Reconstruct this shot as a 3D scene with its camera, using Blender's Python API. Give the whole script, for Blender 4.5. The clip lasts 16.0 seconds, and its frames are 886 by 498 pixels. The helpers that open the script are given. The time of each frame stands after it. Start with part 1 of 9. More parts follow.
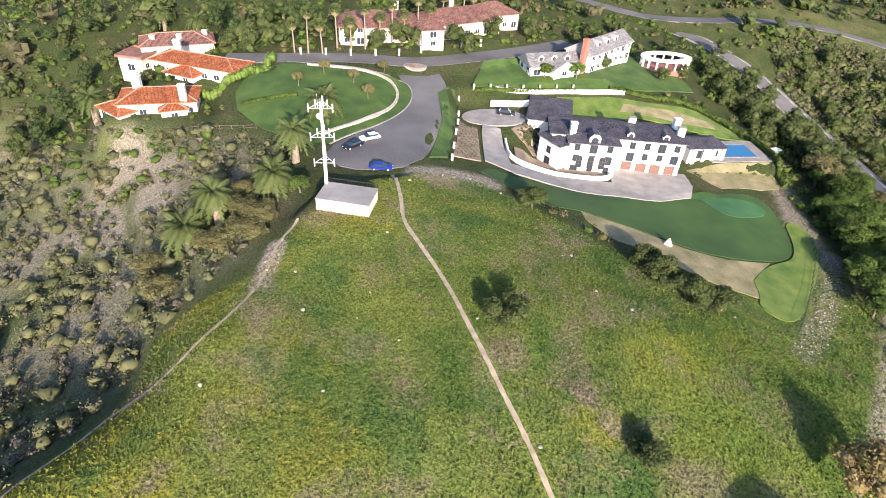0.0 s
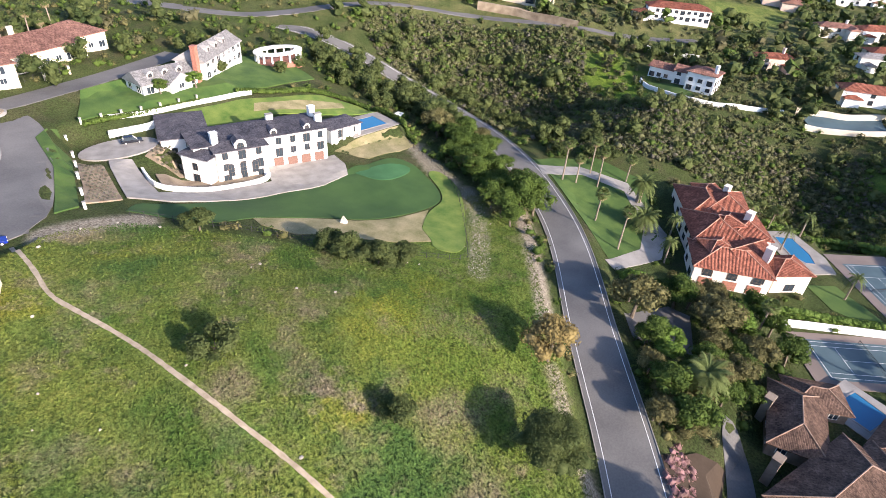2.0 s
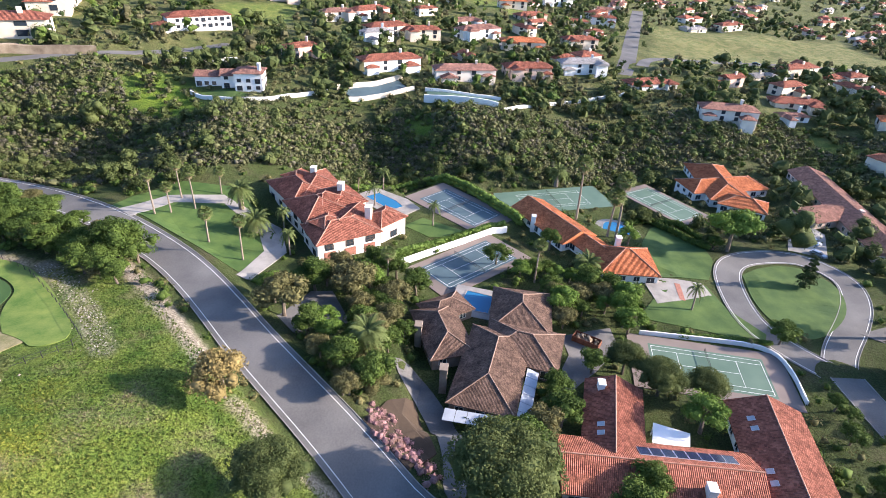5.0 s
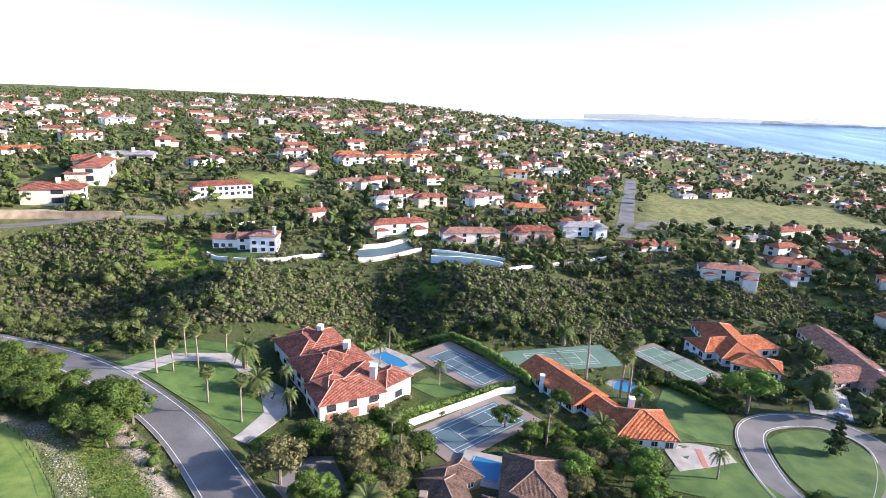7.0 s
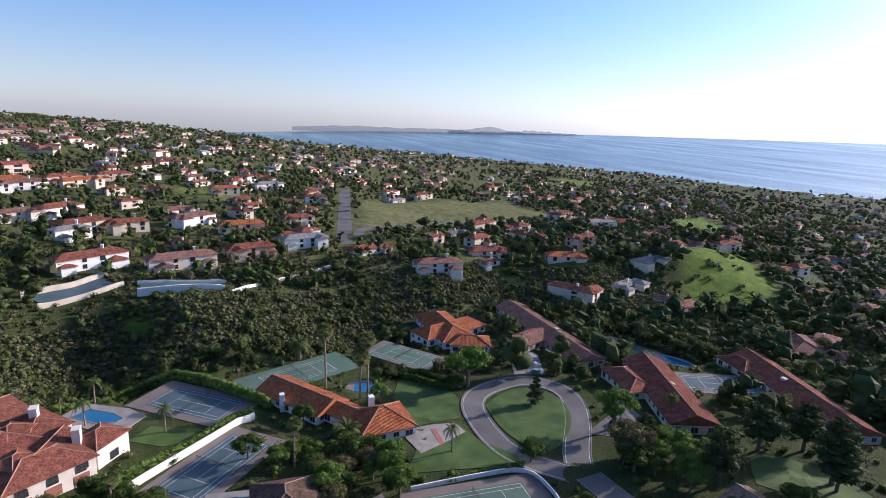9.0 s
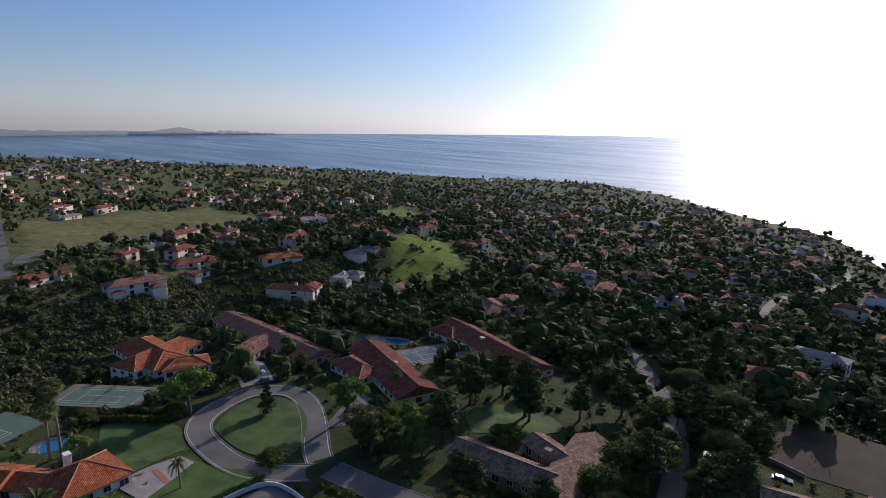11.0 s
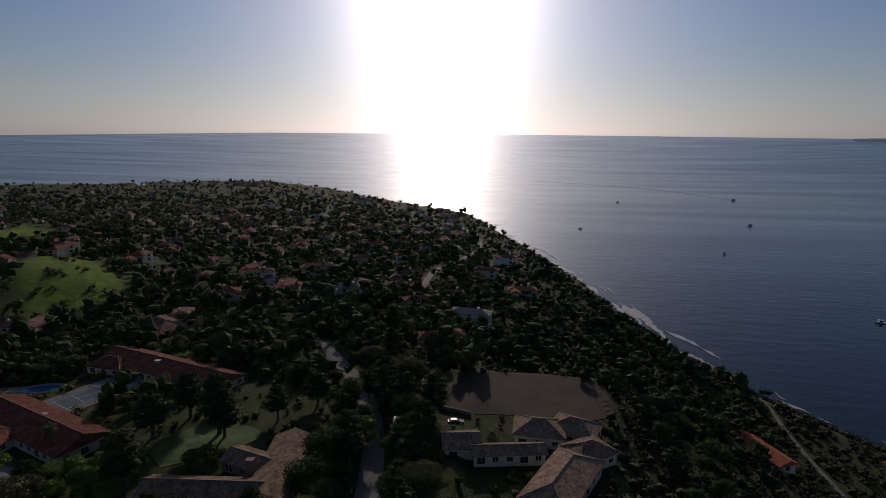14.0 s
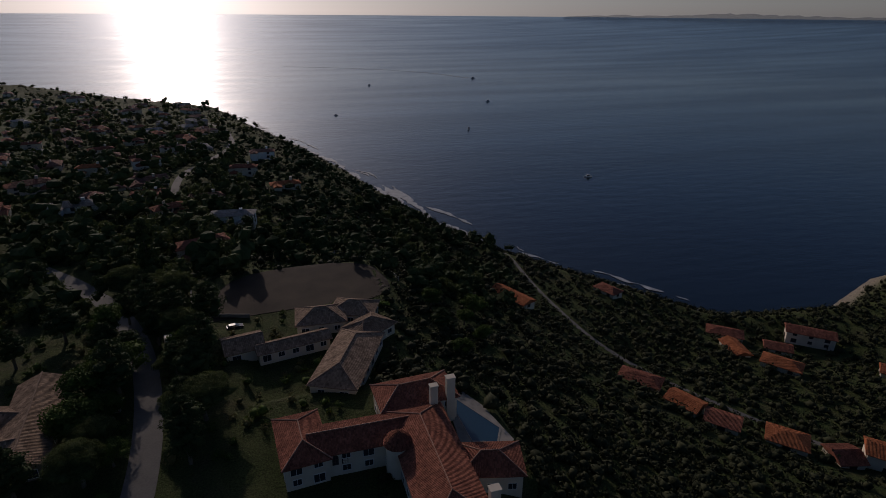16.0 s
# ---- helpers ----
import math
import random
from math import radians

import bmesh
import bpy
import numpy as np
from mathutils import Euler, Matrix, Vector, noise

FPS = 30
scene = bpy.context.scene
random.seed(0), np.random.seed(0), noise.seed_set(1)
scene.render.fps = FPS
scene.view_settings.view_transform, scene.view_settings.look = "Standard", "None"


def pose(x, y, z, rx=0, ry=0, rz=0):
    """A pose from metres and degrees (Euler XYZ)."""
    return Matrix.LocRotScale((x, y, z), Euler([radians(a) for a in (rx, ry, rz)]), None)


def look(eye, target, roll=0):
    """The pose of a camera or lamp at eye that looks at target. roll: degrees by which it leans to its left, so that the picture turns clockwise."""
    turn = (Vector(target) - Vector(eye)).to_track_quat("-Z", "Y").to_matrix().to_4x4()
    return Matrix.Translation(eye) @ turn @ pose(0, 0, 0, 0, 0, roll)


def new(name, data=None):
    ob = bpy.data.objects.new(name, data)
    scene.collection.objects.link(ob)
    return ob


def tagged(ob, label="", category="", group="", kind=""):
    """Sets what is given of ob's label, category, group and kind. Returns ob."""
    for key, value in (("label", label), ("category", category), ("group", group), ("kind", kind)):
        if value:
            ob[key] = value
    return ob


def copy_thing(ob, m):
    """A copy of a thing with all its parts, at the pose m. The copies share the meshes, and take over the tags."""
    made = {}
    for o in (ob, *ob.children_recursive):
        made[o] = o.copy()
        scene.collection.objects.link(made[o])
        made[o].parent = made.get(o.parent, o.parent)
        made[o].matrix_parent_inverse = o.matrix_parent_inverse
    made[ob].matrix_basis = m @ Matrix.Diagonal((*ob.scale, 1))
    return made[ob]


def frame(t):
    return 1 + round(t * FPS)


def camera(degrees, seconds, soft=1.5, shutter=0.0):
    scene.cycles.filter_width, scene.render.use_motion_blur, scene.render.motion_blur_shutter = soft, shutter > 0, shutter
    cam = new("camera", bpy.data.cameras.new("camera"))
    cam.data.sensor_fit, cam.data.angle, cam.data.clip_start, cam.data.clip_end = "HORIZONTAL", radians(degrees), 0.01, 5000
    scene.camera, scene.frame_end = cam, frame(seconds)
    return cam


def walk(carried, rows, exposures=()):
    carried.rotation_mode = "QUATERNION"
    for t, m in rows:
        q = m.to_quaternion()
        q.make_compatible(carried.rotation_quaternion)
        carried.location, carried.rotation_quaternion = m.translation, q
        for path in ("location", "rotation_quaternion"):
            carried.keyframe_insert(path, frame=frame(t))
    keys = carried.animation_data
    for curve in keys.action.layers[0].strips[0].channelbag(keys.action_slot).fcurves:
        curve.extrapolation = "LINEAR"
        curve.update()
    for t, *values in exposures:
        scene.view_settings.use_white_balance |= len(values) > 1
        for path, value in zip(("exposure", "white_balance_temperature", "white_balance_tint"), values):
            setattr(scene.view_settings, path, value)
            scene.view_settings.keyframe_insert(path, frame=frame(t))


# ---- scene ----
cam = camera(75.5, 16.0, soft=0.7)
EYE = Vector((0.0, 0.0, 84.0))
# seconds, heading clockwise from +y, pitch up, lean to the left (degrees)
PATH = [
    (0, -172.76, -36.14, 4.05),
    (0.5, -168.63, -35.92, 4.27),
    (1, -157.72, -35.28, 4.71),
    (1.5, -146.61, -34.56, 4.63),
    (2, -135.70, -33.89, 4.65),
    (2.5, -125.55, -33.25, 4.47),
    (3, -115.79, -32.68, 4.23),
    (3.5, -105.39, -32.16, 3.82),
    (4, -95.74, -31.70, 3.41),
    (4.2, -94.05, -31.68, 3.10),
    (6.3, -94.28, -26.40, 3.01),
    (6.5, -94.50, -22.85, 2.80),
    (7, -94.92, -15.07, 2.55),
    (7.5, -94.99, -13.76, 2.43),
    (8, -89.03, -13.55, 2.39),
    (8.5, -77.79, -13.18, 2.29),
    (9, -67.03, -12.74, 2.32),
    (9.5, -58.14, -12.58, 1.74),
    (10, -50.34, -12.35, 1.77),
    (10.2, -47.46, -12.20, 1.70),
    (12.3, -26.00, -11.95, 0.75),
    (12.5, -23.70, -11.90, 0.65),
    (13, -17.86, -11.87, 0.87),
    (13.5, -12.16, -11.79, 0.70),
    (14, -6.10, -11.76, 0.54),
    (14.5, 0.00, -11.82, 0.53),
    (15, 6.24, -11.80, 0.51),
    (15.5, 12.35, -15.00, 0.44),
    (16, 18.13, -22.58, 0.47),
]


def aim(yaw, pitch):
    a, b = radians(yaw), radians(pitch)
    return EYE + Vector((math.sin(a) * math.cos(b), math.cos(a) * math.cos(b), math.sin(b))) * 10


EXPOSURES = [(0, 1.15, 6650, 19), (4.2, 1.3, 6500, 18), (6.3, 1.7, 6350, 20), (7, 1.45, 6250, 20), (7.6, 1.05, 6100, 21), (9, 0.3, 6050, 24), (10.2, -0.15, 6100, 24), (12.3, -1.05, 6500, 23), (14, -1.75, 6750, 23), (16, -2.1, 6700, 23)]
walk(cam, [(t, look(EYE, aim(yaw, pitch), lean)) for t, yaw, pitch, lean in PATH], EXPOSURES)

# ---- daylight: a low western sun over the sea ----
SUN_AZ, SUN_EL = -6.2, 19.5
SUN_WAY = Vector((math.sin(radians(SUN_AZ)) * math.cos(radians(SUN_EL)), math.cos(radians(SUN_AZ)) * math.cos(radians(SUN_EL)), math.sin(radians(SUN_EL))))
sun = new("sun", bpy.data.lights.new("sun", "SUN"))
sun.data.energy, sun.data.angle, sun.data.color = 5.0, radians(0.6), (1.0, 0.90, 0.76)
sun.rotation_euler = SUN_WAY.to_track_quat("Z", "Y").to_euler()

world = bpy.data.worlds.new("sky")
scene.world = world
world.use_nodes = True
wt = world.node_tree
wt.nodes.clear()
sky = wt.nodes.new("ShaderNodeTexSky")
sky.sky_type, sky.sun_disc = "NISHITA", False
sky.sun_elevation, sky.sun_rotation = radians(SUN_EL), radians(SUN_AZ)
sky.altitude, sky.air_density, sky.dust_density, sky.ozone_density = 100, 1.0, 0.25, 5.0
back = wt.nodes.new("ShaderNodeBackground")
back.inputs["Strength"].default_value = 0.14
grey = wt.nodes.new("ShaderNodeRGBToBW")
wt.links.new(sky.outputs[0], grey.inputs[0])
pale = wt.nodes.new("ShaderNodeVectorMath")
pale.operation = "SCALE"
pale.inputs[0].default_value = (0.87, 0.97, 1.08)
wt.links.new(grey.outputs[0], pale.inputs["Scale"])
coord = wt.nodes.new("ShaderNodeTexCoord")
rise = wt.nodes.new("ShaderNodeSeparateXYZ")
wt.links.new(coord.outputs["Generated"], rise.inputs[0])
low = wt.nodes.new("ShaderNodeMapRange")
for key, val in (("From Min", 0.0), ("From Max", 0.16), ("To Min", 0.55), ("To Max", 0.0)):
    low.inputs[key].default_value = val
wt.links.new(rise.outputs["Z"], low.inputs["Value"])
hazy = wt.nodes.new("ShaderNodeMix")
hazy.data_type = "RGBA"
wt.links.new(low.outputs[0], hazy.inputs[0])
wt.links.new(sky.outputs[0], hazy.inputs[6])
wt.links.new(pale.outputs[0], hazy.inputs[7])
wt.links.new(hazy.outputs[2], back.inputs["Color"])
# the bright aureole of haze round the sun, drawn out towards the horizon where the haze is thickest
squash = wt.nodes.new("ShaderNodeVectorMath")
squash.operation = "MULTIPLY"
squash.inputs[1].default_value = (1, 1, 0.4)
wt.links.new(coord.outputs["Generated"], squash.inputs[0])
unit_way = wt.nodes.new("ShaderNodeVectorMath")
unit_way.operation = "NORMALIZE"
wt.links.new(squash.outputs[0], unit_way.inputs[0])
dot = wt.nodes.new("ShaderNodeVectorMath")
dot.operation = "DOT_PRODUCT"
dot.inputs[1].default_value = Vector((SUN_WAY.x, SUN_WAY.y, 0.4 * SUN_WAY.z)).normalized()
wt.links.new(unit_way.outputs[0], dot.inputs[0])
top = wt.nodes.new("ShaderNodeMath")
top.operation = "MAXIMUM"
top.inputs[1].default_value = 0.0
wt.links.new(dot.outputs["Value"], top.inputs[0])
total = back.outputs[0]
for power, strength, tint in ((600, 10.0, (1.0, 0.97, 0.92)), (130, 6.6, (1.0, 0.97, 0.92)), (26, 1.3, (1.0, 0.94, 0.85)), (6, 0.25, (1.0, 0.98, 0.97))):
    lobe = wt.nodes.new("ShaderNodeMath")
    lobe.operation = "POWER"
    lobe.inputs[1].default_value = power
    wt.links.new(top.outputs[0], lobe.inputs[0])
    glow = wt.nodes.new("ShaderNodeBackground")
    glow.inputs["Color"].default_value = (*tint, 1)
    gain = wt.nodes.new("ShaderNodeMath")
    gain.operation = "MULTIPLY"
    gain.inputs[1].default_value = strength
    wt.links.new(lobe.outputs[0], gain.inputs[0])
    wt.links.new(gain.outputs[0], glow.inputs["Strength"])
    both = wt.nodes.new("ShaderNodeAddShader")
    wt.links.new(total, both.inputs[0])
    wt.links.new(glow.outputs[0], both.inputs[1])
    total = both.outputs[0]
out = wt.nodes.new("ShaderNodeOutputWorld")
wt.links.new(total, out.inputs["Surface"])

# ---- materials ----
def surface(name, dark, light, scale=0.6, rough=0.85, bump=0.3, fine=9.0, metal=0.0, mottle=0.35, own=0.0, island=0.0, through_light=0.0, spec=0.3, far=0.04):
    """A weathered surface: broad patches and fine grain between two colours; own/island: how far pieces differ."""
    m = bpy.data.materials.new(name)
    m.use_nodes = True
    t = m.node_tree
    b = t.nodes["Principled BSDF"]
    b.inputs["Roughness"].default_value, b.inputs["Metallic"].default_value = rough, metal
    b.inputs["Specular IOR Level"].default_value = spec
    co = t.nodes.new("ShaderNodeTexCoord")
    broad = t.nodes.new("ShaderNodeTexNoise")
    broad.inputs["Scale"].default_value, broad.inputs["Detail"].default_value = scale, 6
    grain = t.nodes.new("ShaderNodeTexNoise")
    grain.inputs["Scale"].default_value, grain.inputs["Detail"].default_value = fine, 4
    for n in (broad, grain):
        t.links.new(co.outputs["Object"], n.inputs["Vector"])
    add = t.nodes.new("ShaderNodeMath")
    add.operation = "MULTIPLY_ADD"
    add.inputs[1].default_value, add.inputs[2].default_value = mottle, 0.5 - mottle / 2
    t.links.new(grain.outputs["Fac"], add.inputs[0])
    mid = t.nodes.new("ShaderNodeMath")
    mid.operation = "MULTIPLY_ADD"
    mid.inputs[1].default_value = 1.6
    t.links.new(broad.outputs["Fac"], mid.inputs[0])
    sub = t.nodes.new("ShaderNodeMath")
    sub.operation = "SUBTRACT"
    sub.inputs[1].default_value = 0.8
    t.links.new(add.outputs[0], sub.inputs[0])
    t.links.new(sub.outputs[0], mid.inputs[2])
    fac = mid.outputs[0]
    if own:
        info = t.nodes.new("ShaderNodeObjectInfo")
        a = t.nodes.new("ShaderNodeMath")
        a.operation = "MULTIPLY_ADD"
        a.inputs[1].default_value = own
        t.links.new(info.outputs["Random"], a.inputs[0])
        t.links.new(fac, a.inputs[2])
        fac = a.outputs[0]
    if island:
        geo = t.nodes.new("ShaderNodeNewGeometry")
        a = t.nodes.new("ShaderNodeMath")
        a.operation = "MULTIPLY_ADD"
        a.inputs[1].default_value = island
        t.links.new(geo.outputs["Random Per Island"], a.inputs[0])
        t.links.new(fac, a.inputs[2])
        fac = a.outputs[0]
    ramp = t.nodes.new("ShaderNodeValToRGB")
    ramp.color_ramp.elements[0].position, ramp.color_ramp.elements[1].position = 0.15 + 0.2 * (own + island), 0.85 + 0.6 * (own + island) if own + island < 0.25 else 1.0
    ramp.color_ramp.elements[0].color, ramp.color_ramp.elements[1].color = (*dark, 1), (*light, 1)
    t.links.new(fac, ramp.inputs[0])
    t.links.new(ramp.outputs[0], b.inputs["Base Color"])
    if bump:
        bm_ = t.nodes.new("ShaderNodeBump")
        bm_.inputs["Strength"].default_value, bm_.inputs["Distance"].default_value = bump, far
        t.links.new(grain.outputs["Fac"], bm_.inputs["Height"])
        t.links.new(bm_.outputs[0], b.inputs["Normal"])
    if through_light:
        tr = t.nodes.new("ShaderNodeBsdfTranslucent")
        t.links.new(ramp.outputs[0], tr.inputs["Color"])
        mix = t.nodes.new("ShaderNodeMixShader")
        mix.inputs[0].default_value = through_light
        t.links.new(b.outputs[0], mix.inputs[1])
        t.links.new(tr.outputs[0], mix.inputs[2])
        t.links.new(mix.outputs[0], t.nodes["Material Output"].inputs["Surface"])
    return m


def tiled_roof(name, dark, light, col=0.32, row=0.42, barrel=1.0):
    """Roof tiles: columns of half-round tiles in courses, by the roof's own slope coordinates in metres."""
    m = surface(name, dark, light, 0.5, 0.9, 0.0, 6.0, own=0.25, mottle=0.7, spec=0.08)
    t = m.node_tree
    b = t.nodes["Principled BSDF"]
    uv = t.nodes.new("ShaderNodeUVMap")
    split = t.nodes.new("ShaderNodeSeparateXYZ")
    t.links.new(uv.outputs[0], split.inputs[0])
    parts = []
    for axis, size, shape in (("X", col, "SINE"), ("Y", row, "FRACT")):
        d = t.nodes.new("ShaderNodeMath")
        d.operation = "MULTIPLY"
        d.inputs[1].default_value = (2 * math.pi if shape == "SINE" else 1.0) / size
        t.links.new(split.outputs[axis], d.inputs[0])
        w = t.nodes.new("ShaderNodeMath")
        w.operation = shape
        t.links.new(d.outputs[0], w.inputs[0])
        parts.append(w)
    total = t.nodes.new("ShaderNodeMath")
    total.operation = "MULTIPLY_ADD"
    total.inputs[1].default_value = -0.8
    t.links.new(parts[1].outputs[0], total.inputs[0])
    scaled = t.nodes.new("ShaderNodeMath")
    scaled.operation = "MULTIPLY"
    scaled.inputs[1].default_value = 0.5 * barrel
    t.links.new(parts[0].outputs[0], scaled.inputs[0])
    t.links.new(scaled.outputs[0], total.inputs[2])
    bp = t.nodes.new("ShaderNodeBump")
    bp.inputs["Strength"].default_value, bp.inputs["Distance"].default_value = 1.0, 0.14
    t.links.new(total.outputs[0], bp.inputs["Height"])
    t.links.new(bp.outputs[0], b.inputs["Normal"])
    # every tile has its own shade
    cell = t.nodes.new("ShaderNodeVectorMath")
    cell.operation = "DIVIDE"
    cell.inputs[1].default_value = (col, row, 1)
    t.links.new(uv.outputs[0], cell.inputs[0])
    fl = t.nodes.new("ShaderNodeVectorMath")
    fl.operation = "FLOOR"
    t.links.new(cell.outputs[0], fl.inputs[0])
    white = t.nodes.new("ShaderNodeTexWhiteNoise")
    t.links.new(fl.outputs[0], white.inputs["Vector"])
    hsv = t.nodes.new("ShaderNodeHueSaturation")
    val = t.nodes.new("ShaderNodeMath")
    val.operation = "MULTIPLY_ADD"
    val.inputs[1].default_value, val.inputs[2].default_value = 0.7, 0.66
    t.links.new(white.outputs["Value"], val.inputs[0])
    t.links.new(val.outputs[0], hsv.inputs["Value"])
    src = b.inputs["Base Color"].links[0].from_socket
    t.links.new(src, hsv.inputs["Color"])
    t.links.new(hsv.outputs[0], b.inputs["Base Color"])
    return m


def leaves(name, dark, light, thin=0.15):
    return surface(name, dark, light, 0.35, 0.8, 0.0, 3.0, own=0.14, island=0.3, mottle=0.5, through_light=thin, spec=0.1)


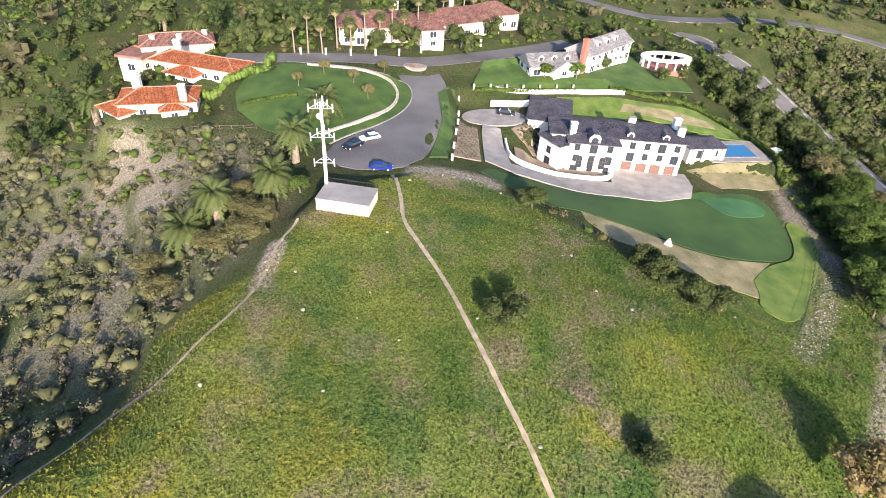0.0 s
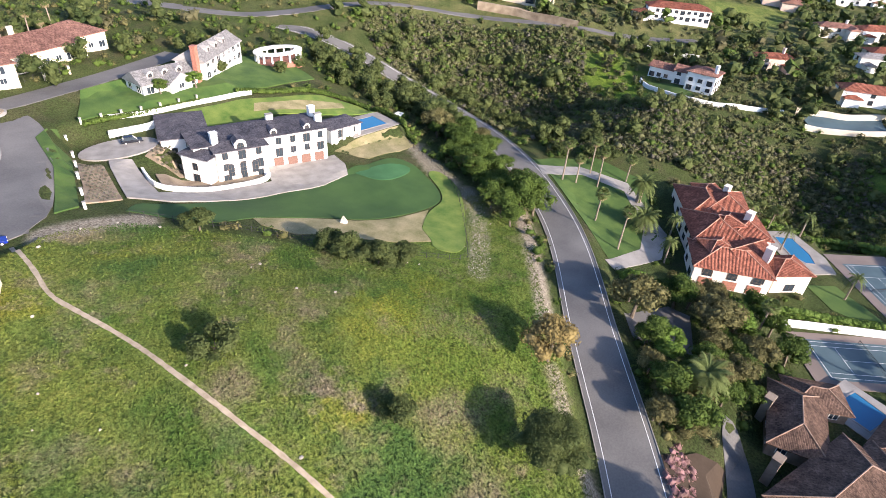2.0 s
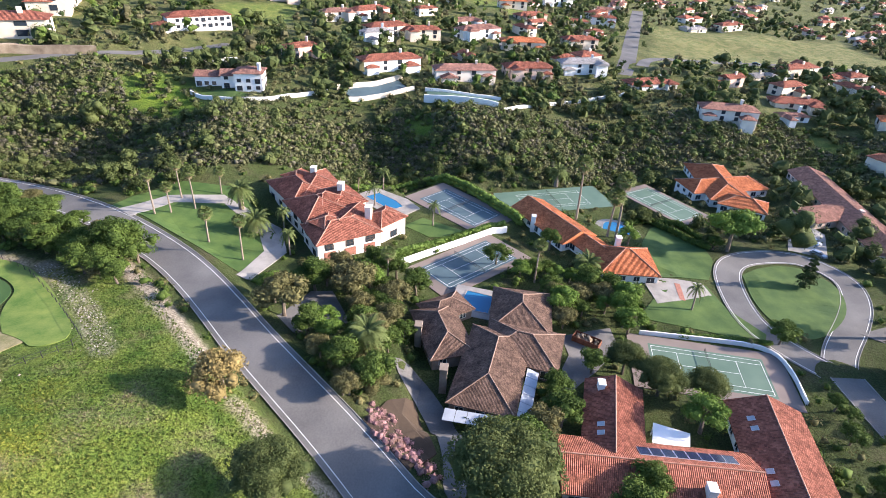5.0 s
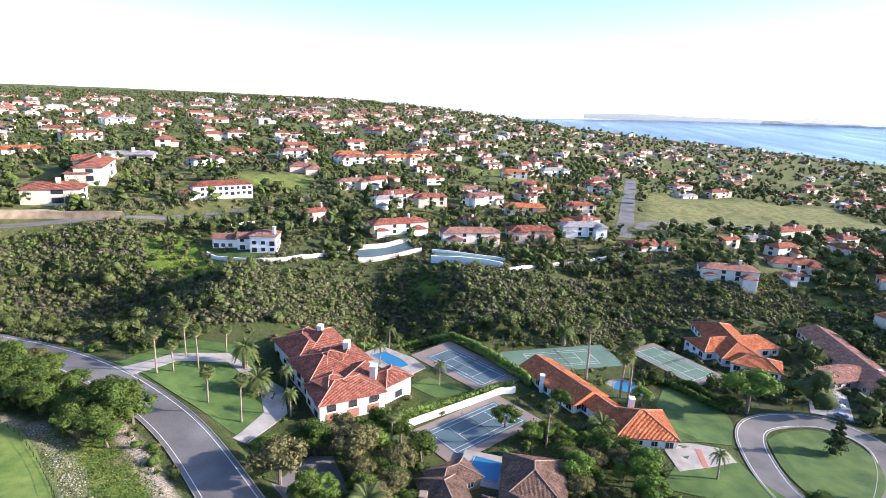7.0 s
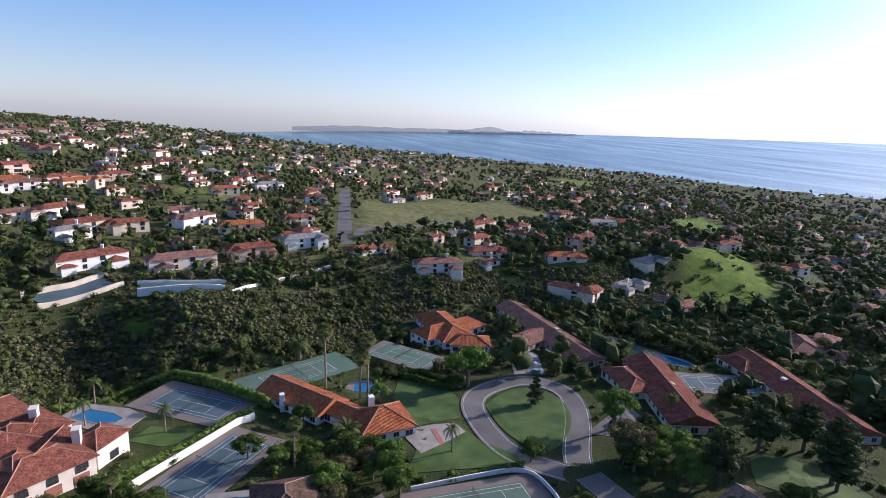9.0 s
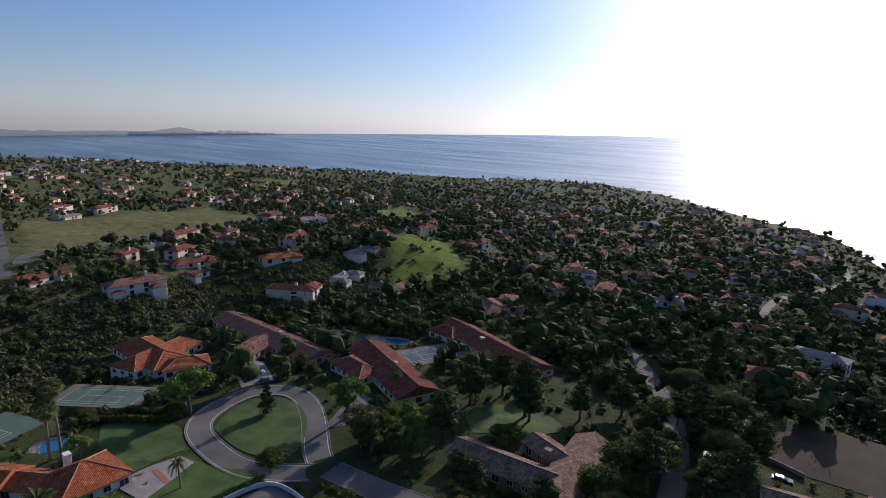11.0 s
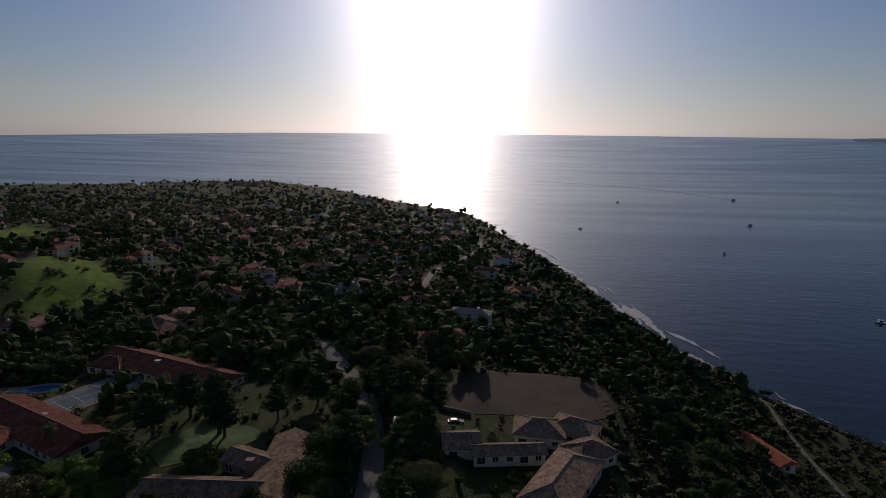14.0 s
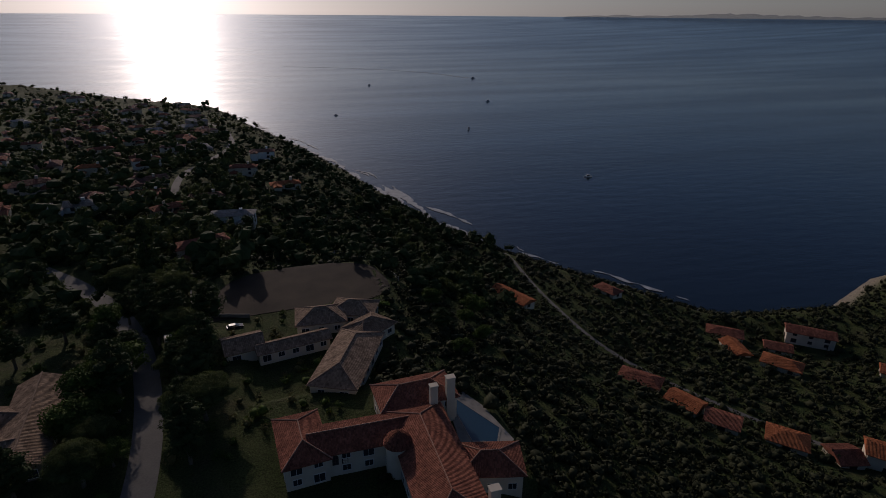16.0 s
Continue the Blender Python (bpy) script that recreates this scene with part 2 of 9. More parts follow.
M = dict(
    terracotta=tiled_roof("terracotta_tiles", (0.15, 0.052, 0.036), (0.33, 0.125, 0.082)),
    orange=tiled_roof("orange_tiles", (0.27, 0.08, 0.035), (0.47, 0.165, 0.075)),
    mauve=tiled_roof("weathered_tiles", (0.15, 0.075, 0.06), (0.32, 0.17, 0.13)),
    shake=tiled_roof("wood_shakes", (0.055, 0.036, 0.028), (0.175, 0.11, 0.08), 0.26, 0.36, 0.25),
    slate=tiled_roof("slate_tiles", (0.05, 0.05, 0.06), (0.13, 0.12, 0.13), 0.3, 0.25, 0.15),
    grey_roof=tiled_roof("grey_shingles", (0.2, 0.19, 0.18), (0.34, 0.32, 0.3), 0.3, 0.25, 0.15),
    pale_shake=tiled_roof("grey_shakes", (0.15, 0.10, 0.068), (0.34, 0.235, 0.165), 0.44, 0.6, 0.5),
    ridge=surface("ridge_tiles", (0.34, 0.165, 0.11), (0.48, 0.27, 0.19), 1, 0.8, 0.3),
    brown_ridge=surface("brown_ridge", (0.2, 0.13, 0.09), (0.3, 0.2, 0.15), 1, 0.8, 0.3),
    white=surface("white_stucco", (0.74, 0.72, 0.68), (0.84, 0.82, 0.78), 0.3, 0.9, 0.15, 14, own=0.05),
    warm_white=surface("warm_white_stucco", (0.62, 0.55, 0.47), (0.76, 0.69, 0.60), 0.3, 0.9, 0.15, 14, own=0.08),
    cream=surface("cream_stucco", (0.58, 0.49, 0.38), (0.72, 0.63, 0.50), 0.3, 0.9, 0.15, 14, own=0.15),
    pink=surface("pink_stucco", (0.55, 0.40, 0.32), (0.68, 0.52, 0.43), 0.3, 0.9, 0.15, 14, own=0.15),
    wood_wall=surface("stained_boards", (0.16, 0.12, 0.09), (0.28, 0.22, 0.17), 0.6, 0.85, 0.3),
    frame=surface("window_paint", (0.6, 0.58, 0.54), (0.75, 0.73, 0.7), 1, 0.6, 0.0),
    dark_frame=surface("dark_frames", (0.06, 0.04, 0.03), (0.12, 0.09, 0.07), 1, 0.6, 0.0),
    asphalt=surface("asphalt", (0.085, 0.082, 0.08), (0.165, 0.157, 0.148), 0.09, 0.9, 0.3, 3.0, mottle=0.55, far=0.02),
    line=surface("road_paint", (0.55, 0.55, 0.53), (0.75, 0.75, 0.72), 1.5, 0.7, 0.1),
    concrete=surface("concrete", (0.20, 0.19, 0.175), (0.32, 0.30, 0.275), 0.25, 0.9, 0.15, 3, mottle=0.5),
    pale_paving=surface("pale_paving", (0.20, 0.185, 0.165), (0.31, 0.288, 0.26), 0.4, 0.85, 0.2, 4),
    brick=surface("brick_red", (0.25, 0.10, 0.07), (0.38, 0.17, 0.12), 2, 0.85, 0.3),
    garage=surface("garage_wood", (0.13, 0.068, 0.052), (0.19, 0.105, 0.08), 2, 0.7, 0.2),
    lawn=surface("mown_lawn", (0.027, 0.066, 0.013), (0.075, 0.122, 0.026), 0.2, 0.9, 0.6, 4.0, mottle=0.5),
    bright_grass=surface("bright_grass", (0.055, 0.112, 0.017), (0.145, 0.185, 0.04), 0.3, 0.9, 0.6, 3.0, mottle=0.6),
    turf=surface("dark_turf", (0.022, 0.058, 0.014), (0.044, 0.09, 0.022), 0.15, 0.9, 0.4, 5.0),
    green_turf=surface("putting_turf", (0.03, 0.10, 0.034), (0.045, 0.125, 0.048), 0.3, 0.9, 0.2, 8.0),
    soil=surface("bare_soil", (0.15, 0.11, 0.075), (0.30, 0.24, 0.17), 0.3, 0.95, 0.6, 3.0, mottle=0.6),
    dry_grass=surface("dry_grass_bank", (0.13, 0.125, 0.05), (0.30, 0.25, 0.14), 0.25, 0.95, 0.6, 3.0, mottle=0.7),
    dust=surface("trodden_earth", (0.22, 0.175, 0.12), (0.37, 0.305, 0.225), 0.8, 0.95, 0.4, 4.0),
    dark_soil=surface("dark_soil", (0.025, 0.017, 0.011), (0.062, 0.043, 0.029), 0.12, 0.95, 0.6, 2.0),
    court_green=surface("court_green", (0.07, 0.125, 0.09), (0.105, 0.165, 0.12), 0.15, 0.75, 0.05),
    court_blue=surface("court_blue", (0.05, 0.085, 0.10), (0.08, 0.125, 0.14), 0.15, 0.75, 0.05),
    court_edge=surface("court_surround", (0.15, 0.12, 0.105), (0.22, 0.175, 0.15), 0.12, 0.85, 0.05),
    bark=surface("bark", (0.09, 0.07, 0.05), (0.20, 0.16, 0.12), 2, 0.9, 0.6, 8),
    palm_bark=surface("palm_bark", (0.16, 0.12, 0.09), (0.32, 0.26, 0.20), 3, 0.9, 0.6, 10),
    leaf=leaves("broad_leaves", (0.021, 0.044, 0.01), (0.095, 0.14, 0.03)),
    # darker than the other scrub: backlit shade of the bluff is in the colour
    bluff=leaves("backlit_bluff_leaves", (0.012, 0.018, 0.008), (0.05, 0.054, 0.026), 0.03),
    leaf_far=leaves("shade_leaves", (0.03, 0.05, 0.017), (0.115, 0.138, 0.048), 0.3),
    olive_far=leaves("dull_leaves", (0.045, 0.05, 0.023), (0.135, 0.125, 0.065), 0.3),
    leaf_light=leaves("young_leaves", (0.055, 0.105, 0.018), (0.14, 0.215, 0.042)),
    leaf_olive=leaves("olive_leaves", (0.06, 0.065, 0.024), (0.16, 0.145, 0.062)),
    leaf_gold=leaves("turning_leaves", (0.10, 0.08, 0.03), (0.25, 0.19, 0.075)),
    leaf_dark=leaves("dark_needles", (0.018, 0.035, 0.012), (0.06, 0.085, 0.03), 0.12),
    leaf_grey=leaves("grey_brush", (0.06, 0.056, 0.04), (0.15, 0.138, 0.10)),
    scrub=leaves("chaparral", (0.034, 0.043, 0.019), (0.14, 0.14, 0.066), 0.12),
    hedge=leaves("hedge_leaves", (0.06, 0.11, 0.02), (0.15, 0.22, 0.05)),
    palm=leaves("palm_fronds", (0.05, 0.075, 0.02), (0.14, 0.17, 0.06), 0.3),
    palm_dry=leaves("dry_fronds", (0.22, 0.17, 0.09), (0.36, 0.29, 0.17), 0.2),
    blossom=leaves("pink_blossom", (0.10, 0.07, 0.05), (0.36, 0.20, 0.20)),
    steel=surface("galvanised_steel", (0.55, 0.56, 0.57), (0.7, 0.7, 0.7), 2, 0.45, 0.05, metal=0.3),
    rock=surface("pale_rock", (0.30, 0.26, 0.21), (0.50, 0.45, 0.38), 1.2, 0.9, 0.5),
    rubber=surface("tyre_rubber", (0.015, 0.015, 0.015), (0.03, 0.03, 0.03), 4, 0.8, 0.1),
    iron=surface("dark_iron", (0.02, 0.02, 0.02), (0.05, 0.045, 0.04), 4, 0.6, 0.1),
    grass=leaves("wild_grass", (0.06, 0.10, 0.02), (0.19, 0.20, 0.06), 0.35),
    solar=surface("solar_cells", (0.015, 0.02, 0.05), (0.03, 0.04, 0.08), 3, 0.2, 0.0, spec=0.6),
)


def gloss(name, colour, rough=0.08, metal=0.0):
    m = bpy.data.materials.new(name)
    m.use_nodes = True
    b = m.node_tree.nodes["Principled BSDF"]
    b.inputs["Base Color"].default_value, b.inputs["Roughness"].default_value, b.inputs["Metallic"].default_value = (*colour, 1), rough, metal
    return m


M["glass"] = gloss("window_glass", (0.03, 0.04, 0.05), 0.06)
M["paint_blue"], M["paint_black"], M["paint_white"] = gloss("blue_car_paint", (0.012, 0.03, 0.22), 0.2), gloss("black_car_paint", (0.012, 0.014, 0.02), 0.2), gloss("white_car_paint", (0.75, 0.75, 0.75), 0.25)
M["paint_red"], M["paint_silver"] = gloss("red_car_paint", (0.25, 0.02, 0.02), 0.25), gloss("silver_car_paint", (0.45, 0.46, 0.48), 0.3, 0.5)


def water_material(name, colour, rough, wave, strength):
    m = gloss(name, colour, rough)
    t = m.node_tree
    co = t.nodes.new("ShaderNodeTexCoord")
    bp = t.nodes.new("ShaderNodeBump")
    bp.inputs["Strength"].default_value, bp.inputs["Distance"].default_value = strength, wave
    n = t.nodes.new("ShaderNodeTexNoise")
    n.inputs["Scale"].default_value, n.inputs["Detail"].default_value = 0.6 / max(wave, 0.05), 4
    t.links.new(co.outputs["Object"], n.inputs["Vector"])
    t.links.new(n.outputs["Fac"], bp.inputs["Height"])
    t.links.new(bp.outputs[0], t.nodes["Principled BSDF"].inputs["Normal"])
    return m


M["pool"] = water_material("pool_water", (0.02, 0.14, 0.27), 0.05, 0.05, 0.2)
M["pool_deep"] = water_material("dark_pool_water", (0.02, 0.06, 0.10), 0.05, 0.05, 0.2)

# ---- the lie of the land: spot heights (x, y, z) by district ----
HILL = [(-20, -36, 20), (-11, -68, 26), (-2, -100, 28.5), (10, -63, 25.5), (-24, -49, 23.5), (42, -41, 20), (26, -60, 25), (19, -78, 27), (6, -86, 28.3), (1, -103, 28), (-9, -164, 28), (26, -145, 28), (-63, -47, 17), (-56, -28, 13), (-40, -43, 19), (-42, -67, 22.5), (-64, -61, 16), (0, 0, 12), (-30, 0, 10), (20, 10, 8), (-20, 35, 6)]
SHELF = [(-85, -113, 14.5), (-81, -84, 13), (-60, -95, 16), (-75, -126, 15), (-43, -128, 16.5), (-32, -144, 21), (-96, -135, 16.5), (-89, -159, 21), (-64, -168, 25), (-11, -183, 30), (-95, -184, 22)]
ROADSIDE = [(-62, -21, 9), (-91, -49, 9.5), (-142, -120, 8), (-152, -179, 5), (-54, -7, 8), (-40, 30, 6), (-30, 70, 4)]
HOMES = [(-113, -37, 4), (-131, -66, 5), (-164, -31, 1), (-171, -8, 0), (-80, 4, 3), (-104, 44, 0), (-137, 48, 0), (-133, 86, -1), (-97, 81, 0), (-186, 27, -3), (-193, 113, -3), (-131, 131, -1), (-141, 195, -4)]
CANYON = [(-214, -43, -5), (-185, -134, -3), (-248, 64, -6), (-257, 149, -9), (-178, -170, 0), (-194, -93, 20), (-228, -9, 13), (-299, 78, 7), (-232, -169, 24), (-281, 113, 3), (-201, 194, -8), (-280, 312, 6), (-266, 209, 4), (-172, -223, 30), (-436, 192, 4), (-337, 88, 8), (-368, -35, 17), (-489, -112, 26), (-258, -156, 21), (-406, -242, 30), (-197, -38, -11), (-217, 58, -13)]
WEST = [(68, -98, 4), (112, -164, -6), (63, -121, 10), (58, -143, 22), (54, -166, 26), (117, -201, 12), (41, -61, 12), (61, -68, 4), (128, -217, 22), (80, -150, 14)]
COAST = [(-175, 321, -8), (-90, 296, -9), (-13, 444, -22), (-29, 649, -38), (3, 175, 0), (35, 178, -1), (42, 424, -26), (103, 242, -34), (24, 91, 3), (46, 93, -2), (120, 151, -36), (215, 159, -54), (148, 83, -34), (81, 77, -14), (-82, 150, 0), (-56, 174, -2), (-318, 319, -6)]
FAR = [(-1645, -429, 55.0), (-1472, -850, 44.9), (-1687, 207, 2.3), (-1480, 607, -23.1), (-1229, 860, -27.8), (-788, -139, 33.8), (-706, -376, 38.9), (-788, 139, 9.2), (-731, 325, -11.1), (-613, 514, -15.8), (-1007, 1243, -70.1), (-643, -766, 20.0), (-233, -869, 21), (0, -800, 14), (181, -676, -2), (200, -346, -1), (260, -150, -20), (250, 0, -30), (-592, 1269, -52.3), (-351, 1148, -66.2), (-545, 839, -45.5), (-165, 936, -53.5), (-1151, 1111, -45.5)]
SPUR = [(-282, 250, 5), (-274, 268, 7.5), (-267, 286, 8), (-276, 312, 7), (-300, 342, 4.5), (-318, 356, 3), (-242, 262, -2.5), (-238, 286, -2), (-246, 318, -3), (-214, 246, -9), (-203, 270, -10), (-206, 296, -11), (-226, 336, -11), (-250, 372, -12), (-290, 402, -13), (-262, 232, 0), (-238, 214, -7)]
SEA_Z = -70.0
SHORE = [(900, 60), (420, 215), (361, 229), (293, 205), (224, 215), (158, 317), (134, 377), (107, 478), (86, 572), (47, 707), (13, 799), (-50, 1009), (-196, 1172), (-448, 1444), (-689, 1633), (-965, 1587), (-1122, 1418), (-1300, 1250), (-1480, 980), (-1740, 700), (-1950, 250), (-2400, -150), (-3500, -600), (-6000, -1000)]

SPOTS = np.array(HILL + SHELF + ROADSIDE + HOMES + CANYON + WEST + COAST + FAR + SPUR, float)


def spread(a, b):
    return np.sqrt(((a[:, None, :] - b[None, :, :]) ** 2).sum(-1) + 9.0)


N_SPOT = len(SPOTS)
SYSTEM = np.zeros((N_SPOT + 1, N_SPOT + 1))
SYSTEM[:N_SPOT, :N_SPOT] = spread(SPOTS[:, :2], SPOTS[:, :2]) - 2.0 * np.eye(N_SPOT)
SYSTEM[N_SPOT, :N_SPOT] = SYSTEM[:N_SPOT, N_SPOT] = 1.0
WEIGHTS = np.linalg.solve(SYSTEM, np.r_[SPOTS[:, 2], 0.0])


def to_line(pts, line):
    """Distance of points from a polyline, the share along it and the side."""
    line = np.asarray(line, float)
    best = np.full(len(pts), 1e9)
    along = np.zeros(len(pts))
    run = 0.0
    for a, b in zip(line[:-1, :2], line[1:, :2]):
        ab = b - a
        n = np.hypot(*ab)
        s = np.clip(((pts - a) @ ab) / n**2, 0, 1)
        d = np.hypot(*(pts - a - s[:, None] * ab).T)
        near = d < best
        best[near], along[near] = d[near], run + s[near] * n
        run += n
    return best, along


def inside(pts, ring):
    ring = np.asarray(ring, float)
    odd = np.zeros(len(pts), bool)
    x, y = pts[:, 0], pts[:, 1]
    for (ax, ay), (bx, by) in zip(ring, np.roll(ring, -1, axis=0)):
        if ay == by:
            continue
        odd ^= ((ay > y) != (by > y)) & (x < (bx - ax) * (y - ay) / (by - ay) + ax)
    return odd


LAND = SHORE + [(-6000, -6000), (6000, -6000), (6000, -400)]


def ease(v, a, b):
    s = np.clip((v - a) / (b - a), 0, 1)
    return s * s * (3 - 2 * s)


def ripple(x, y):
    return (np.sin(x * 0.31 + 1.7 * np.sin(y * 0.17)) + np.sin(y * 0.27 + 1.3 * np.sin(x * 0.21 + 2))) * 0.5


def raw_height(pts):
    pts = np.asarray(pts, float)
    z = np.empty(len(pts))
    for i in range(0, len(pts), 20000):
        p = pts[i : i + 20000]
        z[i : i + 20000] = spread(p, SPOTS[:, :2]) @ WEIGHTS[:N_SPOT] + WEIGHTS[N_SPOT]
    r = np.hypot(pts[:, 0], pts[:, 1])
    z += ripple(pts[:, 0], pts[:, 1]) * 0.25 + 1.6 * ripple(pts[:, 0] * 0.25, pts[:, 1] * 0.25) * ease(r, 170, 260)
    d, _ = to_line(pts, SHORE)
    d = np.where(inside(pts, LAND), d, -d)
    cap = np.where(d > 0, SEA_Z - 1 + d * 0.75 - np.clip(d - 14, 0, 60) * 0.25, SEA_Z - 1 + d * 0.15)
    return np.minimum(z, cap)


# ---- roads: centre lines, half widths; the ground is graded to them ----
ROADS = {}


def smooth_line(line, step=3.0, rounds=3):
    line = [np.array(p, float) for p in line]
    for _ in range(rounds):
        out = [line[0]]
        for a, b in zip(line[:-1], line[1:]):
            out += [a * 0.75 + b * 0.25, a * 0.25 + b * 0.75]
        line = out + [line[-1]]
    line = np.array(line)
    s = np.r_[0, np.cumsum(np.hypot(*np.diff(line, axis=0).T))]
    t = np.linspace(0, s[-1], max(2, int(s[-1] / step)))
    return np.c_[np.interp(t, s, line[:, 0]), np.interp(t, s, line[:, 1])]


def add_road(name, line, half, verge=3.0):
    line = smooth_line(line)
    z = raw_height(line)
    k = min(9, len(z) // 2 * 2 - 1)
    for _ in range(3):
        z = np.convolve(np.pad(z, k // 2, mode="edge"), np.ones(k) / k, "valid")
    ROADS[name] = (line, z, half, verge)


PADS = []


def add_pad(cx, cy, hx, hy, turn, z=None, verge=5.0):
    """A level plot: centre, half sizes, turn in degrees."""
    if z is None:
        z = float(raw_height([(cx, cy)])[0])
    PADS.append((cx, cy, hx, hy, turn, z, verge))
    return z


def height(pts):
    pts = np.asarray(pts, float).reshape(-1, 2)
    z = raw_height(pts)
    for cx, cy, hx, hy, turn, pz, verge in PADS:
        c, s = math.cos(radians(turn)), math.sin(radians(turn))
        x, y = pts[:, 0] - cx, pts[:, 1] - cy
        u, v = np.abs(c * x + s * y) - hx, np.abs(-s * x + c * y) - hy
        d = np.hypot(np.maximum(u, 0), np.maximum(v, 0))
        w = 1 - ease(d, 0.5, verge)
        z = z * (1 - w) + pz * w
    for line, rz, half, verge in ROADS.values():
        lo, hi = line.min(0) - 15, line.max(0) + 15
        m = np.flatnonzero(((pts > lo) & (pts < hi)).all(1))
        if not len(m):
            continue
        d, s = to_line(pts[m], line)
        run = np.r_[0, np.cumsum(np.hypot(*np.diff(line, axis=0).T))]
        w = 1 - ease(d, half + 0.6, half + 0.6 + verge)
        z[m] = z[m] * (1 - w) + np.interp(s, run, rz) * w
    return z


def ground(x, y):
    return float(height([(x, y)])[0])

# ---- building blocks ----
def part(name, bm, material, parent=None, label="", kind=""):
    me = bpy.data.meshes.new(name)
    bm.to_mesh(me)
    bm.free()
    return put(name, me, material, parent, label, kind)


def put(name, me, material, parent=None, label="", kind=""):
    if material is not None and not me.materials:
        me.materials.append(material)
    ob = new(name, me)
    ob.parent = parent
    return tagged(ob, label=label, kind=kind)


def mesh_of(name, verts, faces, smooth=False):
    me = bpy.data.meshes.new(name)
    me.from_pydata(verts, [], faces)
    if smooth:
        me.shade_smooth()
    return me


def empty(name, m, label, category, group=""):
    ob = new(name)
    ob.matrix_basis = m
    return tagged(ob, label=label, category=category, group=group)


def box(bm, x0, y0, z0, x1, y1, z1):
    v = [bm.verts.new(p) for p in ((x0, y0, z0), (x1, y0, z0), (x1, y1, z0), (x0, y1, z0), (x0, y0, z1), (x1, y0, z1), (x1, y1, z1), (x0, y1, z1))]
    for f in ((3, 2, 1, 0), (4, 5, 6, 7), (0, 1, 5, 4), (1, 2, 6, 5), (2, 3, 7, 6), (3, 0, 4, 7)):
        bm.faces.new([v[i] for i in f])
    return bm


def boxed(*dims, bevel=0.0):
    bm = box(bmesh.new(), *dims)
    if bevel:
        bmesh.ops.bevel(bm, geom=bm.edges[:], offset=bevel, segments=1, affect="EDGES")
    return bm


def tube(bm, pts, radii, sides=7):
    """A tapered limb along points."""
    rings = []
    pts = [Vector(p) for p in pts]
    for i, (p, r) in enumerate(zip(pts, [float(q) for q in radii])):
        d = (pts[min(i + 1, len(pts) - 1)] - pts[max(i - 1, 0)]).normalized()
        a = d.orthogonal().normalized()
        b = d.cross(a)
        rings.append([bm.verts.new(p + r * (math.cos(2 * math.pi * k / sides) * a + math.sin(2 * math.pi * k / sides) * b)) for k in range(sides)])
    for r0, r1 in zip(rings[:-1], rings[1:]):
        q = min(range(sides), key=lambda j: (r1[j].co - r0[0].co).length)
        for k in range(sides):
            bm.faces.new((r0[k], r0[(k + 1) % sides], r1[(k + 1 + q) % sides], r1[(k + q) % sides]))
    bm.faces.new(rings[-1])
    bm.faces.new(rings[0][::-1])
    return bm


CLEAR = []  # plots on which no wild growth stands


def drape(name, ring, material, label="", category="", lift=0.12, step=3.0, thick=0.25, kind="structure", soft=False, clear=True):
    """A flat-laid sheet of ground cover with an edge, following the land."""
    ring = [Vector((*p[:2], 0)) for p in ring]
    if soft:
        ring = [Vector((*p, 0)) for p in smooth_line([tuple(p[:2]) for p in ring] + [tuple(ring[0][:2])], 1.5)[:-1]]
    if clear:
        CLEAR.append(np.array([p[:2] for p in ring]))
    bm = bmesh.new()
    f = bm.faces.new([bm.verts.new(p) for p in ring])
    f.normal_update()
    if f.normal.z < 0:
        f.normal_flip()
    bmesh.ops.triangulate(bm, faces=bm.faces[:])
    lo = [min(p[i] for p in ring) for i in (0, 1)]
    hi = [max(p[i] for p in ring) for i in (0, 1)]
    for axis in (0, 1):
        at = lo[axis] + step
        while at < hi[axis]:
            co, no = [0, 0, 0], [0, 0, 0]
            co[axis], no[axis] = at, 1
            bmesh.ops.bisect_plane(bm, geom=bm.verts[:] + bm.edges[:] + bm.faces[:], plane_co=co, plane_no=no)
            at += step
    z = height(np.array([v.co[:2] for v in bm.verts]))
    for v, h in zip(bm.verts, z):
        v.co.z = h + lift
    edge = [e for e in bm.edges if e.is_boundary]
    down = bmesh.ops.extrude_edge_only(bm, edges=edge)
    for g in down["geom"]:
        if isinstance(g, bmesh.types.BMVert):
            g.co.z -= thick + lift
    ob = part(name, bm, material, kind=kind)
    return tagged(ob, label=label, category=category)


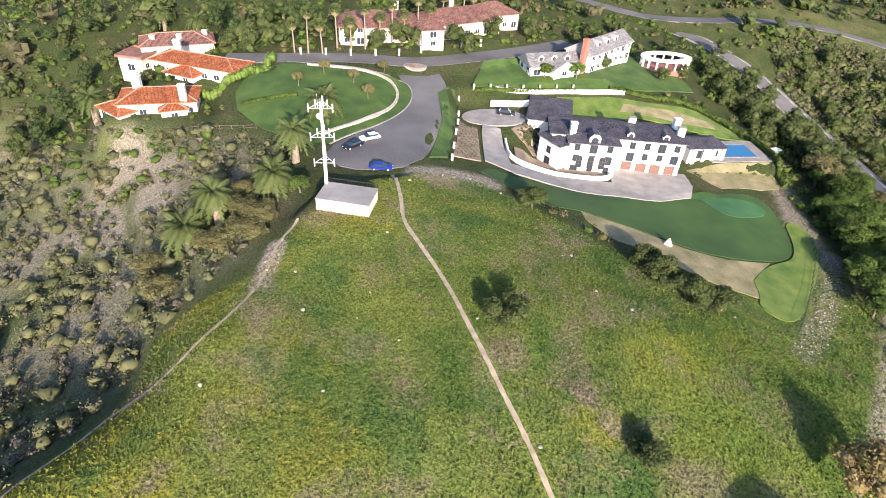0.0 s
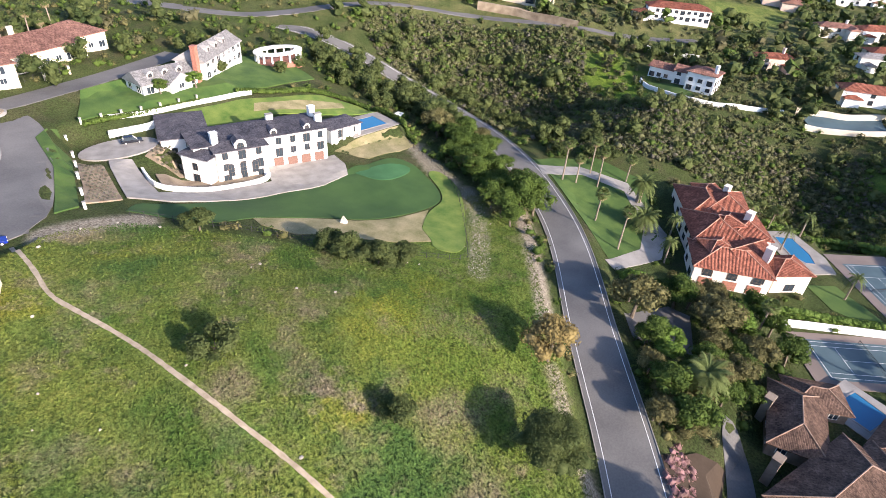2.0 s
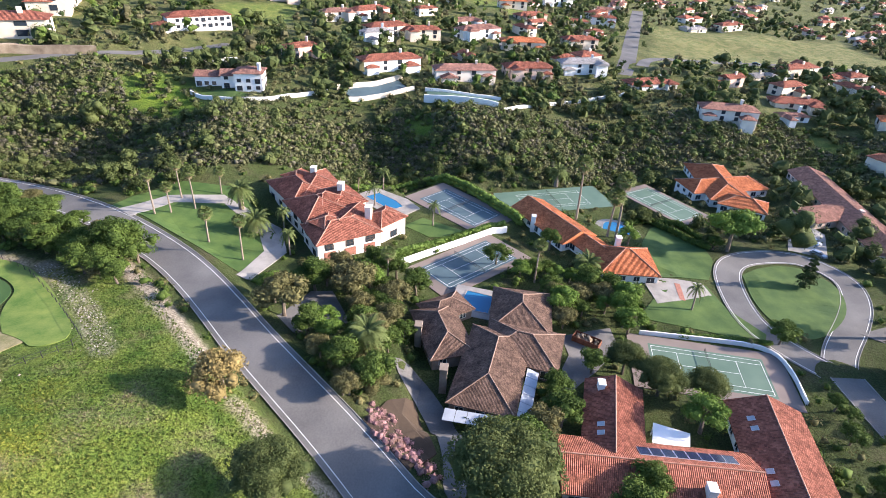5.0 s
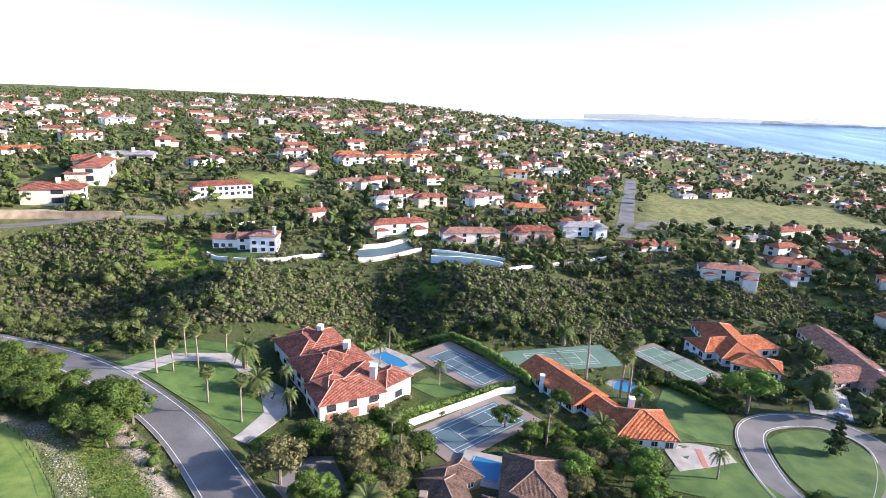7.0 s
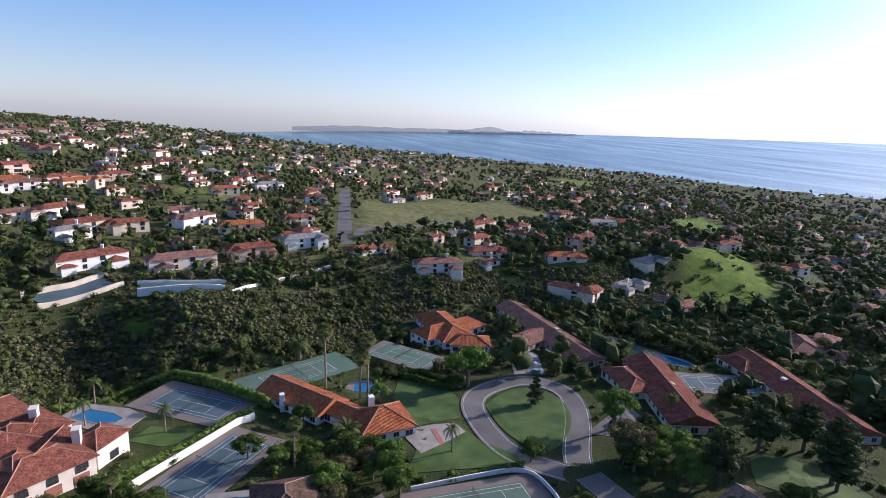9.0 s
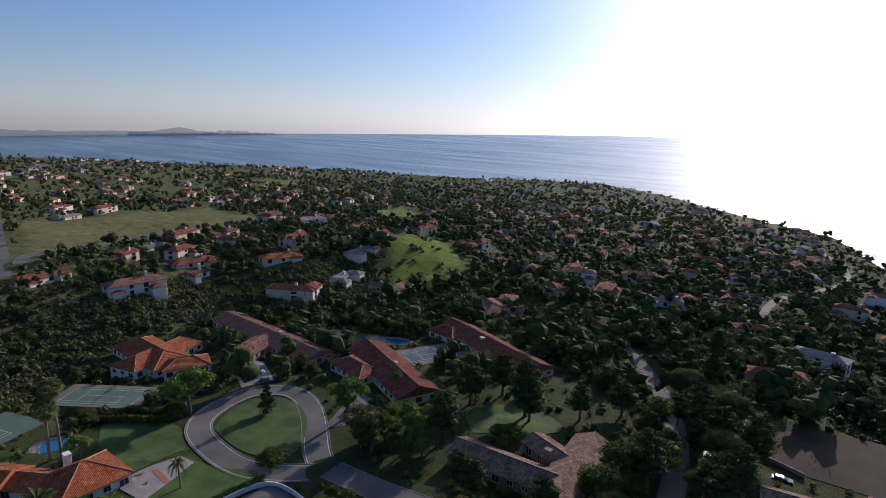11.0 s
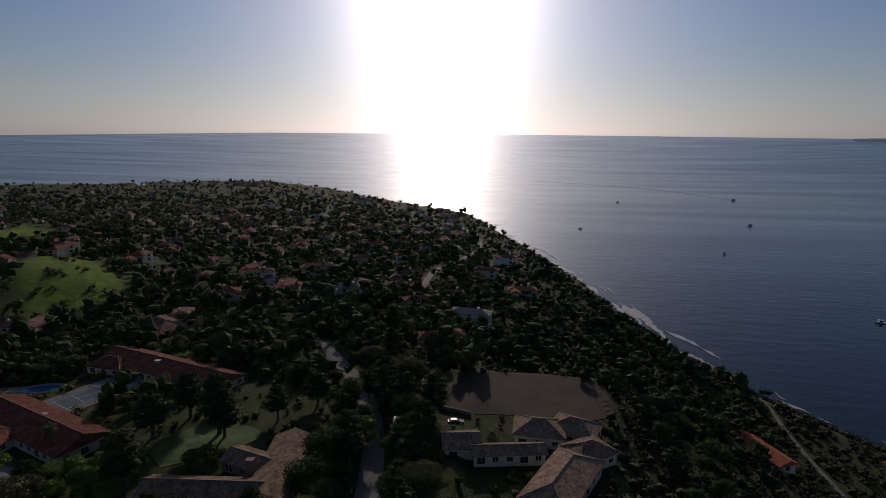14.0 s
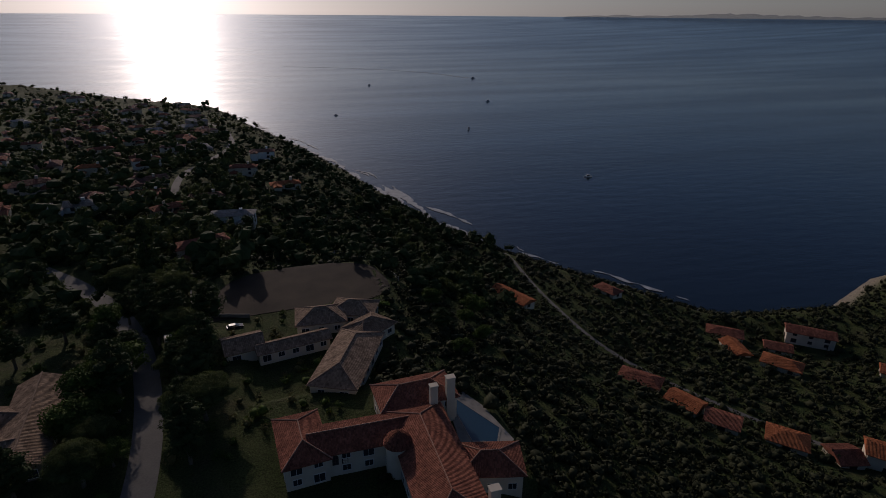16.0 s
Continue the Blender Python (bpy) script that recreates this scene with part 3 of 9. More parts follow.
def ribbon(name, line, half, material, lift=0.1, label="", category="", zs=None, kind="structure", shift=0.0, thick=0.3, parent=None):
    """A strip along a line, with sides."""
    line = np.asarray(line, float)
    d = np.gradient(line, axis=0)
    n = np.c_[-d[:, 1], d[:, 0]] / np.hypot(*d.T)[:, None]
    halves = np.broadcast_to(half, (len(line),))[:, None]
    rows = [line + n * (shift + halves * k) for k in (-1, 0, 1)]
    verts, faces = [], []
    for r in rows:
        z = (height(r) if zs is None else np.asarray(zs)) + lift
        verts += [(x, y, h) for (x, y), h in zip(r, z)]
    m = len(line)
    for k in (0, 2):
        verts += [(x, y, z - thick - lift) for x, y, z in verts[k * m : k * m + m]]
    for i in range(m - 1):
        faces += [(i, i + 1, m + i + 1, m + i), (m + i, m + i + 1, 2 * m + i + 1, 2 * m + i)]
        faces += [(3 * m + i, 3 * m + i + 1, i + 1, i), (2 * m + i, 2 * m + i + 1, 4 * m + i + 1, 4 * m + i)]
    ob = put(name, mesh_of(name, verts, faces), material, parent, kind=kind)
    # ribbons run with their face up
    if sum(p.normal.z for p in ob.data.polygons) < 0:
        ob.data.flip_normals()
    return tagged(ob, label=label, category=category)


# ---- roads and level plots ----
MAIN = [(-118, -228), (-132, -208), (-143, -190), (-149, -173), (-150, -158), (-145.5, -140), (-137, -120), (-127, -96), (-120, -83.5), (-112.5, -72), (-104, -62), (-93.5, -51.5), (-83.5, -42), (-73, -30.5), (-66, -22.5), (-59, -15), (-49, -5), (-44, 8)]
LOWER = [(-49, -5), (-41, 16), (-32, 52), (-26, 91), (-32, 138), (-45, 175), (-62, 203), (-80, 224)]
add_road("main", MAIN, 5.0, 4.0)
add_road("lower", LOWER, 2.9, 3.0)
add_road("culdesac", [(1, -108), (-3, -122), (-9, -140), (-12, -153), (-9, -166)], 6.0)
add_road("upper", [(45, -168), (24, -168), (5, -169), (-9, -167), (-25, -175), (-42, -183), (-64, -197)], 4.0)
add_road("court_loop", [(-88, 84), (-100, 83), (-107, 76), (-117, 70), (-130, 70), (-144, 72.5), (-152, 78), (-156, 88), (-156.5, 99), (-146, 107), (-134, 104), (-122, 96.5), (-110, 87), (-104, 84)], 3.6)
add_road("court_stub", [(-42, 92), (-60, 88), (-80, 85), (-100, 83.5)], 3.6)
add_road("ridge", [(-70, -260), (-94, -236), (-125, -236), (-156, -232), (-200, -214), (-220, -195), (-234, -178), (-262, -152), (-290, -130)], 4.0)
add_road("field", [(-335, 76), (-352, 81), (-430, 99), (-508, 117), (-600, 138)], 5.0)
add_road("field_edge", [(-352, 90), (-375, 98), (-394, 155), (-418, 236), (-456, 306), (-520, 350)], 3.5)
add_road("coast", [(-49, 330), (-52, 400), (-35, 470), (-22, 560), (-24, 608), (-35, 700), (-70, 790)], 2.4)
add_road("bench", [(150, 360), (133, 308), (119, 238), (114, 185), (120, 150), (140, 110), (170, 70)], 0.9, 2.0)

add_pad(-60, -131, 19, 9, -10, 16.0)
add_pad(-95, -136, 10, 6, -2, 17.0, 4)
add_pad(-70, -121, 9, 4, 10, 15.2, 4)
add_pad(-30, -146, 9, 6, 0, 21.5, 5)
add_pad(-145, -42, 17, 13, 40, 3.0)
add_pad(-166, -29, 9, 6, 40, 1.6)
add_pad(-95, 5, 20, 14, 10, 2.0)
add_pad(-150, 30, 20, 14, 30, -1.0)
add_pad(-74, 40, 13, 20, 0, 1.5)
add_pad(-213, 92, 20, 14, 0, -5.0)
add_pad(-190, 128, 36, 10, 0, -3.5)
add_pad(-128, 134, 24, 12, -20, -1.0)
add_pad(-117, 178, 28, 10, -18, -2.5)
add_pad(-62, 116, 18, 16, 0, 1.0)
add_pad(12, 136, 18, 20, 0, 0.6)
add_pad(20, 92, 22, 18, 0, 3.0)
add_pad(57, -147, 12, 8, 8, 22.5)
add_pad(50, -162, 14, 7, 20, 26.0)
add_pad(-54, -174, 12, 8, 5, 25.5)
add_pad(3, 172, 30, 18, 0, 0.2)
add_pad(-14, -191, 26, 8, 10, 29.5)
add_pad(6.5, -88, 6, 5, -24, 28.4, 3)

# tennis courts: centre, turn of the long side, half length and width of the paved plot, height, inner and outer paint
COURTS = [
    (-168.0, -5.3, 49, 17, 9.0, 0.2, "court_blue", "court_edge"),
    (-132.5, -0.5, 136, 16, 8.5, 1.0, "court_blue", "court_edge"),
    (-186.0, 27.0, 110, 20, 8.5, -3.0, "court_green", "court_green"),
    (-98.9, 53.9, 85, 17, 9.0, 0.0, "court_green", "court_edge"),
    (-191.0, 66.5, 36, 15, 7.5, -3.5, "court_green", "court_edge"),
    (-132.0, 163.0, 65, 14, 8.0, -2.2, "court_blue", "court_edge"),
    (-172.0, 158.0, 20, 14, 7.5, -5.0, "court_green", "court_edge"),
]
for cx, cy, turn, hx, hy, cz, _, _ in COURTS:
    add_pad(cx, cy, hx + 0.5, hy + 0.5, turn, cz, 4.0)

# ---- the ground: one sheet to the horizon ----
RINGS = 18 * 1.0148 ** np.arange(0, 372)
TURNS = np.radians(np.arange(0, 360, 360 / 640))
px = np.outer(RINGS, np.sin(TURNS)).ravel()
py = np.outer(RINGS, np.cos(TURNS)).ravel()
flat = np.c_[px, py]
pz = height(flat)
na = len(TURNS)
verts = np.c_[flat, pz].tolist() + [(0, 0, ground(0, 0))]
faces = []
for i in range(len(RINGS) - 1):
    a = i * na
    faces += [(a + j, a + na + j, a + na + (j + 1) % na, a + (j + 1) % na) for j in range(na)]
faces += [(len(verts) - 1, j, (j + 1) % na) for j in range(na)]
me = mesh_of("ground", verts, faces, True)
GRASSLAND = [(47, -38), (39, -47), (35, -55), (36, -67), (30, -70), (20, -72), (16, -82), (11, -89), (0, -101), (-9, -104), (-20, -104), (-31, -97), (-46, -83), (-56, -75), (-68, -69), (-77, -69), (-91, -86), (-98, -93), (-103, -82), (-93, -66), (-80, -51.5), (-68, -37.5), (-58, -26), (-50, -15), (-44, 5), (0, 22), (50, 5)]
GREEN_SLOPE = [(-272, 290), (-290, 330), (-270, 338), (-232, 318), (-205, 280), (-200, 256), (-210, 236), (-236, 250), (-256, 268)]
FIELD = [(-510, 132), (-358, 94), (-372, 130), (-395, 190), (-424, 262), (-456, 306), (-560, 315)]
GLADES = [[(-225.7, -149.6), (-246, -150), (-230, -121), (-193, -92), (-206, -120), (-212, -139)], [(-234, -30), (-232.6, -22), (-219, -19), (-221.6, -26)], [(-285, 161), (-265, 176), (-259, 168), (-277, 155)]]
MEADOWS = [[(-366, -168), (-402, -128), (-350, -118), (-333, -156)], [(-528, -26), (-518, 28), (-460, 16), (-490, -14)], [(-900, 620), (-1000, 640), (-980, 740), (-880, 700)], [(-380, 420), (-430, 520), (-520, 560), (-450, 430)]]


def soft_in(pts, ring, blur):
    d, _ = to_line(pts, list(ring) + [ring[0]])
    return ease(np.where(inside(pts, ring), d, -d), -blur, blur)


wild = soft_in(flat, GRASSLAND, 2.5)
bare = np.zeros(len(flat))
lush = np.maximum(soft_in(flat, GREEN_SLOPE, 6), np.maximum.reduce([soft_in(flat, m, 6) for m in MEADOWS + GLADES]))
SUNNY = [(-71.4, -87.6), (-88.8, -77.9), (-80.3, -57.0), (-60.8, -37.6), (-45.5, -26.0), (-36.7, -48.3), (-40.3, -58.3)]
lush = np.maximum(lush, 0.5 * soft_in(flat, SUNNY, 9))
dry = soft_in(flat, FIELD, 5)
bearing = np.degrees(np.arctan2(flat[:, 0], flat[:, 1]))
dry = np.maximum(dry, 0.55 * ease(np.hypot(*flat.T), 240, 330) * ease(-bearing, 40, 62) * ease(-bearing, 176, 150))
for line, half, weight in (([(62, -131), (52, -122), (50, -112)], 7, 0.75), ([(66, -124), (58, -104)], 5, 0.7), ([(70, -112), (64, -106)], 3, 0.7), ([(-22, -105), (-14, -105), (-7, -104)], 4, 0.8), ([(-106, -80), (-97, -70), (-86, -58), (-74, -46)], 2.6, 0.85), ([(-64, -36), (-56, -26), (-52, -18)], 2.0, 0.7), ([(-100, -95), (-92, -83), (-84, -74), (-72, -63)], 3.0, 0.5), ([(19, -70), (17.7, -79)], 2.2, 0.9), ([(-103, -120), (-99, -108), (-98, -100)], 4, 0.6)):
    d, _ = to_line(flat, line)
    bare = np.maximum(bare, weight * (1 - ease(d, half * 0.5, half)))
d, _ = to_line(flat, SHORE)
bare = np.maximum(bare, (1 - ease(d, 5, 16)) * 0.8)
STEEP = [(48, -44), (40, -58), (38, -70), (24, -78), (18, -96), (30, -124), (52, -133), (80, -140), (112, -170), (150, -220), (190, -200), (180, -110), (90, -40)]
patchy = 0.5 + 0.5 * ripple(flat[:, 0] * 0.55, flat[:, 1] * 0.55)
bare = np.maximum(bare, soft_in(flat, STEEP, 6) * (0.1 + 0.42 * patchy))
lush = np.maximum(lush, soft_in(flat, STEEP, 6) * 0.35 * (1 - patchy))
cover = np.c_[wild, bare, lush, dry]
cover = np.r_[cover, [[1, 0, 0, 0]]]
attr = me.color_attributes.new("cover", "FLOAT_COLOR", "POINT")
attr.data.foreach_set("color", cover.astype(np.float32).ravel())


def ground_material():
    m = bpy.data.materials.new("wild_ground")
    m.use_nodes = True
    t = m.node_tree
    b = t.nodes["Principled BSDF"]
    b.inputs["Roughness"].default_value, b.inputs["Specular IOR Level"].default_value = 0.95, 0.1
    geo = t.nodes.new("ShaderNodeNewGeometry")

    def cloud(scale, detail, low, high, stretch=None):
        n = t.nodes.new("ShaderNodeTexNoise")
        n.inputs["Scale"].default_value, n.inputs["Detail"].default_value, n.inputs["Roughness"].default_value = scale, detail, 0.65
        t.links.new(geo.outputs["Position"], n.inputs["Vector"])
        r_ = t.nodes.new("ShaderNodeMapRange")
        r_.inputs["From Min"].default_value, r_.inputs["From Max"].default_value = low, high
        t.links.new(n.outputs["Fac"], r_.inputs["Value"])
        return r_.outputs[0], n.outputs["Fac"]

    def blend(f, a, c):
        x = t.nodes.new("ShaderNodeMix")
        x.data_type = "RGBA"
        for sock, v in ((x.inputs[0], f), (x.inputs[6], a), (x.inputs[7], c)):
            if isinstance(v, tuple):
                sock.default_value = (*v, 1)
            else:
                t.links.new(v, sock)
        return x.outputs[2]

    big, _ = cloud(0.035, 5, 0.42, 0.60)
    mid, _ = cloud(0.16, 5, 0.38, 0.66)
    fine, raw = cloud(1.3, 6, 0.3, 0.7)
    tiny, raw2 = cloud(5.0, 3, 0.3, 0.75)
    grass = blend(mid, (0.062, 0.112, 0.022), (0.135, 0.168, 0.042))
    grass = blend(big, grass, blend(fine, (0.09, 0.135, 0.024), (0.18, 0.188, 0.044)))
    straw, _ = cloud(0.085, 7, 0.51, 0.66)
    gold, _ = cloud(0.028, 5, 0.53, 0.64)
    grass = blend(gold, grass, blend(fine, (0.12, 0.15, 0.02), (0.25, 0.225, 0.035)))
    grass = blend(straw, grass, blend(tiny, (0.13, 0.112, 0.06), (0.27, 0.225, 0.135)))
    deep, _ = cloud(0.05, 6, 0.50, 0.62)
    grass = blend(deep, grass, blend(fine, (0.042, 0.09, 0.024), (0.078, 0.128, 0.03)))
    worn, _ = cloud(0.11, 8, 0.59, 0.70)
    grass = blend(worn, grass, blend(fine, (0.13, 0.11, 0.065), (0.24, 0.20, 0.13)))
    brush = blend(mid, (0.035, 0.052, 0.016), (0.085, 0.09, 0.035))
    brush = blend(fine, brush, (0.05, 0.07, 0.022))
    brush = blend(straw, brush, blend(tiny, (0.05, 0.055, 0.025), (0.10, 0.09, 0.045)))
    soil = blend(fine, (0.22, 0.175, 0.13), (0.42, 0.36, 0.29))
    green = blend(mid, (0.08, 0.15, 0.02), (0.17, 0.23, 0.03))
    pasture = blend(mid, (0.10, 0.12, 0.04), (0.22, 0.20, 0.085))
    col = t.nodes.new("ShaderNodeVertexColor")
    col.layer_name = "cover"
    sep = t.nodes.new("ShaderNodeSeparateColor")
    t.links.new(col.outputs["Color"], sep.inputs[0])
    c = blend(sep.outputs[0], brush, grass)
    c = blend(sep.outputs[2], c, green)
    c = blend(col.outputs["Alpha"], c, pasture)
    c = blend(sep.outputs[1], c, soil)
    shade = t.nodes.new("ShaderNodeHueSaturation")
    vary = t.nodes.new("ShaderNodeMapRange")
    for key, val in (("From Min", 0.3), ("From Max", 0.7), ("To Min", 0.42), ("To Max", 1.6)):
        vary.inputs[key].default_value = val
    blade, raw3 = cloud(2.6, 6, 0.3, 0.7)
    t.links.new(raw3, vary.inputs["Value"])
    t.links.new(vary.outputs[0], shade.inputs["Value"])
    t.links.new(c, shade.inputs["Color"])
    t.links.new(shade.outputs[0], b.inputs["Base Color"])
    bp = t.nodes.new("ShaderNodeBump")
    bp.inputs["Strength"].default_value, bp.inputs["Distance"].default_value = 0.9, 0.6
    t.links.new(raw, bp.inputs["Height"])
    bp2 = t.nodes.new("ShaderNodeBump")
    bp2.inputs["Strength"].default_value, bp2.inputs["Distance"].default_value = 0.9, 0.3
    t.links.new(raw2, bp2.inputs["Height"])
    t.links.new(bp.outputs[0], bp2.inputs["Normal"])
    t.links.new(bp2.outputs[0], b.inputs["Normal"])
    return m


M["ground"] = ground_material()
tagged(put("ground", me, M["ground"], kind="structure"), label="hilly coastal land with grass, scrub and bare earth", category="ground")

# ---- the sea, which rises to the eye's level far out where the earth's edge would lie ----
rs = np.r_[60 * 1.05 ** np.arange(0, 86)]
rs = rs[rs < 4700]
rs = np.r_[rs, 4700.0]
ta = np.radians(np.arange(0, 360, 1.5))
lift = SEA_Z + (84 - 0.0070 * 4700 - SEA_Z) * ease(rs, 1500, 6200) / ease(np.array([4700.0]), 1500, 6200)[0]
turned = (np.degrees(ta) + 180) % 360 - 180
dip = np.interp(turned, (-110, -100, -88, -75, -58, -45, -23), (2.4, 2.1, 1.5, 1.0, 0.55, 0.35, 0.0))
verts = [(r_ * math.sin(a), r_ * math.cos(a), z - r_ * math.tan(radians(d_)) * max(0.0, (z - SEA_Z) / (lift[-1] - SEA_Z))) for r_, z in zip(rs, lift) for a, d_ in zip(ta, dip)]
faces = [(i * len(ta) + j, (i + 1) * len(ta) + j, (i + 1) * len(ta) + (j + 1) % len(ta), i * len(ta) + (j + 1) % len(ta)) for i in range(len(rs) - 1) for j in range(len(ta)) if math.cos(ta[j]) > -0.35]


def sea_material():
    m = gloss("sea_water", (0.005, 0.012, 0.024), 0.28)
    t = m.node_tree
    b = t.nodes["Principled BSDF"]
    b.inputs["Specular IOR Level"].default_value = 0.32
    geo = t.nodes.new("ShaderNodeNewGeometry")
    last = None
    for scale, dist, power in ((0.012, 4.0, 0.05), (0.10, 1.0, 0.3), (0.5, 0.25, 0.3)):
        mp = t.nodes.new("ShaderNodeMapping")
        mp.inputs["Scale"].default_value = (0.4, 1.0, 1.0)
        mp.inputs["Rotation"].default_value = (0, 0, 0.25)
        t.links.new(geo.outputs["Position"], mp.inputs["Vector"])
        n = t.nodes.new("ShaderNodeTexNoise")
        n.inputs["Scale"].default_value, n.inputs["Detail"].default_value = scale, 5
        t.links.new(mp.outputs[0], n.inputs["Vector"])
        bp = t.nodes.new("ShaderNodeBump")
        bp.inputs["Strength"].default_value, bp.inputs["Distance"].default_value = power, dist
        t.links.new(n.outputs["Fac"], bp.inputs["Height"])
        if last:
            t.links.new(last, bp.inputs["Normal"])
        last = bp.outputs[0]
    t.links.new(last, b.inputs["Normal"])
    # calm and ruffled streaks
    mp = t.nodes.new("ShaderNodeMapping")
    mp.inputs["Scale"].default_value = (0.12, 1.0, 1.0)
    t.links.new(geo.outputs["Position"], mp.inputs["Vector"])
    n = t.nodes.new("ShaderNodeTexNoise")
    n.inputs["Scale"].default_value, n.inputs["Detail"].default_value = 0.012, 7
    t.links.new(mp.outputs[0], n.inputs["Vector"])
    r_ = t.nodes.new("ShaderNodeMapRange")
    for key, val in (("From Min", 0.35), ("From Max", 0.65), ("To Min", 0.16), ("To Max", 0.23)):
        r_.inputs[key].default_value = val
    t.links.new(n.outputs["Fac"], r_.inputs["Value"])
    t.links.new(r_.outputs[0], b.inputs["Roughness"])
    return m


tagged(put("water", mesh_of("water", verts, faces, True), sea_material(), kind="structure"), label="open blue sea with low waves", category="sea")

for name, key in (("main", "main road"), ("lower", "street"), ("culdesac", "street"), ("upper", "street"), ("court_loop", "street"), ("court_stub", "street"), ("ridge", "road"), ("field", "street"), ("field_edge", "street"), ("coast", "coast road"), ("bench", "lane")):
    line, z, half, _ = ROADS[name]
    ribbon("road", line, half, M["asphalt"], {"court_stub": 0.105, "lower": 0.095}.get(name, 0.10), "worn grey asphalt " + key + " between verges", "road", zs=z)
    if name in ("main", "court_loop", "court_stub"):
        for side in (-1, 1):
            ribbon("kerb", line, 0.08, M["concrete"], 0.2, "pale concrete kerb along the road", "kerb", zs=z, shift=side * (half + 0.1))
            if name == "main":
                ribbon("edge_line", line, 0.06, M["line"], 0.125, "worn white painted edge line", "road marking", zs=z, shift=side * (half - 0.9), thick=0.0)
            if name == "court_loop":
                ribbon("edge_line", line, 0.06, M["line"], 0.125, "thin white painted edge line", "road marking", zs=z, shift=side * (half - 0.5), thick=0.0)

# ---- houses ----
def unit_window(w, h):
    fr = bmesh.new()
    t = 0.1
    box(fr, -w / 2 - t, -0.05, -t, w / 2 + t, 0.08, 0)
    box(fr, -w / 2 - t, -0.05, h, w / 2 + t, 0.08, h + t)
    box(fr, -w / 2 - t, -0.05, 0, -w / 2, 0.08, h)
    box(fr, w / 2, -0.05, 0, w / 2 + t, 0.08, h)
    box(fr, -0.03, -0.05, 0, 0.03, 0.07, h)
    me = bpy.data.meshes.new("window")
    fr.to_mesh(me)
    fr.free()
    pb = boxed(-w / 2, -0.05, 0, w / 2, 0.03, h)
    mp = bpy.data.meshes.new("pane")
    pb.to_mesh(mp)
    pb.free()
    mp.materials.append(M["glass"])
    return me, mp


WINDOW_MESHES = {}


def add_window(parent, m, w, h, frame_mat):
    key = (round(w, 1), round(h, 1), frame_mat)
    if key not in WINDOW_MESHES:
        a, b = unit_window(w, h)
        a.materials.append(M[frame_mat])
        WINDOW_MESHES[key] = (a, b)
    a, b = WINDOW_MESHES[key]
    wob = new("window", a)
    wob.parent, wob.matrix_basis = parent, m
    pob = new("pane", b)
    pob.parent = wob


def wing_frame(p0, p1):
    a, b = Vector((*p0, 0)), Vector((*p1, 0))
    d = (b - a).normalized()
    return a, b, d, Vector((-d.y, d.x, 0)), (b - a).length


def roof_mesh(length, width, h, pitch, kind, over=0.6, thick=0.22):
    """A roof whose ridge runs along x from 0 to length; slope coordinates in metres."""
    bm = bmesh.new()
    uv = bm.loops.layers.uv.new("slope")
    x0, x1, y = -over, length + over, width / 2 + over
    e = h - over * pitch
    if kind == "flat":
        box(bm, x0, -y, h, x1, y, h + 0.35)
        box(bm, x0, -y, h + 0.35, x1, -y + 0.3, h + 0.75)
        box(bm, x0, y - 0.3, h + 0.35, x1, y, h + 0.75)
        box(bm, x0, -y + 0.3, h + 0.35, x0 + 0.3, y - 0.3, h + 0.75)
        box(bm, x1 - 0.3, -y + 0.3, h + 0.35, x1, y - 0.3, h + 0.75)
        return bm, []
    run = y if kind == "hip" else 0.0
    if kind == "hip" and 2 * run > x1 - x0 - 0.4:
        run = (x1 - x0) / 2 - 0.2
    top = e + pitch * y
    r0, r1 = (x0 + run, 0, top), (x1 - run, 0, top)
    c = [(x0, -y, e), (x1, -y, e), (x1, y, e), (x0, y, e)]
    quads = [[c[0], c[1], r1, r0], [c[2], c[3], r0, r1]]
    ends = [[c[1], c[2], r1], [c[3], c[0], r0]] if kind == "hip" else []
    for f in quads + ends:
        vs = [bm.verts.new((p[0], p[1], p[2] + thick)) for p in f]
        face = bm.faces.new(vs)
        u = (Vector(f[1]) - Vector(f[0])).normalized()
        face.normal_update()
        w = face.normal.cross(u)
        for lp in face.loops:
            d = lp.vert.co - Vector(f[0])
            lp[uv].uv = (d.dot(u), d.dot(w))
    # eaves board and underside
    for a, b in zip(c, c[1:] + c[:1]):
        if kind == "gable" and a[0] == b[0]:
            s = 1 if a[0] > length / 2 else -1
            end = r1 if s > 0 else r0
            pts = [a, b, end]
            bm.faces.new([bm.verts.new(p) for p in (a, b, (b[0], b[1], b[2] + thick), (a[0], end[1], end[2] + thick), (a[0], a[1], a[2] + thick))])
            continue
        bm.faces.new([bm.verts.new(p) for p in (a, b, (b[0], b[1], b[2] + thick), (a[0], a[1], a[2] + thick))])
    bm.faces.new([bm.verts.new(p) for p in c[::-1]])
    bmesh.ops.remove_doubles(bm, verts=bm.verts[:], dist=0.002)
    ridges = [(r0, r1)] if (Vector(r0) - Vector(r1)).length > 0.5 else []
    if kind == "hip":
        ridges += [(c[0], r0), (c[3], r0), (c[1], r1), (c[2], r1)]
    return bm, [(Vector(a) + Vector((0, 0, thick)), Vector(b) + Vector((0, 0, thick))) for a, b in ridges]


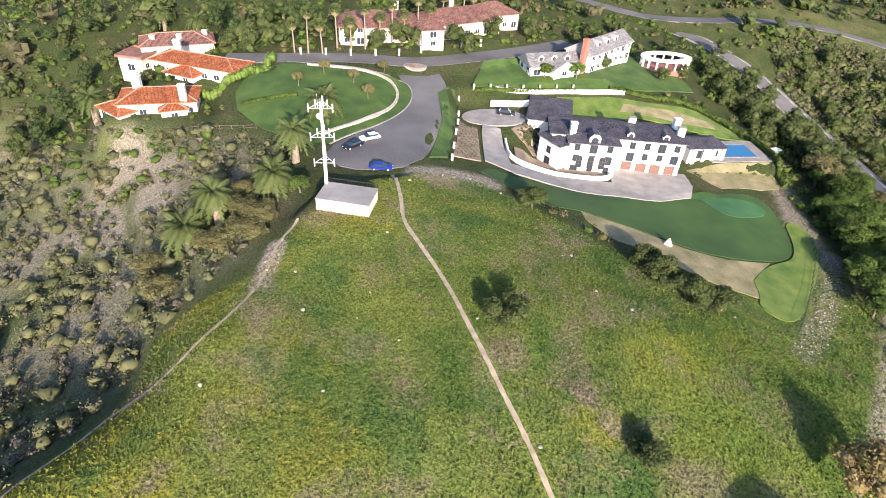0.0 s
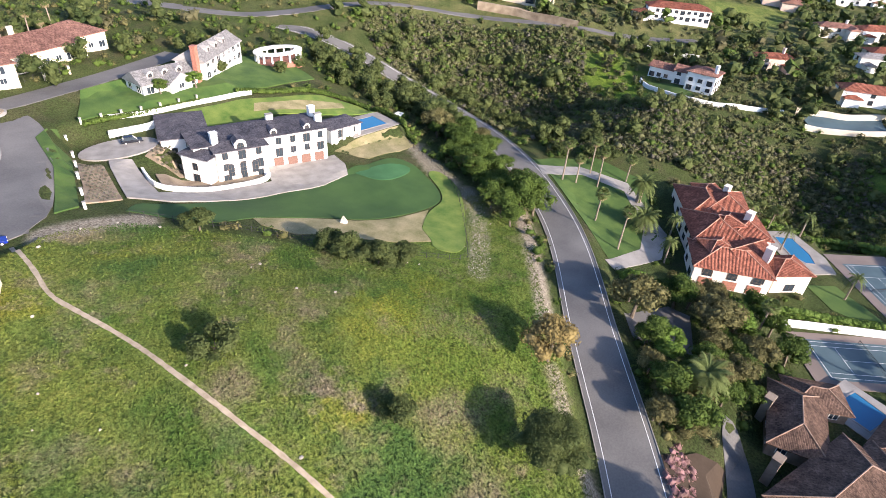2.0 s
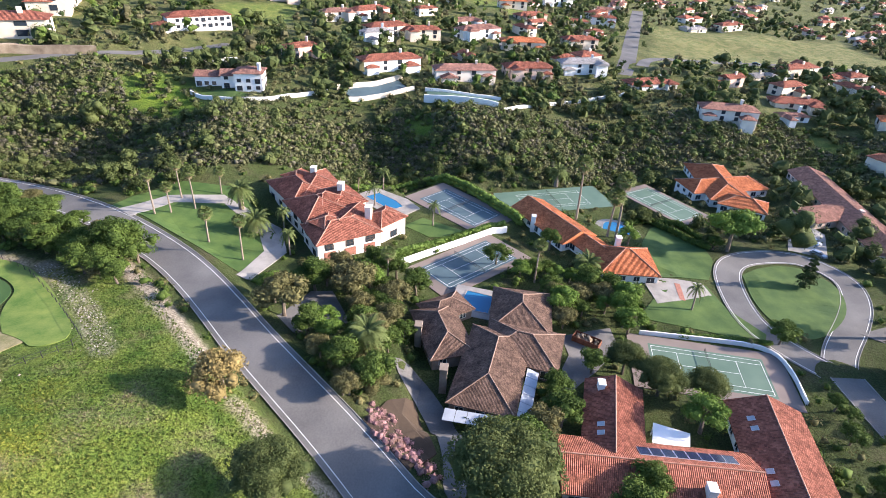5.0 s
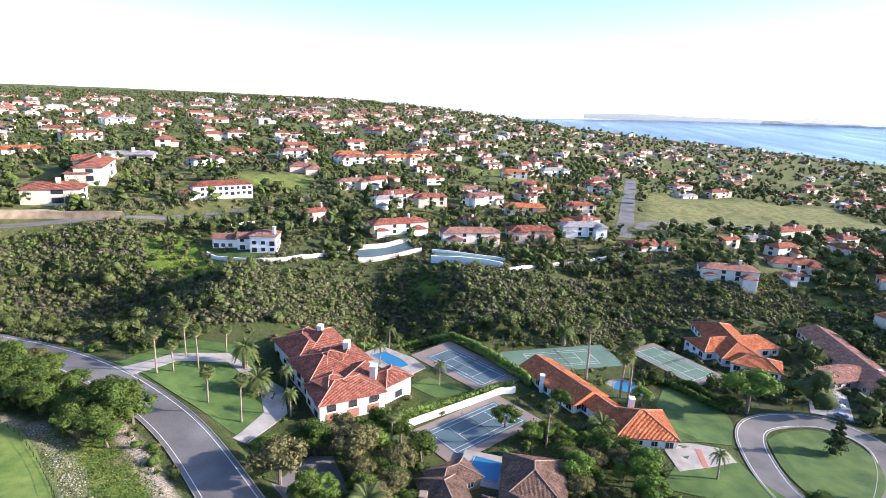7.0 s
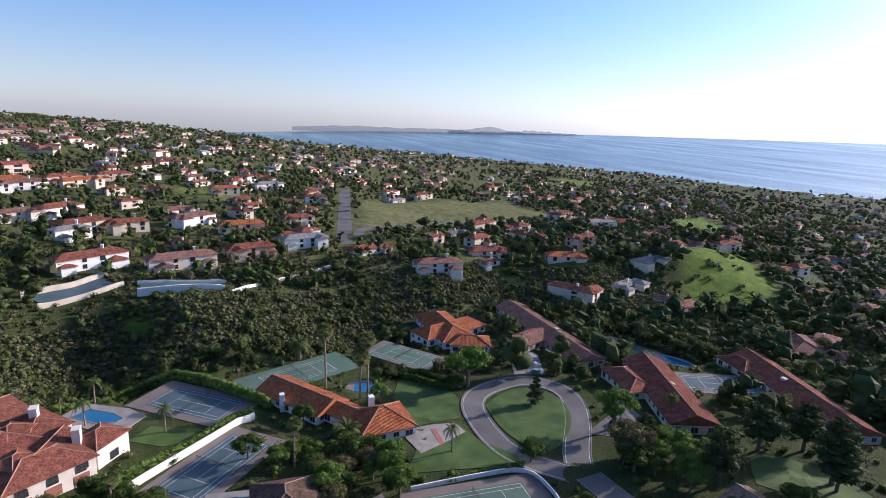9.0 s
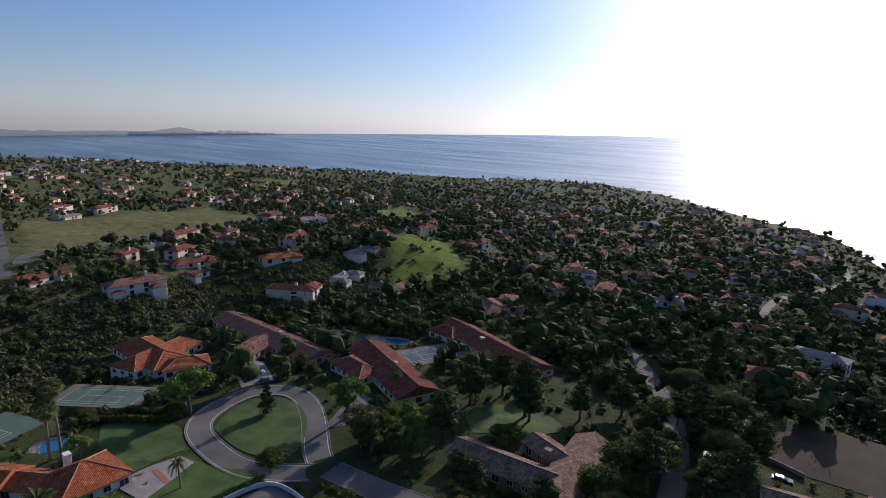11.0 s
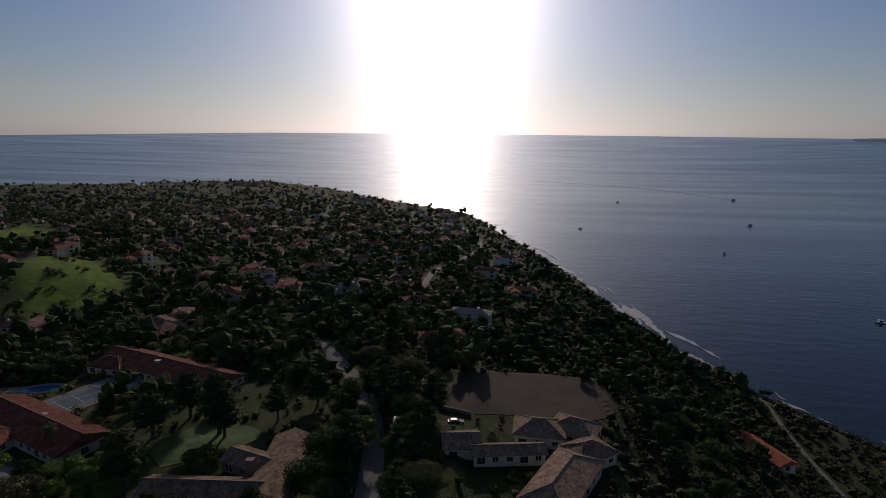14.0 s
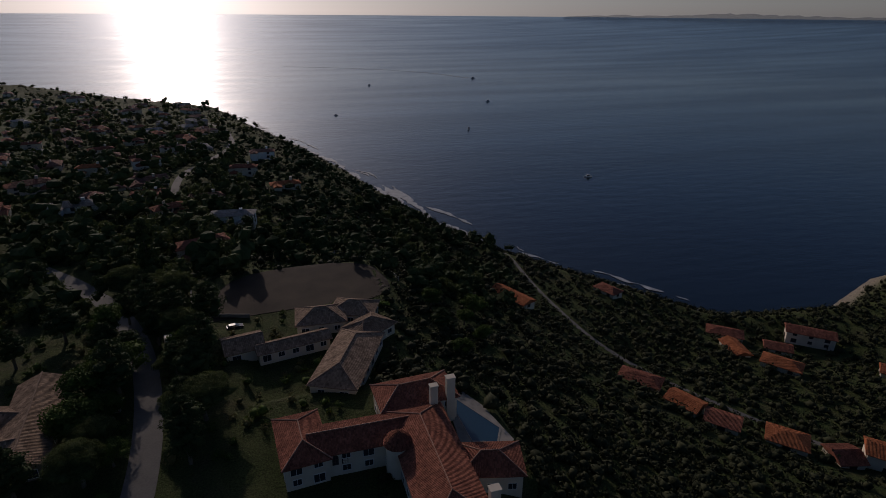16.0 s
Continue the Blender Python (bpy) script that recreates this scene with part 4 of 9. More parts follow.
def house(label, wings, wall="white", roof="terracotta", ridge="ridge", chimneys=(), frame_mat="frame", windows=True, name="house", group="", deep=3.0, gap=3.4, category="house", wsize=(1.5, 1.3)):
    """wings: (p0, p1, width, wall height, pitch, kind[, base]); chimneys: (x, y, top above the ground, side)."""
    mx = sum(w[0][0] + w[1][0] for w in wings) / 2 / len(wings)
    my = sum(w[0][1] + w[1][1] for w in wings) / 2 / len(wings)
    gz = ground(mx, my)
    root = empty(name, Matrix.Translation((mx, my, gz)), label, category, group)
    frames = []
    for n, w in enumerate(wings):
        p0, p1, width, h, pitch, kind = w[:6]
        base = w[6] if len(w) > 6 else ground((p0[0] + p1[0]) / 2, (p0[1] + p1[1]) / 2)
        a, b, d, s, length = wing_frame(p0, p1)
        m = Matrix.Translation((a.x - mx, a.y - my, base - gz + 0.013 * n)) @ Matrix.Rotation(math.atan2(d.y, d.x), 4, "Z")
        frames.append((m, length, width))
    for n, (w, (m, length, width)) in enumerate(zip(wings, frames)):
        h, pitch, kind = w[3:6]
        bm = bmesh.new()
        y = width / 2
        if kind == "gable":
            v = [bm.verts.new(p) for p in ((0, -y, -deep), (length, -y, -deep), (length, y, -deep), (0, y, -deep), (0, -y, h), (length, -y, h), (length, y, h), (0, y, h), (0, 0, h + pitch * y - 0.05), (length, 0, h + pitch * y - 0.05))]
            for f in ((0, 1, 5, 4), (2, 3, 7, 6), (1, 2, 6, 9, 5), (3, 0, 4, 8, 7), (4, 5, 9, 8), (6, 7, 8, 9), (3, 2, 1, 0)):
                bm.faces.new([v[i] for i in f])
        else:
            box(bm, 0, -y, -deep, length, y, h)
        wall_ob = part("wall", bm, M[wall], root)
        wall_ob.matrix_basis = m
        bm, ridges = roof_mesh(length, width, h, pitch, kind)
        rob = part("roof", bm, M[roof], root)
        rob.matrix_basis = m
        if ridges and ridge:
            bm = bmesh.new()
            for a, b in ridges:
                tube(bm, (a + Vector((0, 0, 0.02)), b + Vector((0, 0, 0.02))), (0.13, 0.13), 6)
            part("ridge_cap", bm, M[ridge], rob)
        if not windows:
            continue
        storeys = max(1, int((h + 0.4) // 2.9))
        for side, run, turn, off in ((0, length, 0, -y), (1, length, 180, y), (2, width, 90, length), (3, width, -90, 0)):
            count = int((run - 1.2) // gap)
            for k in range(count):
                at = (k + 0.5) * run / count
                if side == 0:
                    loc = Vector((at, -y - 0.02, 0))
                elif side == 1:
                    loc = Vector((at, y + 0.02, 0))
                elif side == 2:
                    loc = Vector((length + 0.02, at - y, 0))
                else:
                    loc = Vector((-0.02, at - y, 0))
                spot = m @ loc
                hidden = False
                for k2, (m2, l2, w2) in enumerate(frames):
                    q = m2.inverted() @ spot
                    if k2 != n and -0.6 < q.x < l2 + 0.6 and abs(q.y) < w2 / 2 + 0.6:
                        hidden = True
                if hidden:
                    continue
                for st in range(storeys):
                    z = st * 2.9 + 1.0
                    big = (k + st + side) % 3 == 0
                    ww, wh = (wsize[0] + 0.5, wsize[1] + 0.5) if big else wsize
                    z = z - 0.5 if big else z
                    if z + wh > h - 0.15:
                        continue
                    add_window(root, m @ Matrix.Translation((loc.x, loc.y, z)) @ Matrix.Rotation(radians(turn), 4, "Z") @ Matrix.Rotation(math.pi, 4, "Z"), ww, wh, frame_mat)
    for cx, cy, top, size in chimneys:
        bm = boxed(-size / 2, -size / 2.6, -1, size / 2, size / 2.6, top, bevel=0.03)
        ch = part("chimney", bm, M[wall], root)
        ch.matrix_basis = Matrix.Translation((cx - mx, cy - my, 0))
        cap = part("chimney_cap", boxed(-size / 2 - 0.12, -size / 2.6 - 0.12, top, size / 2 + 0.12, size / 2.6 + 0.12, top + 0.25, bevel=0.05), M[wall], ch)
        cap.location.z = 0.004
    for m, length, width in frames:
        t = Matrix.Translation((mx, my, 0)) @ m
        CLEAR.append(np.array([(t @ Vector((x, y, 0)))[:2] for x, y in ((-1, -width / 2 - 1), (length + 1, -width / 2 - 1), (length + 1, width / 2 + 1), (-1, width / 2 + 1))]))
    return root


house("two-storey white stucco villa with red barrel-tile hip roofs", [((-128.5, -43), (-138.5, -28.5), 12, 5.4, 0.42, "hip", 3), ((-138, -40), (-150, -50), 14, 5.8, 0.42, "hip", 3.2), ((-149, -48), (-163, -60), 13, 5.3, 0.42, "hip", 3.2), ((-146, -36), (-156, -45), 10, 6.2, 0.42, "hip", 3), ((-154, -46), (-165, -54), 11, 6.6, 0.42, "hip", 3), ((-138.5, -28.5), (-146, -23), 8, 5.2, 0.42, "hip", 3), ((-133, -36), (-144, -33), 7, 6.4, 0.4, "gable", 3), ((-131, -41.5), (-136.5, -38), 5.5, 7.0, 0.42, "hip", 3), ((-143, -45.5), (-149, -42), 6, 7.8, 0.42, "hip", 3), ((-158, -58), (-163.5, -54), 6, 7.4, 0.42, "hip", 3)], "warm_white", "terracotta", chimneys=((-139.5, -29.5, 9.3, 2.2), (-151, -40, 10.3, 2.2), (-161, -51, 10.3, 2)), frame_mat="dark_frame", name="villa", category="villa", gap=4.6, wsize=(1.9, 1.3))
house("low brown ranch house with wood-shake hip roofs", [((-76, 4), (-99, 8), 12, 3.2, 0.5, "hip", 2.2), ((-97, 5), (-94, 20), 12, 3.1, 0.5, "hip", 2.0), ((-116, 13), (-100, 12), 13, 3.2, 0.5, "hip", 1.6), ((-90, -2), (-105, -8), 9, 3.1, 0.5, "hip", 2.2), ((-104, -9), (-110, -1), 7, 3, 0.5, "hip", 1.9)], "wood_wall", "shake", "brown_ridge", chimneys=((-83, -3.5, 6, 1.9), (-96, -10, 5.6, 1.9)), name="ranch_house")
house("ranch house with bright orange tiled roofs", [((-171, 17), (-150, 31), 12, 3, 0.42, "gable", -1), ((-152, 31), (-143, 37), 8, 2.9, 0.42, "gable", -0.9), ((-139, 35), (-139.5, 50), 14, 3.2, 0.5, "hip", -0.8)], "white", "orange", chimneys=((-158, 18, 5.2, 1.6), (-148, 42, 5.6, 1.8)), name="ranch_house")
house("red-tiled ranch house with solar panels and skylights", [((-86, 30), (-68, 27), 10, 3.2, 0.42, "gable", 1.5), ((-66, 18), (-66, 50), 11, 3.4, 0.42, "gable", 1.6), ((-84, 58), (-58, 55.5), 13, 3.3, 0.42, "gable", 1.2)], "white", "terracotta", chimneys=((-84, 27, 5.6, 1.6), (-62, 41, 6, 1.8)), name="ranch_house")
house("sprawling house with orange tiled hip roofs by the canyon", [((-229, 92), (-195, 92), 15, 3.2, 0.42, "hip", -5), ((-205, 78), (-214, 108), 12, 3.3, 0.42, "hip", -5), ((-196, 88), (-190, 102), 10, 3.1, 0.42, "hip", -4.6)], "white", "orange", name="house")
house("long low house with weathered mauve tiles", [((-226, 131), (-160, 129), 13, 3.2, 0.35, "gable", -3.6), ((-190, 126), (-184, 112), 10, 3, 0.35, "gable", -3.4)], "pink", "mauve", None, chimneys=((-186, 131, 5.6, 1.6),), name="house")
house("long house with red tiled gable roofs by a tennis court", [((-149, 143), (-108, 126), 14, 3.3, 0.4, "gable", -1), ((-148, 130), (-130, 127), 10, 3, 0.4, "hip", -1.2)], "cream", "terracotta", chimneys=((-127, 135, 5.6, 1.8),), name="house")
house("long house with red tiles and a pale ridge", [((-143, 188), (-90, 170), 14, 3.3, 0.4, "gable", -2.6), ((-146, 182), (-132, 180), 10, 3, 0.4, "hip", -2.6)], "cream", "terracotta", chimneys=((-120, 178, 5.6, 1.8),), name="house")
house("pinkish tiled house among trees", [((-164, 240), (-144, 228), 15, 3.3, 0.4, "hip"), ((-150, 234), (-138, 240), 9, 3, 0.4, "hip")], "cream", "mauve", name="house")
house("low house with silvery wood-shake gable roofs", [((-79, 108), (-52, 110), 9, 3.1, 0.45, "gable", 1), ((-50, 103), (-53, 133), 9.5, 3.2, 0.45, "gable", 1.1), ((-66, 124), (-54, 120), 7, 3, 0.4, "gable", 1)], "wood_wall", "pale_shake", "brown_ridge", chimneys=((-58, 117, 6, 1.8),), name="house")
house("grey-shingled house of several gabled wings beside the dirt lot", [((-14, 136.5), (-5, 138), 8.5, 3.2, 0.4, "gable", 1), ((-6, 133), (12, 136), 5, 3, 0.4, "gable", 1), ((5, 147), (18, 146), 10, 3.6, 0.45, "hip", 0.6), ((16, 151), (27, 146), 9, 3.5, 0.45, "hip", 0.6), ((10, 111), (21, 133), 11, 3.6, 0.45, "hip", 1), ((18, 133), (28, 140), 9, 3.5, 0.45, "hip", 0.6)], "cream", "pale_shake", "brown_ridge", name="house")
house("large two-storey villa with terracotta tile roofs and a round stair turret", [((1, 98), (2, 84), 8, 5.5, 0.45, "hip", 3), ((3, 89.2), (24, 88.6), 8, 5.6, 0.42, "gable", 3), ((24.2, 93), (24, 62), 11, 5.8, 0.45, "hip", 3), ((18, 98), (34, 98.5), 9, 6.2, 0.45, "hip", 2.8), ((29, 78), (40, 75), 8, 4.5, 0.45, "hip", 2.6)], "cream", "terracotta", chimneys=((28.5, 92.5, 10.6, 1.6), (32.6, 94, 10.8, 1.8), (31, 66, 8, 1.8)), name="villa", category="villa")

# hillside houses above the cul-de-sac
house("white villa with orange tiled hip roofs on the bluff", [((66, -145), (48, -148), 10, 3.9, 0.4, "hip", 21.5), ((69, -146), (62, -140), 7, 3.0, 0.4, "hip", 20.5), ((54, -146), (52, -140), 6, 3.2, 0.4, "hip", 21)], "white", "orange", chimneys=((50, -143, 7, 1.6), (62, -147, 7.3, 2.0)), name="villa", category="villa")
house("white two-storey house with a long orange tiled roof", [((62, -167), (38, -158), 9, 4.0, 0.35, "hip", 25.2), ((57, -161), (49, -157), 7, 2.9, 0.35, "hip", 24.6)], "white", "orange", chimneys=((57, -167, 7, 1.8),), name="house")
house("cream villa with weathered brown roofs and tall chimneys", [((71, -178), (52, -184), 10, 5, 0.4, "hip", 24), ((74, -174), (67, -172), 8, 4, 0.4, "flat", 23)], "cream", "mauve", chimneys=((67, -177, 9, 1.4), (60, -179, 9, 1.4), (54, -184, 9, 1.4)), name="villa", category="villa")
house("white cottage with grey-brown shingles, dormers and a brick chimney", [((-43, -171), (-59, -174), 9, 3.2, 0.55, "gable", 25.5), ((-60, -174), (-79, -191), 9, 5.8, 0.6, "gable", 25.5), ((-52, -172), (-54, -166), 7, 3.1, 0.55, "gable", 25.5)], "white", "grey_roof", None, name="cottage", category="house")
house("long manor with mauve tiled roofs behind a fence", [((14, -188), (-12, -190), 13, 4.8, 0.5, "hip", 29.5), ((-10, -190), (-36, -203), 13, 4.8, 0.5, "hip", 29.5), ((9, -186), (9, -179), 8, 5.6, 0.6, "hip", 29.5), ((-13, -186), (-15, -178), 7, 5.8, 0.5, "hip", 29.5), ((-30, -203), (-44, -210), 12, 5, 0.5, "hip", 29.5)], "cream", "mauve", None, chimneys=((-4, -192, 10, 1.4), (-22, -197, 10, 1.4)), name="manor", category="house")

# ---- trees and shrubs ----
ICO = bmesh.new()
bmesh.ops.create_icosphere(ICO, subdivisions=1, radius=1)
ICO_V1 = np.array([v.co[:] for v in ICO.verts])
ICO_F1 = np.array([[v.index for v in f.verts] for f in ICO.faces])
ICO.free()
ICO = bmesh.new()
bmesh.ops.create_icosphere(ICO, subdivisions=2, radius=1)
ICO_V2 = np.array([v.co[:] for v in ICO.verts])
ICO_F2 = np.array([[v.index for v in f.verts] for f in ICO.faces])
ICO.free()


GOLD = (1 + math.sqrt(5)) / 2
ICO_V0 = np.array([(-1, GOLD, 0), (1, GOLD, 0), (-1, -GOLD, 0), (1, -GOLD, 0), (0, -1, GOLD), (0, 1, GOLD), (0, -1, -GOLD), (0, 1, -GOLD), (GOLD, 0, -1), (GOLD, 0, 1), (-GOLD, 0, -1), (-GOLD, 0, 1)]) / math.hypot(1, GOLD)
ICO_F0 = np.array([(0, 11, 5), (0, 5, 1), (0, 1, 7), (0, 7, 10), (0, 10, 11), (1, 5, 9), (5, 11, 4), (11, 10, 2), (10, 7, 6), (7, 1, 8), (3, 9, 4), (3, 4, 2), (3, 2, 6), (3, 6, 8), (3, 8, 9), (4, 9, 5), (2, 4, 11), (6, 2, 10), (8, 6, 7), (9, 8, 1)])


def lumps(rng, centres, radii, fine=True, rough=0.22, squash=0.85):
    """Uneven clumps of foliage."""
    base, tri = (ICO_V0, ICO_F0) if fine is None else (ICO_V2, ICO_F2) if fine else (ICO_V1, ICO_F1)
    vs, fs = [], []
    for i, (c, r) in enumerate(zip(centres, radii)):
        k = 1 + rng.normal(0, rough, len(base))
        vs.append(c + base * k[:, None] * np.array([r, r, r * squash]))
        fs.append(tri + i * len(base))
    return np.concatenate(vs), np.concatenate(fs)


def cards(rng, spots, normals, size, long=1.0):
    """Small leaf sprays: bent-open diamonds, each of its own tilt."""
    n = len(spots)
    a = normals + rng.normal(0, 0.7, (n, 3))
    a /= np.linalg.norm(a, axis=1, keepdims=True)
    b = np.cross(a, rng.normal(0, 1, (n, 3)))
    b /= np.linalg.norm(b, axis=1, keepdims=True)
    c = np.cross(a, b)
    s = (size * rng.uniform(0.6, 1.4, n))[:, None]
    v = np.stack([spots - b * s * long, spots - c * s * 0.55 + a * s * 0.3, spots + b * s * long, spots + c * s * 0.55 + a * s * 0.3], 1).reshape(-1, 3)
    f = np.arange(4 * n).reshape(n, 4)
    return v, f


def foliage(rng, centres, radii, leaf, per, fine=True, squash=0.85, core=0.86, rough=0.22):
    centres, radii = np.asarray(centres, float), np.asarray(radii, float)
    v1, f1 = lumps(rng, centres, radii * core, fine, rough, squash)
    d = rng.normal(0, 1, (len(centres), per, 3))
    d /= np.linalg.norm(d, axis=2, keepdims=True)
    d[..., 2] = np.where(d[..., 2] < -0.3, -d[..., 2], d[..., 2])
    s = centres[:, None] + d * radii[:, None, None] * rng.uniform(0.7 + 0.15 * (rough < 0.3), 1.15 + 0.2 * (rough > 0.3), (len(centres), per, 1)) * np.array([1, 1, squash])
    v2, f2 = cards(rng, s.reshape(-1, 3), d.reshape(-1, 3), leaf)
    return np.r_[v1, v2].tolist(), f1.tolist() + (f2 + len(v1)).tolist()


def broad_tree(seed, name, label, leaf_mat, height_=8.0, spread_=4.0, lumps_n=19, leaf=0.19, per=165, bushy=False):
    """A tree about its foot: a forked trunk and a crown of clumps."""
    rng = np.random.default_rng(seed)
    root = empty(name, Matrix.Identity(4), label, "tree" if not bushy else "shrub")
    low = 0.12 if bushy else 0.34
    cs, rs_ = [], []
    for i in range(lumps_n):
        u = rng.uniform(0, 1)
        a = rng.uniform(0, 2 * math.pi)
        z = height_ * (low + 0.22 + (0.88 - low - 0.22) * u)
        wide = spread_ * (0.78 * math.sqrt(max(0.05, 1 - (2 * abs(u - 0.35)) ** 2 * 0.6))) * math.sqrt(rng.uniform(0.1, 1))
        cs.append((wide * math.cos(a), wide * math.sin(a), z))
        rs_.append(spread_ * rng.uniform(0.24, 0.40))
    bm = bmesh.new()
    r = 0.035 * height_
    lean = rng.normal(0, 0.25, 2)
    fork = Vector((lean[0], lean[1], height_ * (low + 0.12)))
    tube(bm, ((0, 0, -0.5), (lean[0] * 0.4, lean[1] * 0.4, fork.z * 0.5), fork), (r * 1.25, r, r * 0.85))
    for c in cs[:5]:
        tube(bm, (fork - Vector((0, 0, 0.2)), (fork + Vector(c)) / 2 + Vector((0, 0, 0.2)), c), (r * 0.6, r * 0.38, r * 0.12), 5)
    part("trunk", bm, M["bark"], root)
    v, f = foliage(rng, cs, rs_, leaf, per, None, core=0.68)
    put("crown", mesh_of("crown", v, f, True), M[leaf_mat], root)
    return root


def pine_tree(seed, label, height_=14.0, spread_=4.5, narrow=False):
    rng = np.random.default_rng(seed)
    root = empty("pine", Matrix.Identity(4), label, "tree")
    cs, rs_ = [], []
    n = 18 if narrow else 22
    for i in range(n):
        u = (i + 0.5) / n
        a = i * 2.4
        wide = spread_ * (1.0 - 0.8 * u if narrow else 0.75 * math.sin(math.pi * (0.25 + 0.65 * u)))
        z = height_ * ((0.12 if narrow else 0.3) + (0.84 if narrow else 0.64) * u)
        cs.append((wide * 0.6 * math.cos(a), wide * 0.6 * math.sin(a), z))
        rs_.append(max(0.5, wide * rng.uniform(0.45, 0.65)))
    bm = bmesh.new()
    tube(bm, ((0, 0, -0.5), (0.2, 0, height_ * 0.5), (0, 0, height_ * 0.95)), (0.03 * height_, 0.02 * height_, 0.05))
    for c in cs[:7]:
        tube(bm, ((0, 0, c[2] - 1.2), c), (0.12, 0.04), 5)
    part("trunk", bm, M["bark"], root)
    v, f = foliage(rng, cs, rs_, 0.22, 110, None, squash=0.6, core=0.68)
    put("crown", mesh_of("crown", v, f, True), M["leaf_dark"], root)
    return root


def feather(v, f, base, az, reach, rise, droop, width, segs=9):
    """One feather frond: a bowed rib with two ranks of leaflets."""
    d = np.array([math.cos(az), math.sin(az), 0])
    side = np.array([-math.sin(az), math.cos(az), 0])
    pts = [base + d * reach * u * (1 - 0.12 * u) + np.array([0, 0, rise * u - droop * u * u]) for u in np.linspace(0, 1, segs + 1)]
    for i in range(segs):
        p, q = pts[i], pts[i + 1]
        w = width * math.sin(math.pi * (0.15 + 0.8 * (i + 0.5) / segs))
        for s in (-1, 1):
            k = len(v)
            tip = p * 0.2 + q * 0.8 + side * s * w + d * w * 0.35 - np.array([0, 0, 0.35 * w])
            v += [p, p * 0.35 + q * 0.65, tip]
            f.append((k, k + 1, k + 2))
            tip2 = q + side * s * w * 0.95 + d * w * 0.5 - np.array([0, 0, 0.35 * w])
            v += [p * 0.4 + q * 0.6, q, tip2]
            f.append((k + 3, k + 4, k + 5))
        k = len(v)
        v += [p - side * 0.04, p + side * 0.04, q + side * 0.03, q - side * 0.03]
        f.append((k, k + 1, k + 2, k + 3))


def feather_palm(seed, label, trunk_h, trunk_r, fronds, reach, droop, name="date_palm"):
    rng = np.random.default_rng(seed)
    root = empty(name, Matrix.Identity(4), label, "palm tree")
    bm = bmesh.new()
    steps = 7
    lean = rng.normal(0, 0.03 * trunk_h, 2)
    tube(bm, [(lean[0] * u * u, lean[1] * u * u, trunk_h * u - 0.4 * (u == 0)) for u in np.linspace(0, 1, steps)], [trunk_r * (1.25 - 0.35 * u + 0.15 * (u > 0.9)) for u in np.linspace(0, 1, steps)], 9)
    part("trunk", bm, M["palm_bark"], root)
    v, f = [], []
    top = np.array([lean[0], lean[1], trunk_h])
    for i in range(fronds):
        u = i / fronds
        feather(v, f, top, i * 2.399, reach * rng.uniform(0.85, 1.1) * (0.75 + 0.25 * u), reach * (0.95 - 1.0 * u), droop * reach * rng.uniform(0.8, 1.1) * (0.6 + 0.4 * u), reach * 0.20)
    put("crown", mesh_of("crown", v, f), M["palm"], root)
    return root


def fan_palm(seed, label, trunk_h=13.0):
    """A tall thin palm with a ball of fan leaves and a short dry skirt."""
    rng = np.random.default_rng(seed)
    root = empty("fan_palm", Matrix.Identity(4), label, "palm tree")
    bm = bmesh.new()
    lean = rng.normal(0, 0.35, 2)
    tube(bm, [(lean[0] * u * u, lean[1] * u * u, trunk_h * u - 0.4 * (u == 0)) for u in np.linspace(0, 1, 7)], [0.30 - 0.13 * u for u in np.linspace(0, 1, 7)], 8)
    part("trunk", bm, M["palm_bark"], root)
    top = np.array([lean[0], lean[1], trunk_h])
    for name, mat, n, els in (("crown", "palm", 30, (-0.45, 1.35)), ("skirt", "palm_dry", 18, (-1.3, -0.7))):
        v, f = [], []
        for i in range(n):
            az, el = i * 2.399, els[0] + (els[1] - els[0]) * (i + 0.5) / n
            d = np.array([math.cos(az) * math.cos(el), math.sin(az) * math.cos(el), math.sin(el)])
            s = np.array([-math.sin(az), math.cos(az), 0])
            up = np.cross(d, s)
            stem = 1.1 if name == "crown" else 0.5
            hub = top + d * stem
            k = len(v)
            v += [top - s * 0.03, top + s * 0.03, hub]
            f.append((k, k + 1, k + 2))
            for j in range(9):
                a0 = -1.25 + 2.5 * j / 9
                for_tip = a0 + 0.14
                tip = hub + (d * math.cos(for_tip) + s * math.sin(for_tip)) * rng.uniform(1.2, 1.55) - np.array([0, 0, 0.4]) * rng.uniform(0.5, 1.5)
                k = len(v)
                v += [hub, hub + (d * math.cos(a0) + s * math.sin(a0)) * 0.8, tip, hub + (d * math.cos(a0 + 0.28) + s * math.sin(a0 + 0.28)) * 0.8]
                f += [(k, k + 1, k + 2, k + 3)]
        put(name, mesh_of(name, v, f), M[mat], root)
    return root


